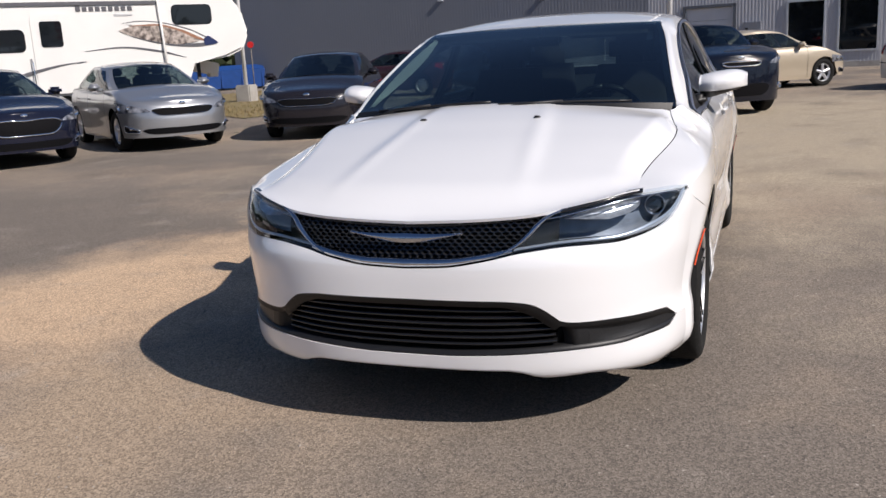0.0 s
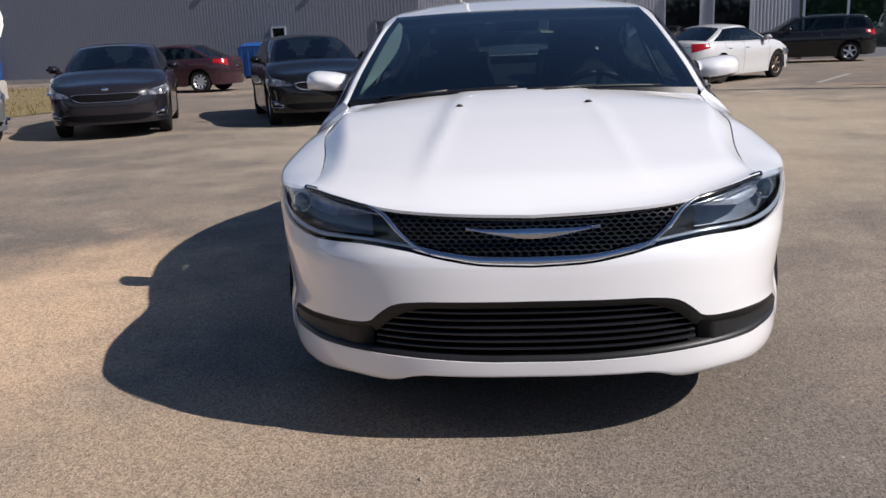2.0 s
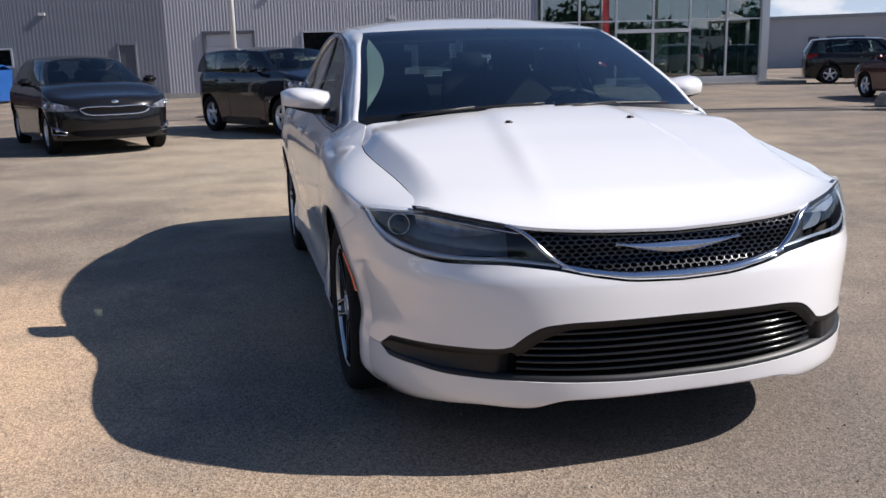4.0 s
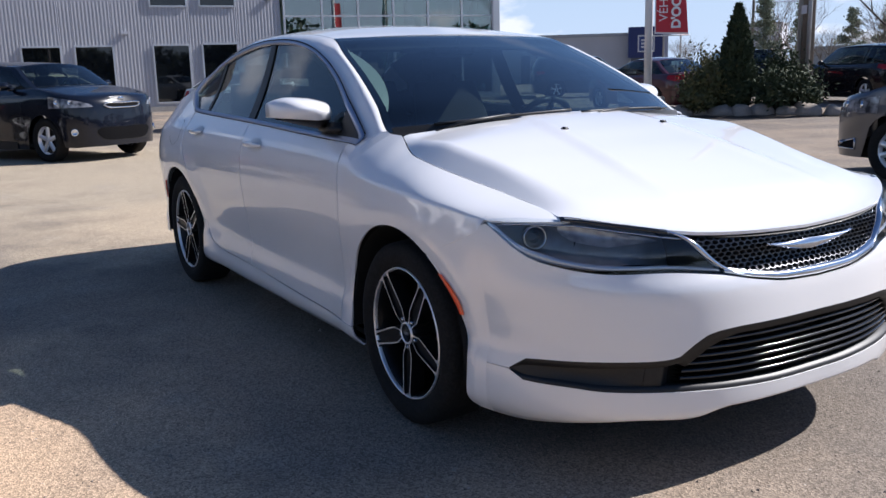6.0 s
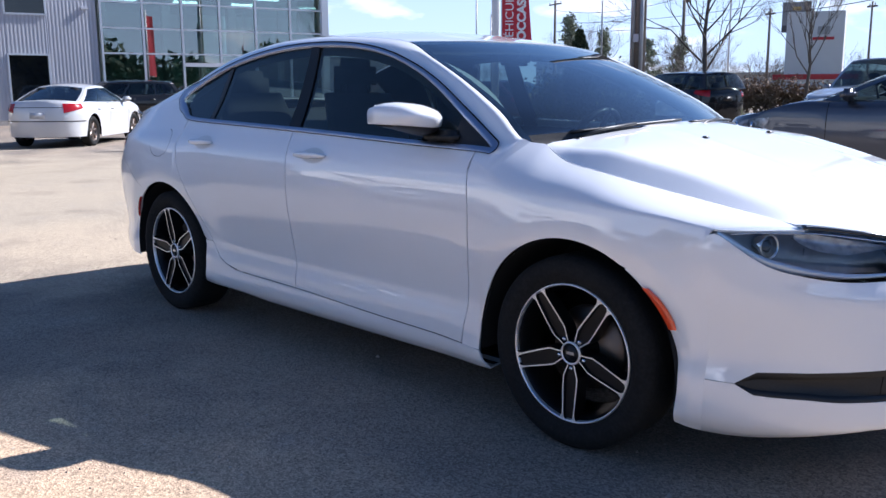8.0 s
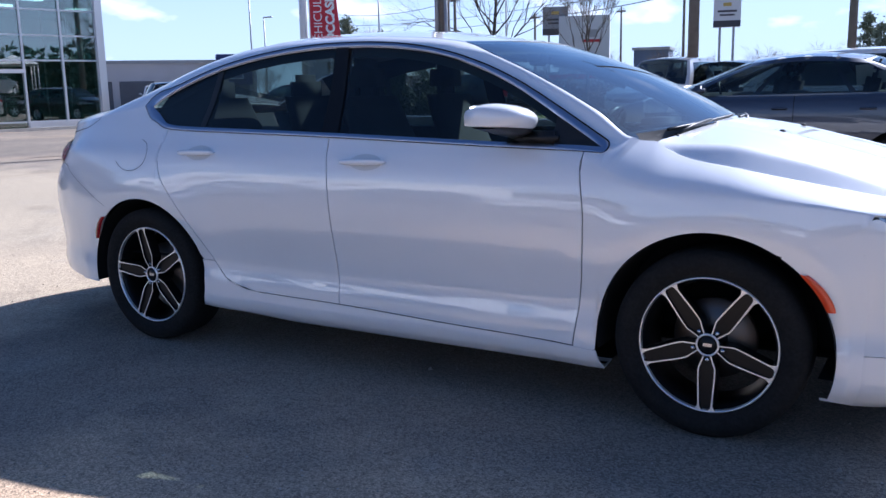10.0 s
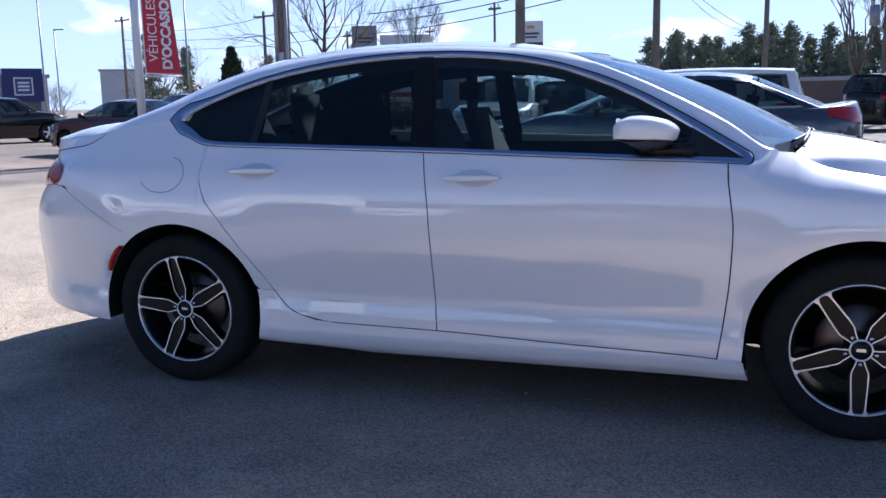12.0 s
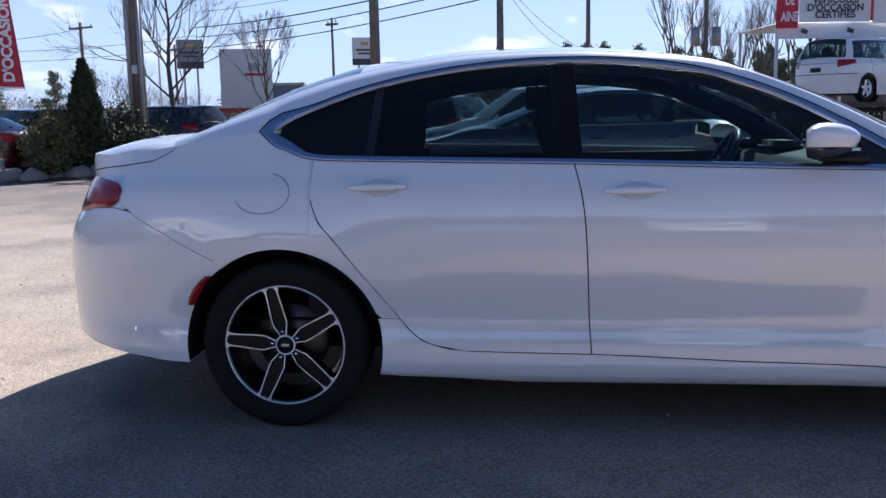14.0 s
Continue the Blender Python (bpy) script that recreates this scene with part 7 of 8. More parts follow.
for dz, r in ((0, .035), (-.45, .03), (-.95, .028), (.7, .016)):
    cable((-1.78, 32.2, 6.9 + dz), (-26, 62, 8.2 + dz * 1.6), .35, r)
    cable((-1.78, 32.2, 6.9 + dz), (34, 34, 6.6 + dz * .5), .25, r * .9)
cable((-26, 62, 7.6), (-52, 66, 7.4), .5)
cable((-26, 62, 6.8), (-52, 66, 6.6), .5)
cable((-31.4, 54.9, 7.6), (-52, 66, 8.6), .6)
cable((-1.78, 32.2, 6.5), (3.4, 61, 6.0), 1.2, .012)
cable((-1.78, 32.2, 6.6), (5, 50, 4.5), 1.0, .012)
for k in range(3):
    bm = bmesh.new()
    lathe(bm, [(-.3, .001), (-.28, .09), (.28, .09), (.3, .001)], 10)
    dirn = Vector((36, 1.8, -.3)).normalized() if k else Vector((-24, 30, 1.3)).normalized()
    p = Vector((-1.78, 32.2, 6.0)) + dirn * (1.1 if k == 0 else .5 + k * 1.0)
    bmesh.ops.transform(bm, matrix=Matrix.Translation(p) @ dirn.to_track_quat("Y", "Z").to_matrix().to_4x4(), verts=bm.verts)
    tagged(part("cable_splice", bm, CABLE), "black splice case hung on a cable", "cable box", "cable boxes")

# roadside signs
SIGN_WHITE = mat("sign_white", (.62, .63, .64), .5, vary=.1, scale=2)
SIGN_DARK = mat("sign_dark", (.05, .05, .06), .5)
for at, yaw, w, h, ztop, label in (((-12.3, 58.2), 12, 1.75, 1.9, 6.75, "tall white roadside sign on two posts"), ((-28.2, 66.2), 22, 2.1, 2.3, 7.7, "tall grey roadside sign on two posts")):
    t = thing("roadside_sign", pose(at[0], at[1], 0, 0, 0, yaw), label, "sign", "roadside signs")
    bm = bmesh.new()
    box(bm, (0, 0, ztop - h / 2), (w, .35, h), bevel=.03)
    part("panel", bm, SIGN_WHITE if w < 2 else mat("sign_grey", (.22, .23, .25), .5), t, smooth=False)
    for k, (zf, hf, wf, mt) in enumerate(((.78, .12, .3, mat("sign_gold", (.45, .32, .08), .4)), (.55, .07, .7, SIGN_DARK), (.42, .06, .55, SIGN_DARK), (.12, .22, 1.0, SIGN_DARK))):
        bm = bmesh.new()
        box(bm, (0, -.19, ztop - h + h * zf), (w * wf, .03, h * hf))
        part("panel_bar", bm, mt, t, smooth=False)
    for sx in (-.25, .25):
        bm = bmesh.new()
        box(bm, (w * sx, 0, (ztop - h) / 2), (.16, .16, ztop - h + .1))
        part("post", bm, GREY_STEEL, t, smooth=False)
tower = thing("sign_wall", pose(-13.5, 35.6, 0, 0, 0, 18), "white wall block with a red band below", "building")
bm = bmesh.new()
box(bm, (0, 0, 2.2), (2.3, 1.0, 4.3), bevel=.02)
part("block", bm, SIGN_WHITE, tower, smooth=False)
bm = bmesh.new()
box(bm, (.1, -.53, 1.62), (3.4, .06, .22))
part("band", bm, mat("band_red", (.45, .03, .04), .4), tower, smooth=False)
bm = bmesh.new()
box(bm, (.35, -.52, 3.55), (.5, .03, .34), bevel=.01)
part("emblem", bm, GREY_STEEL, tower, smooth=False)
bm = bmesh.new()
box(bm, (.35, -.52, 3.22), (.85, .03, .12))
part("name_bar", bm, mat("name_red", (.45, .03, .04), .4), tower, smooth=False)

# far buildings
def low_building(at, yaw, w, d_, h, color, label, doors=()):
    t = thing("low_building", pose(at[0], at[1], 0, 0, 0, yaw), label, "building", "far buildings")
    m = mat("far_wall", color, .7, vary=.25, scale=.4)
    bm = bmesh.new()
    box(bm, (0, d_ / 2, h / 2), (w, d_, h))
    part("wall", bm, m, t, smooth=False)
    bm = bmesh.new()
    box(bm, (0, d_ / 2, h + .1), (w + .3, d_ + .3, .25))
    part("roof", bm, GREY_STEEL, t, smooth=False)
    for x, ww, hh in doors:
        bm = bmesh.new()
        box(bm, (x, -.02, hh / 2), (ww, .10, hh))
        part("door", bm, DOOR_GREY, t, smooth=False)
    return t


gm = low_building((-55.6, 37.3), 50, 30.3, 12, 3.5, (.50, .50, .52), "long pale grey flat-roofed building far off", ((6.3, 2.5, 2.2), (4.2, .7, 2.2), (-6, 3, 2.4)))
bm = bmesh.new()
box(bm, (13.4, -.6, 2.95), (2.6, 1.0, 2.3), bevel=.03)
part("fascia", bm, mat("deep_blue_panel", (.012, .025, .12), .4), gm, "deep blue fascia panel", smooth=False)
bm = bmesh.new()
box(bm, (13.4, -.3, .9), (2.2, .9, 1.8))
part("entrance", bm, DOOR_GREY, gm, smooth=False)
for k, (w_, mt) in enumerate(((1.25, SIGN_WHITE), (1.05, mat("emblem_blue", (.03, .06, .2), .4)))):
    bm = bmesh.new()
    box(bm, (13.4, -1.13 - .04 * k, 2.85), (w_, .06, w_))
    part("emblem", bm, mt, gm, "pale square emblem shape", smooth=False)
for k in range(3):
    bm = bmesh.new()
    box(bm, (13.4, -1.21, 2.6 + .25 * k), (.75, .04, .14))
    part("emblem_bar", bm, SIGN_WHITE, gm, smooth=False)
low_building((-40, 92), 15, 46, 14, 2.6, (.40, .39, .38), "long pale flat-roofed building far off")
low_building((-5, 84), 4, 40, 12, 2.5, (.34, .32, .30), "low grey-brown building far off")
low_building((-24.0, 79), 10, 3.2, 4, 4.4, (.12, .16, .24), "grey-blue shop front far off")
low_building((-66, 84), 30, 5, 6, 5.5, (.52, .52, .54), "pale block of flats far off")
low_building((14, 56), -6, 20, 10, 2.2, (.16, .12, .10), "brown shed roof far off")

# display ramp, canopy and banners
ramp = thing("display_ramp", pose(8.95, 22.2, .06, 0, 0, 38), "black steel display ramp under a raised vehicle", "ramp")
bm = bmesh.new()
for sy in (-.75, .75):
    box(bm, (0, sy, 1.24), (5.2, .45, .12), bevel=.01)
for sx in (-2.2, 0, 2.2):
    for sy in (-.8, .8):
        box(bm, (sx, sy, .6), (.12, .12, 1.2))
    box(bm, (sx, 0, 1.1), (.12, 1.7, .12))
    box(bm, (sx, 0, .25), (.12, 1.7, .10))
    box(bm, (sx, 0, .0), (.3, 1.9, .12))
part("frame", bm, BLACK_TRIM, ramp, smooth=False)
for k in range(4):
    bm = bmesh.new()
    box(bm, (-2.64, -.6 + .4 * k, 1.24), (.03, .25, .07))
    part("marker_plate", bm, PALE_DOOR, ramp, smooth=False)
canopy = thing("canopy", pose(9.43, 23.3, 0, 0, 0, 8) @ Matrix.Scale(.87, 4), "white tent canopy with printed banners on thin posts", "tent")
CANVAS = mat("white_canvas", (.74, .74, .73), .7, vary=.1, scale=2, fine=.05)
for sx in (-3.7, 0.0, 3.4):
    for sy in (-1.0, 2.2):
        bm = bmesh.new()
        tube(bm, [(sx, sy, 0), (sx, sy, 4.1)], .055, 10)
        part("post", bm, WHITE_METAL, canopy)
bm = bmesh.new()
grid(bm, lambda u, v: Vector((lerp(-3.8, 3.6, u), lerp(-1.15, 2.4, v), 4.10 + .9 * (1 - max(abs(2 * u - 1), abs(2 * v - 1))))), steps(0, 1, 8), steps(0, 1, 8))
part("roof", bm, CANVAS, canopy, smooth=False)
bm = bmesh.new()
grid(bm, lambda u, v: Vector((lerp(-3.8, 3.6, u), -1.16 + .03 * math.sin(14 * u), lerp(3.62, 4.12, v))), steps(0, 1, 40), [0, 1])
thick(part("valance", bm, CANVAS, canopy), .006)
for k in range(4):
    bm = bmesh.new()
    box(bm, (-2.9 + 1.5 * k, -1.20, 3.85), (.22, .02, .14), Matrix.Rotation(radians(20), 4, "Y"), bevel=.005)
    part("printed_mark", bm, SIGN_DARK, canopy, smooth=False)
for x0, x1, z0, z1, mtl, lines in ((-3.85, -3.13, 3.94, 5.3, CLOTH_RED, (("DE", 4.80, .42), ("AINE", 4.29, .42))),
                                   (-3.12, -.78, 4.12, 5.3, CANVAS, (("VÉHICULES", 4.80, .30), ("D'OCCASION", 4.56, .30), ("CERTIFIÉS", 4.34, .30))), (-.72, 2.6, 4.05, 5.3, CANVAS, ())):
    bm = bmesh.new()
    grid(bm, lambda u, v: Vector((lerp(x0, x1, u), -1.24 + .02 * math.sin(9 * u), lerp(z0, z1, v))), steps(0, 1, 12), [0, 1])
    b_ = thick(part("banner", bm, mtl, canopy), .006)
    for s, z, size in lines:
        narrow = Matrix.Diagonal((.58, 1, 1, 1)) if mtl is CLOTH_RED else Matrix()
        text_mesh(s, size, LETTER if mtl is CLOTH_RED else SIGN_DARK, b_, Matrix.Translation(((x0 + x1) / 2 + (.06 if mtl is CLOTH_RED else 0), -1.27, z)) @ Matrix.Rotation(radians(90), 4, "X") @ narrow, bold=.008)
for x in (-.75, ):
    bm = bmesh.new()
    box(bm, (x, -1.26, 4.7), (.07, .04, 1.1))
    part("banner_edge", bm, CLOTH_RED, canopy, smooth=False)


# ---- plants and stones ----
LEAF_DARK = mat("cedar_leaf", (.030, .048, .022), .8, vary=.6, scale=6, second=(.055, .065, .028))
LEAF_OLIVE = mat("shrub_leaf", (.085, .095, .035), .8, vary=.7, scale=5, second=(.16, .13, .055))
PINE = mat("pine_needles", (.19, .22, .145), .9, vary=.7, scale=.8, second=(.24, .245, .18))
BARK = mat("bark", (.11, .095, .08), .9, vary=.5, scale=8, fine=.3, bump=.4)
TWIG = mat("twig", (.15, .125, .105), .9, vary=.4, scale=4)
DRY = mat("dry_bush", (.20, .13, .085), .9, vary=.5, scale=5)
rng = random.Random(7)


def leaves(bm, n, where, size, up=.3):
    """Many small folded leaves, each turned its own way."""
    for _ in range(n):
        p = Vector(where())
        d = Vector((rng.gauss(0, 1), rng.gauss(0, 1), rng.gauss(up, .7))).normalized()
        s = d.orthogonal().normalized()
        s = (Matrix.Rotation(rng.uniform(0, 6.28), 3, d) @ s)
        L_, w = size * rng.uniform(.6, 1.4), size * rng.uniform(.18, .38)
        a, b, c, e = p, p + d * L_ * .5 + s * w, p + d * L_, p + d * L_ * .5 - s * w
        v = [bm.verts.new(q) for q in (a, b, c, e)]
        bm.faces.new([v[0], v[1], v[2]])
        bm.faces.new([v[0], v[2], v[3]])


def cedar():
    t = thing("cedar", pose(-10.25, 14.55, 0), "slender dark green column cedar in a planting bed", "tree")
    bm = bmesh.new()
    tube(bm, [(0, 0, 0), (0, 0, 2.3)], .06, 8, .015)
    part("trunk", bm, BARK, t)
    bm = bmesh.new()

    def w():
        z = rng.random() ** .8 * 2.45 + .06
        r = (.40 * (1 - (max(0, z - .75) / 1.78) ** 1.7) if z > .75 else lerp(.30, .40, z / .75)) * (1 + .18 * math.sin(7 * z + 3) * math.sin(5 * z))
        a = rng.uniform(0, 6.283)
        q = rng.uniform(.45, 1.0) ** .5
        return (r * q * math.cos(a), r * q * math.sin(a), z)
    leaves(bm, 12000, w, .105, 1.6)
    part("crown", bm, LEAF_DARK, t, weld=False, smooth=False)


def shrub(at, r, h, n, material, label, size=.10):
    t = thing("shrub", pose(at[0], at[1], 0), label, "shrub", "shrubs")
    bm = bmesh.new()
    tips = []
    for _ in range(14):
        a, q = rng.uniform(0, 6.283), rng.uniform(.2, .95)
        tip = Vector((r * q * math.cos(a), r * q * math.sin(a), h * rng.uniform(.6, 1.05) * (1.1 - .45 * q)))
        mid = tip * .5 + Vector((rng.gauss(0, .05), rng.gauss(0, .05), .08))
        tube(bm, [(0, 0, 0), mid, tip], .014, 4, .004)
        tips.append((mid, tip))
    part("stem", bm, TWIG, t)
    bm = bmesh.new()

    def w():
        m_, tip = rng.choice(tips)
        p = lerp(m_, tip, rng.uniform(-.4, 1.1))
        s = r * .26
        return (p.x + rng.gauss(0, s), p.y + rng.gauss(0, s), max(.03, p.z + rng.gauss(0, h * .10)))
    leaves(bm, n, w, size, .4)
    part("crown", bm, material, t, weld=False, smooth=False)


cedar()
for at, r, h, n, m_, lab in (((-10.85, 14.35), .72, 1.45, 5200, LEAF_OLIVE, "loose olive green shrub in a planting bed"), ((-11.30, 15.0), .65, 1.40, 4000, LEAF_OLIVE, "loose olive green shrub in a planting bed"),
                             ((-10.75, 13.75), .45, .75, 2200, LEAF_OLIVE, "low olive green shrub behind stones"), ((-9.55, 15.2), .70, 1.3, 5000, LEAF_DARK, "dense dark green shrub by a pole"), ((-9.35, 15.9), .5, .85, 2600, LEAF_DARK, "dense dark green shrub by a pole"),
                             ((-9.9, 15.6), .5, 1.55, 2400, LEAF_DARK, "tall loose evergreen shrub")):
    shrub(at, r, h, n, m_, lab)
for k in range(5):
    shrub((-15.2 + .92 * k + rng.uniform(-.15, .15), 30.3 + .42 * k + rng.uniform(-.3, .3)), .75, 1.45, 2600, DRY, "rust brown bare shrub in a clipped row", .13)

hedge = thing("hedge", pose(9.6, 25.6, 0, 0, 0, -8), "low dark green clipped hedge by the ramp", "hedge")
bm = bmesh.new()
leaves(bm, 9000, lambda: (rng.uniform(-3.2, 3.6), rng.gauss(0, .28), rng.uniform(.05, 1.3)), .13, .3)
part("crown", bm, LEAF_DARK, hedge, weld=False, smooth=False)
ROCK = mat("field_stone", (.33, .28, .235), .9, vary=.6, scale=5, fine=.2, fine_scale=40, bump=.5, second=(.22, .20, .18))
for k in range(11):
    t = k / 10
    p = Vector((lerp(-12.0, -8.6, t), lerp(12.95, 15.9, t) - .35 * math.sin(math.pi * t), 0))
    p += Vector((rng.uniform(-.1, .1), rng.uniform(-.1, .1), 0))
    bm = bmesh.new()
    bmesh.ops.create_icosphere(bm, subdivisions=3, radius=1)
    s = rng.uniform(.16, .30)
    off = Vector((rng.uniform(0, 50), rng.uniform(0, 50), 0))
    for v in bm.verts:
        v.co = v.co * (1 + .28 * noise.noise(v.co * 1.3 + off) + .08 * noise.noise(v.co * 4 + off))
        v.co = Vector((v.co.x * s * 1.3, v.co.y * s, max(-.2, v.co.z) * s * .95 + .03))
    ob = tagged(part("stone", bm, ROCK), "rounded brown field stone edging a planting bed", "stone", "edging stones")
    ob.matrix_world = pose(p.x, p.y, .02, 0, 0, rng.uniform(0, 180))
MULCH = mat("mulch", (.075, .055, .04), .95, vary=.6, scale=6, fine=.4, fine_scale=50, bump=.6)
bm = bmesh.new()


def bed(u, v):
    a = 2 * math.pi * u
    c, d_ = Vector((-10.5, 14.9, 0)), Vector((.78, .62, 0))
    e = Vector((-.62, .78, 0))
    return c + d_ * (2.5 * v * math.cos(a)) + e * (1.35 * v * math.sin(a)) + Vector((0, 0, .10 * (1 - v * v) + .004))


grid(bm, bed, [i / 32 for i in range(32)], [0.01, .4, .8, 1], closed=True)
tagged(part("planting_bed", bm, MULCH), "dark earth planting bed", "bed", kind="structure")


def bare_tree(at, h, spread, label, seed, depth=5, material=BARK, first=.28, n0=5, leader=False):
    r = random.Random(seed)
    t = thing("bare_tree", pose(at[0], at[1], 0, 0, 0, r.uniform(0, 360)), label, "tree", "bare trees")
    tr, cr = bmesh.new(), bmesh.new()
    base_r = h * .0125
    if leader:
        tube(tr, [(0, 0, 0), (.008 * h, 0, h * .2), (-.006 * h, .006 * h, h * .42), (.012 * h, 0, h * .62), (.0, .01 * h, h * .84)], base_r * 1.3, 10, base_r * .22)
    else:
        tube(tr, [(0, 0, 0), (.01 * h, 0, h * first * .5), (0, 0, h * first)], base_r * 1.25, 10, base_r)

    def grow(p, d, L_, rad, k):
        q = p + d * L_ * .5 + Vector((r.gauss(0, .06), r.gauss(0, .06), r.gauss(.02, .04))) * L_
        e = p + d * L_ + Vector((0, 0, .04 * L_))
        tube(cr, [p, q, e], rad, 5 if k > 2 else 3, rad * .55)
        if k == 0:
            return
        for i in range(3):
            a = r.uniform(0, 6.283)
            side = d.orthogonal().normalized()
            side = Matrix.Rotation(a, 3, d) @ side
            nd = (d + side * r.uniform(.35, .95) * spread + Vector((0, 0, .12))).normalized()
            grow(lerp(q, e, r.uniform(.2, 1.0)), nd, L_ * r.uniform(.58, .82), max(.004, rad * r.uniform(.42, .58)), k - 1)
    for i in range(3 * n0 if leader else 0):
        f = i / (3 * n0 - 1)
        a = 2.4 * i + r.uniform(-.4, .4)
        d = Vector((math.cos(a) * spread, math.sin(a) * spread, lerp(.75, 1.1, f))).normalized()
        grow(Vector((0, 0, h * lerp(first, .80, f))), d, h * lerp(.27, .12, f) * r.uniform(.8, 1.1), base_r * lerp(.50, .22, f), depth)
    for i in range(0 if leader else n0):
        a = 2 * math.pi * i / n0 + r.uniform(-.4, .4)
        d = Vector((math.cos(a) * spread * .75, math.sin(a) * spread * .75, 1)).normalized()
        grow(Vector((0, 0, h * first * r.uniform(.85, 1.0))), d, h * .30 * r.uniform(.8, 1.1), base_r * .62, depth)
    part("trunk", tr, BARK, t)
    part("crown", cr, material, t, weld=False)
    return t


bare_tree((-12.3, 24.2), 6.9, .80, "tall leafless tree with a spreading crown", 3, 4, BARK, .24, 5, True)
bare_tree((-9.9, 26.8), 4.7, .42, "leafless tree before a white wall block", 5, 4, BARK, .34, 4, True)
bare_tree((-24.5, 44), 5.5, .9, "leafless brown tree far off", 8, 4, TWIG, .15, 7)
bare_tree((-22.0, 41), 5.0, .9, "leafless brown tree far off", 9, 4, TWIG, .12, 7)
bare_tree((-38.5, 52), 7.0, .7, "leafless brown tree far off", 10, 4, TWIG, .15, 6)
bare_tree((-43, 60), 7.5, .7, "leafless brown tree far off", 11, 4, TWIG, .15, 6)
far = [bare_tree((-30, 70), 5.5, .8, "leafless brown tree in a far belt of trees", 61, 4, TWIG, .10, 7), bare_tree((-20, 72), 4.6, .9, "leafless brown tree in a far belt of trees", 62, 4, TWIG, .10, 7)]
for k in range(22):
    copy_thing(far[k % 2], pose(lerp(-62, 2, k / 21) + rng.uniform(-1.5, 1.5), 70 + rng.uniform(-5, 6), 0, 0, 0, rng.uniform(0, 360)))
for k in range(9):
    bare_tree((6.6 + 1.25 * k + rng.uniform(-.4, .4), 38.5 + rng.uniform(-1.5, 2.5)), rng.uniform(6.5, 8.8), .36, "leafless brown tree in a thicket", 20 + k, 4, TWIG, .22, 5)


def pine(at, h, label, seed, wide_=.20, n=1500, name="pine_tree", clump=True):
    r = random.Random(seed)
    t = thing(name, pose(at[0], at[1], 0, 0, 0, r.uniform(0, 360)), label, "tree", "far evergreens")
    bm = bmesh.new()
    tube(bm, [(0, 0, 0), (0, 0, h * .96)], h * .016, 6, h * .004)
    centres = []
    for i in range(26):
        z = h * lerp(.18, .97, (i / 25) ** .9)
        a = r.uniform(0, 6.283)
        rad = h * wide_ * (1 - (z / h) ** 2.2) * r.uniform(.4, 1.1) + h * .01
        tip = Vector((rad * math.cos(a), rad * math.sin(a), z + h * .02))
        tube(bm, [(0, 0, z - h * .03), tip], h * .005, 4, h * .002)
        centres.append((tip, rad))
    part("trunk", bm, BARK, t)
    bm = bmesh.new()

    def w():
        c, rad = r.choice(centres)
        q = r.uniform(.15, 1.1)
        s = h * .030
        return (c.x * q + r.gauss(0, s), c.y * q + r.gauss(0, s), c.z + r.gauss(0, s * .7))
    leaves(bm, int(n * 1.8), w, h * .036, .5)
    part("crown", bm, PINE, t, weld=False, smooth=False)
    return t


pines = [pine((-4, 96), 7.9, "dark green pine in a far row of trees", 31, .26), pine((0, 92), 7.2, "dark green pine in a far row of trees", 32, .30), pine((3, 95), 8.5, "dark green pine in a far row of trees", 33, .27)]
for k in range(52):
    src = pines[k % 3]
    copy_thing(src, pose(-7 + .72 * k + rng.uniform(-.8, .8) + (3 if k > 38 else 0), 92 + rng.uniform(0, 10), -rng.uniform(.2, 1.6), 0, 0, rng.uniform(0, 360)))
pine((-37.5, 49.5), 6.2, "dark spruce far off", 41, .16)
pine((-35.6, 51.0), 5.2, "dark spruce far off", 42, .17)
pine((-29.5, 47.5), 4.2, "round dark evergreen far off", 43, .28)
pine((-28.0, 49), 4.4, "round dark evergreen far off", 44, .28)
pine((-19.0, 50), 4.2, "small dark evergreen far off", 45, .3)

# grass
GRASS_DRY = mat("dry_grass", (.23, .17, .085), .95, vary=.7, scale=1.5, fine=.3, fine_scale=40, second=(.14, .13, .05))
GRASS = mat("spring_grass", (.10, .13, .035), .95, vary=.6, scale=1.2, fine=.3, fine_scale=40, second=(.17, .16, .06))


def lawn(pts, material, label, seed, n=2500, h=.09):
    bm = bmesh.new()
    r = random.Random(seed)
    c = sum((Vector(p) for p in pts), Vector((0, 0))) / len(pts)
    ring = [bm.verts.new((*p, .015)) for p in pts]
    mid = bm.verts.new((*c, .07))
    for i in range(len(ring)):
        bm.faces.new([ring[i], ring[(i + 1) % len(ring)], mid])
    for _ in range(n):
        i = r.randrange(len(pts))
        a, b = Vector(pts[i]), Vector(pts[(i + 1) % len(pts)])
        u, v = r.random(), math.sqrt(r.random())
        p = lerp(c, lerp(a, b, u), v)
        d = Vector((r.gauss(0, .03), r.gauss(0, .03), h * r.uniform(.5, 1.2)))
        q = Vector((*p, .02))
        s = Vector((r.gauss(0, .012), r.gauss(0, .012), 0))
        bm.faces.new([bm.verts.new(q - s), bm.verts.new(q + s), bm.verts.new(q + d)])
    tagged(part("grass", bm, material, weld=False, smooth=False), label, "grass", kind="stuff")


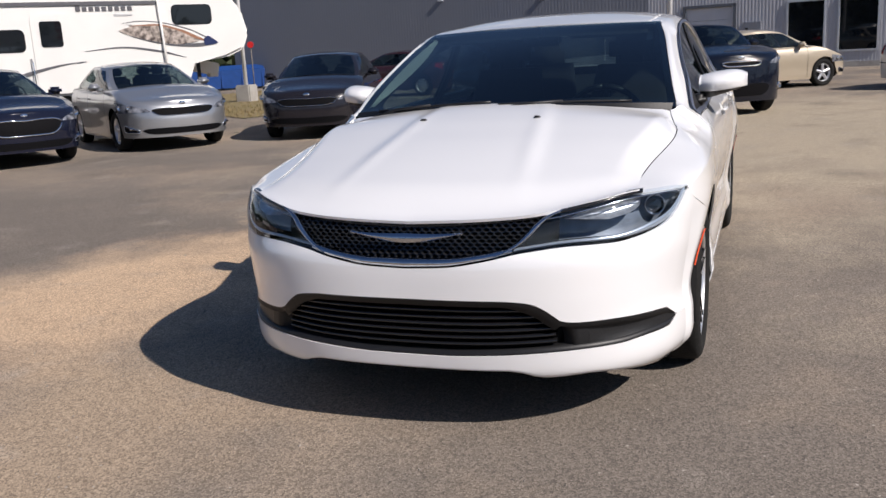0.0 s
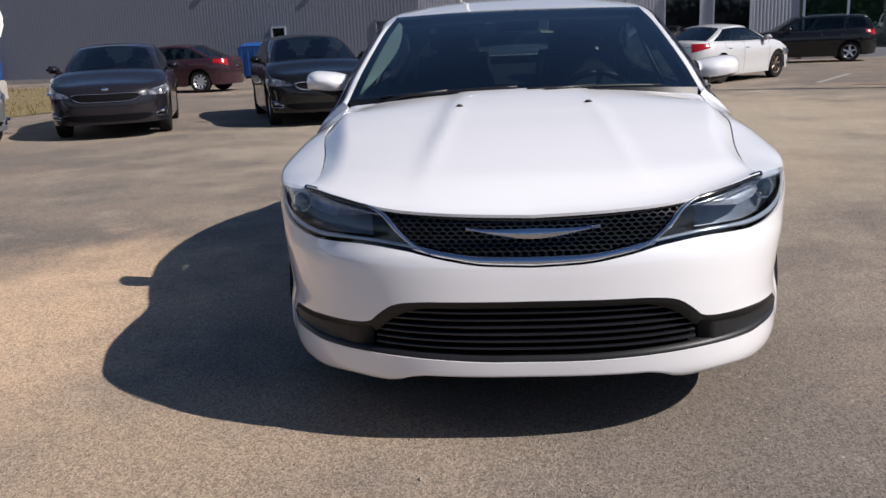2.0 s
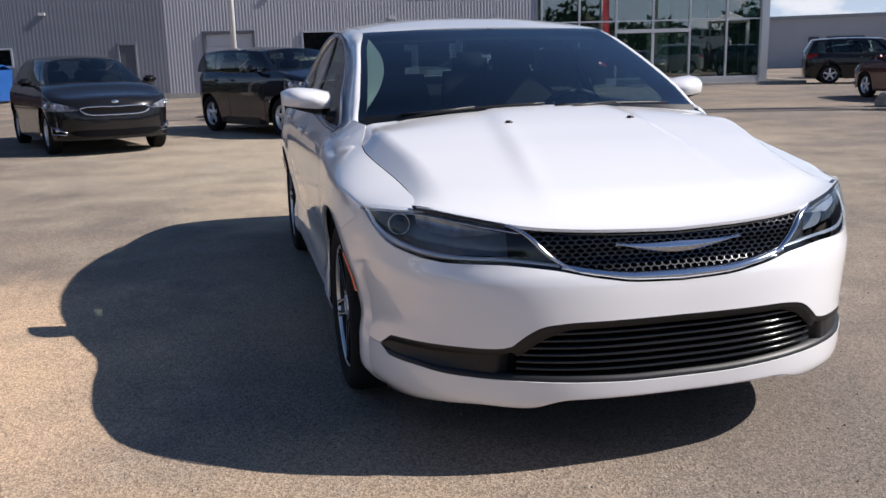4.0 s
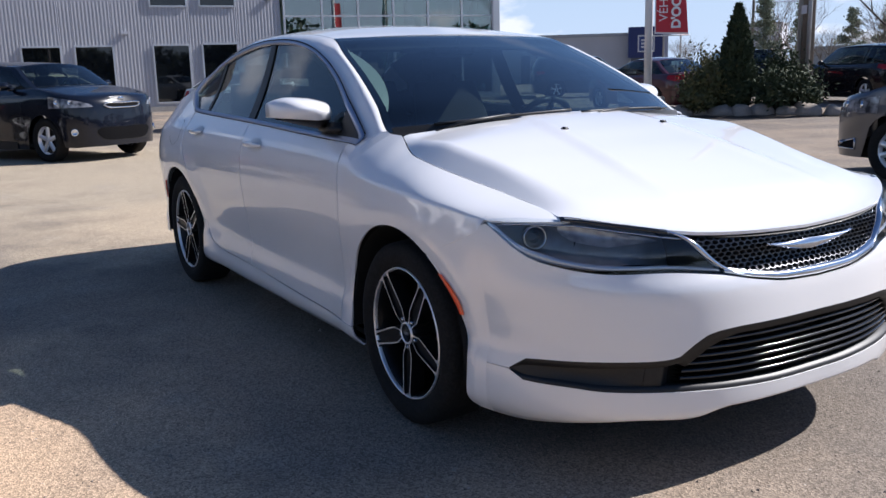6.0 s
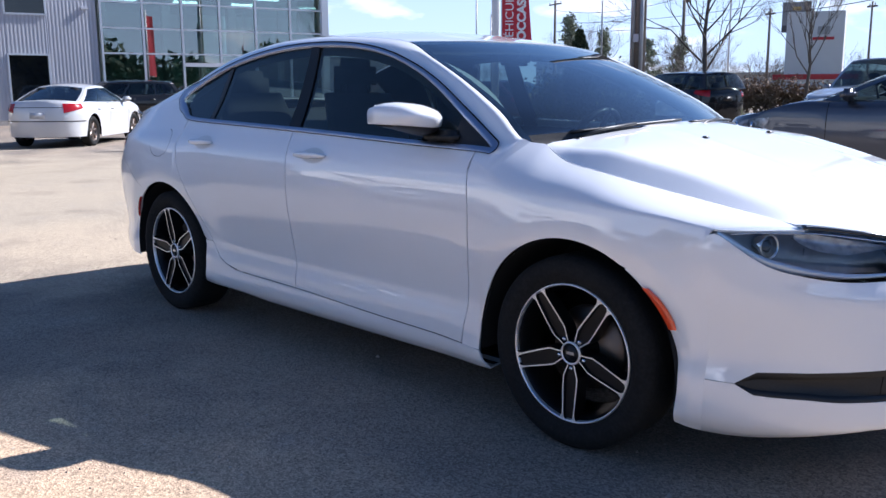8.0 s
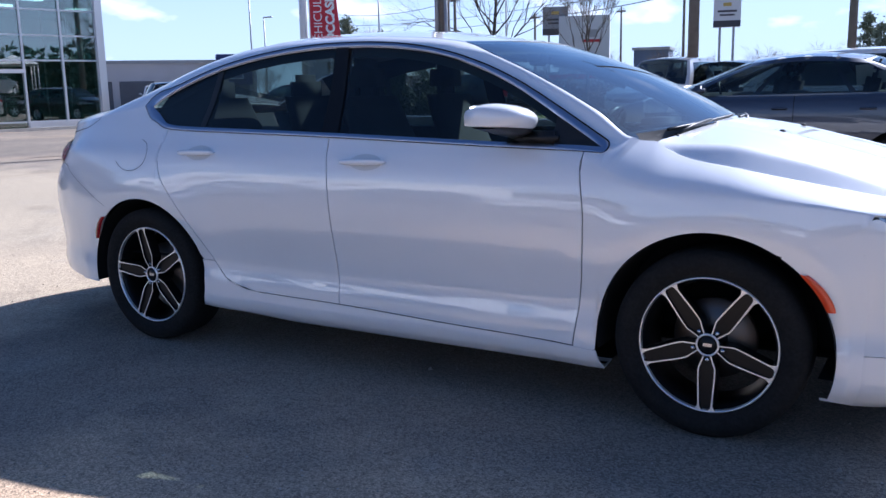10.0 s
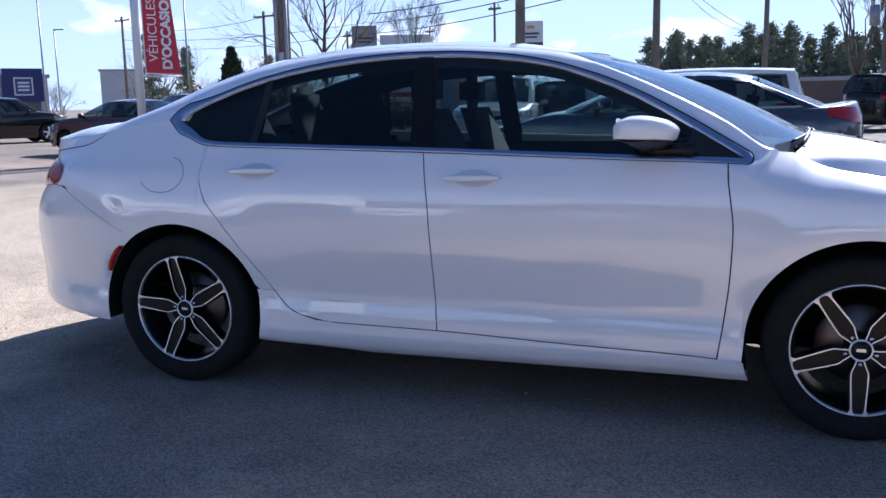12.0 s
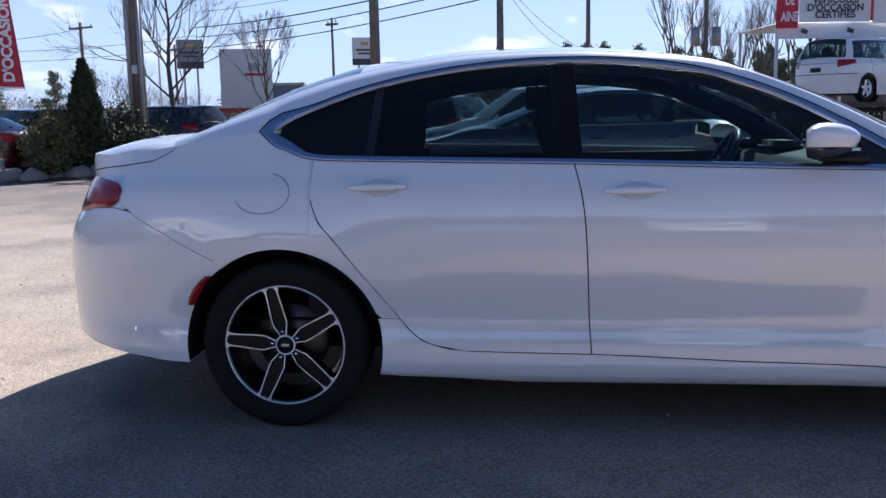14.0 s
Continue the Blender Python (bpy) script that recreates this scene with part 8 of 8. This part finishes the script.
lawn([(-13.4, -10.7), (-15.2, -10.2), (-27, -15.5), (-31, -21), (-24, -23), (-17, -15)], GRASS_DRY, "dry yellowed grass verge by the trailer", 51)
lawn([(-15, 27.8), (-3, 27.2), (-1, 33), (-18, 35)], GRASS, "green grass strip beyond the parked cars", 52)
lawn([(-60, 52), (-18, 60), (40, 60), (60, 120), (-60, 120)], GRASS_DRY, "far dry grass", 53, 200)
# painted lines on the yard
LINE = mat("faded_line", (.42, .40, .36), .9, vary=.8, scale=8, second=(.2, .18, .16))
for a, b, w in (((-18.5, 8.76), (-15.2, 6.82), .12), ((-23, -7.2), (-13.5, -1.4), .10), ((-26, -9.5), (-18, -3.2), .10)):
    a, b = Vector((*a, .004)), Vector((*b, .004))
    s = (b - a).cross(Vector((0, 0, 1))).normalized() * w / 2
    bm = bmesh.new()
    bm.faces.new([bm.verts.new(p) for p in (a - s, b - s, b + s, a + s)])
    tagged(part("ground_line", bm, LINE, smooth=False), "faded white line painted on asphalt", "line", kind="structure")
# loose grit round the sedan
PEBBLE = mat("grit", (.30, .26, .22), .9, vary=.6, scale=90, second=(.16, .14, .12))
bm = bmesh.new()
for _ in range(2600):
    x, y = rng.uniform(-4.5, 5.2), rng.uniform(-4.0, 2.6)
    s = rng.uniform(.002, .0065)
    if rng.random() < .02:
        s *= 2
    vs = [bm.verts.new((x + s * a, y + s * b, s * c)) for a, b, c in ((1, 0, .1), (-.5, .9, .1), (-.6, -.8, .1), (.1, .1, 1.1))]
    for q in ((0, 1, 3), (1, 2, 3), (2, 0, 3)):
        bm.faces.new([vs[i] for i in q])
tagged(part("grit", bm, PEBBLE, weld=False, smooth=False), "loose pale grit scattered on the asphalt", "grit", kind="stuff")

# an unseen belt of trees, added to close the yard and darken window reflections
bm = bmesh.new()
r_belt = random.Random(90)


def belt_place():
    a = r_belt.uniform(0, 1)
    h_ = 6.0 + 1.6 * math.sin(31 * a) + 1.0 * math.sin(77 * a)
    return (lerp(-70, 75, a), -46 - 8 * math.sin(2.4 * a) + r_belt.gauss(0, 1.2), r_belt.uniform(0, 1) ** .8 * h_)


grid(bm, lambda a, v: Vector((lerp(-72, 77, a), -48.5 - 8 * math.sin(2.4 * a) + 1.2 * math.sin(190 * a + 9 * v) + 2.5 * (1 - v), v * (5.0 + 1.6 * math.sin(31 * a) + 1.0 * math.sin(77 * a)))), steps(0, 1, 160), steps(0, 1, 6))
leaves(bm, 9000, belt_place, 1.25, .4)
tagged(part("tree_belt", bm, LEAF_DARK, weld=False, smooth=False), "unseen dark green belt of trees added for window reflections", "trees", kind="stuff")
# second unseen belt, added to the east for the showroom glass to reflect
bm = bmesh.new()


def east_place():
    a = r_belt.uniform(0, 1)
    return (64 + 5 * math.sin(3 * a) + r_belt.gauss(0, 1.2), lerp(-70, 80, a), r_belt.uniform(0, 1) ** .8 * (6.5 + 1.8 * math.sin(27 * a) + math.sin(83 * a)))


grid(bm, lambda a, v: Vector((66.5 + 5 * math.sin(3 * a) + 1.2 * math.sin(190 * a + 9 * v), lerp(-72, 82, a), v * (5.4 + 1.8 * math.sin(27 * a) + math.sin(83 * a)))), steps(0, 1, 160), steps(0, 1, 6))
leaves(bm, 7000, east_place, 1.25, .4)
tagged(part("tree_belt", bm, LEAF_DARK, weld=False, smooth=False), "unseen dark green belt of trees added for showroom glass reflections", "trees", kind="stuff")
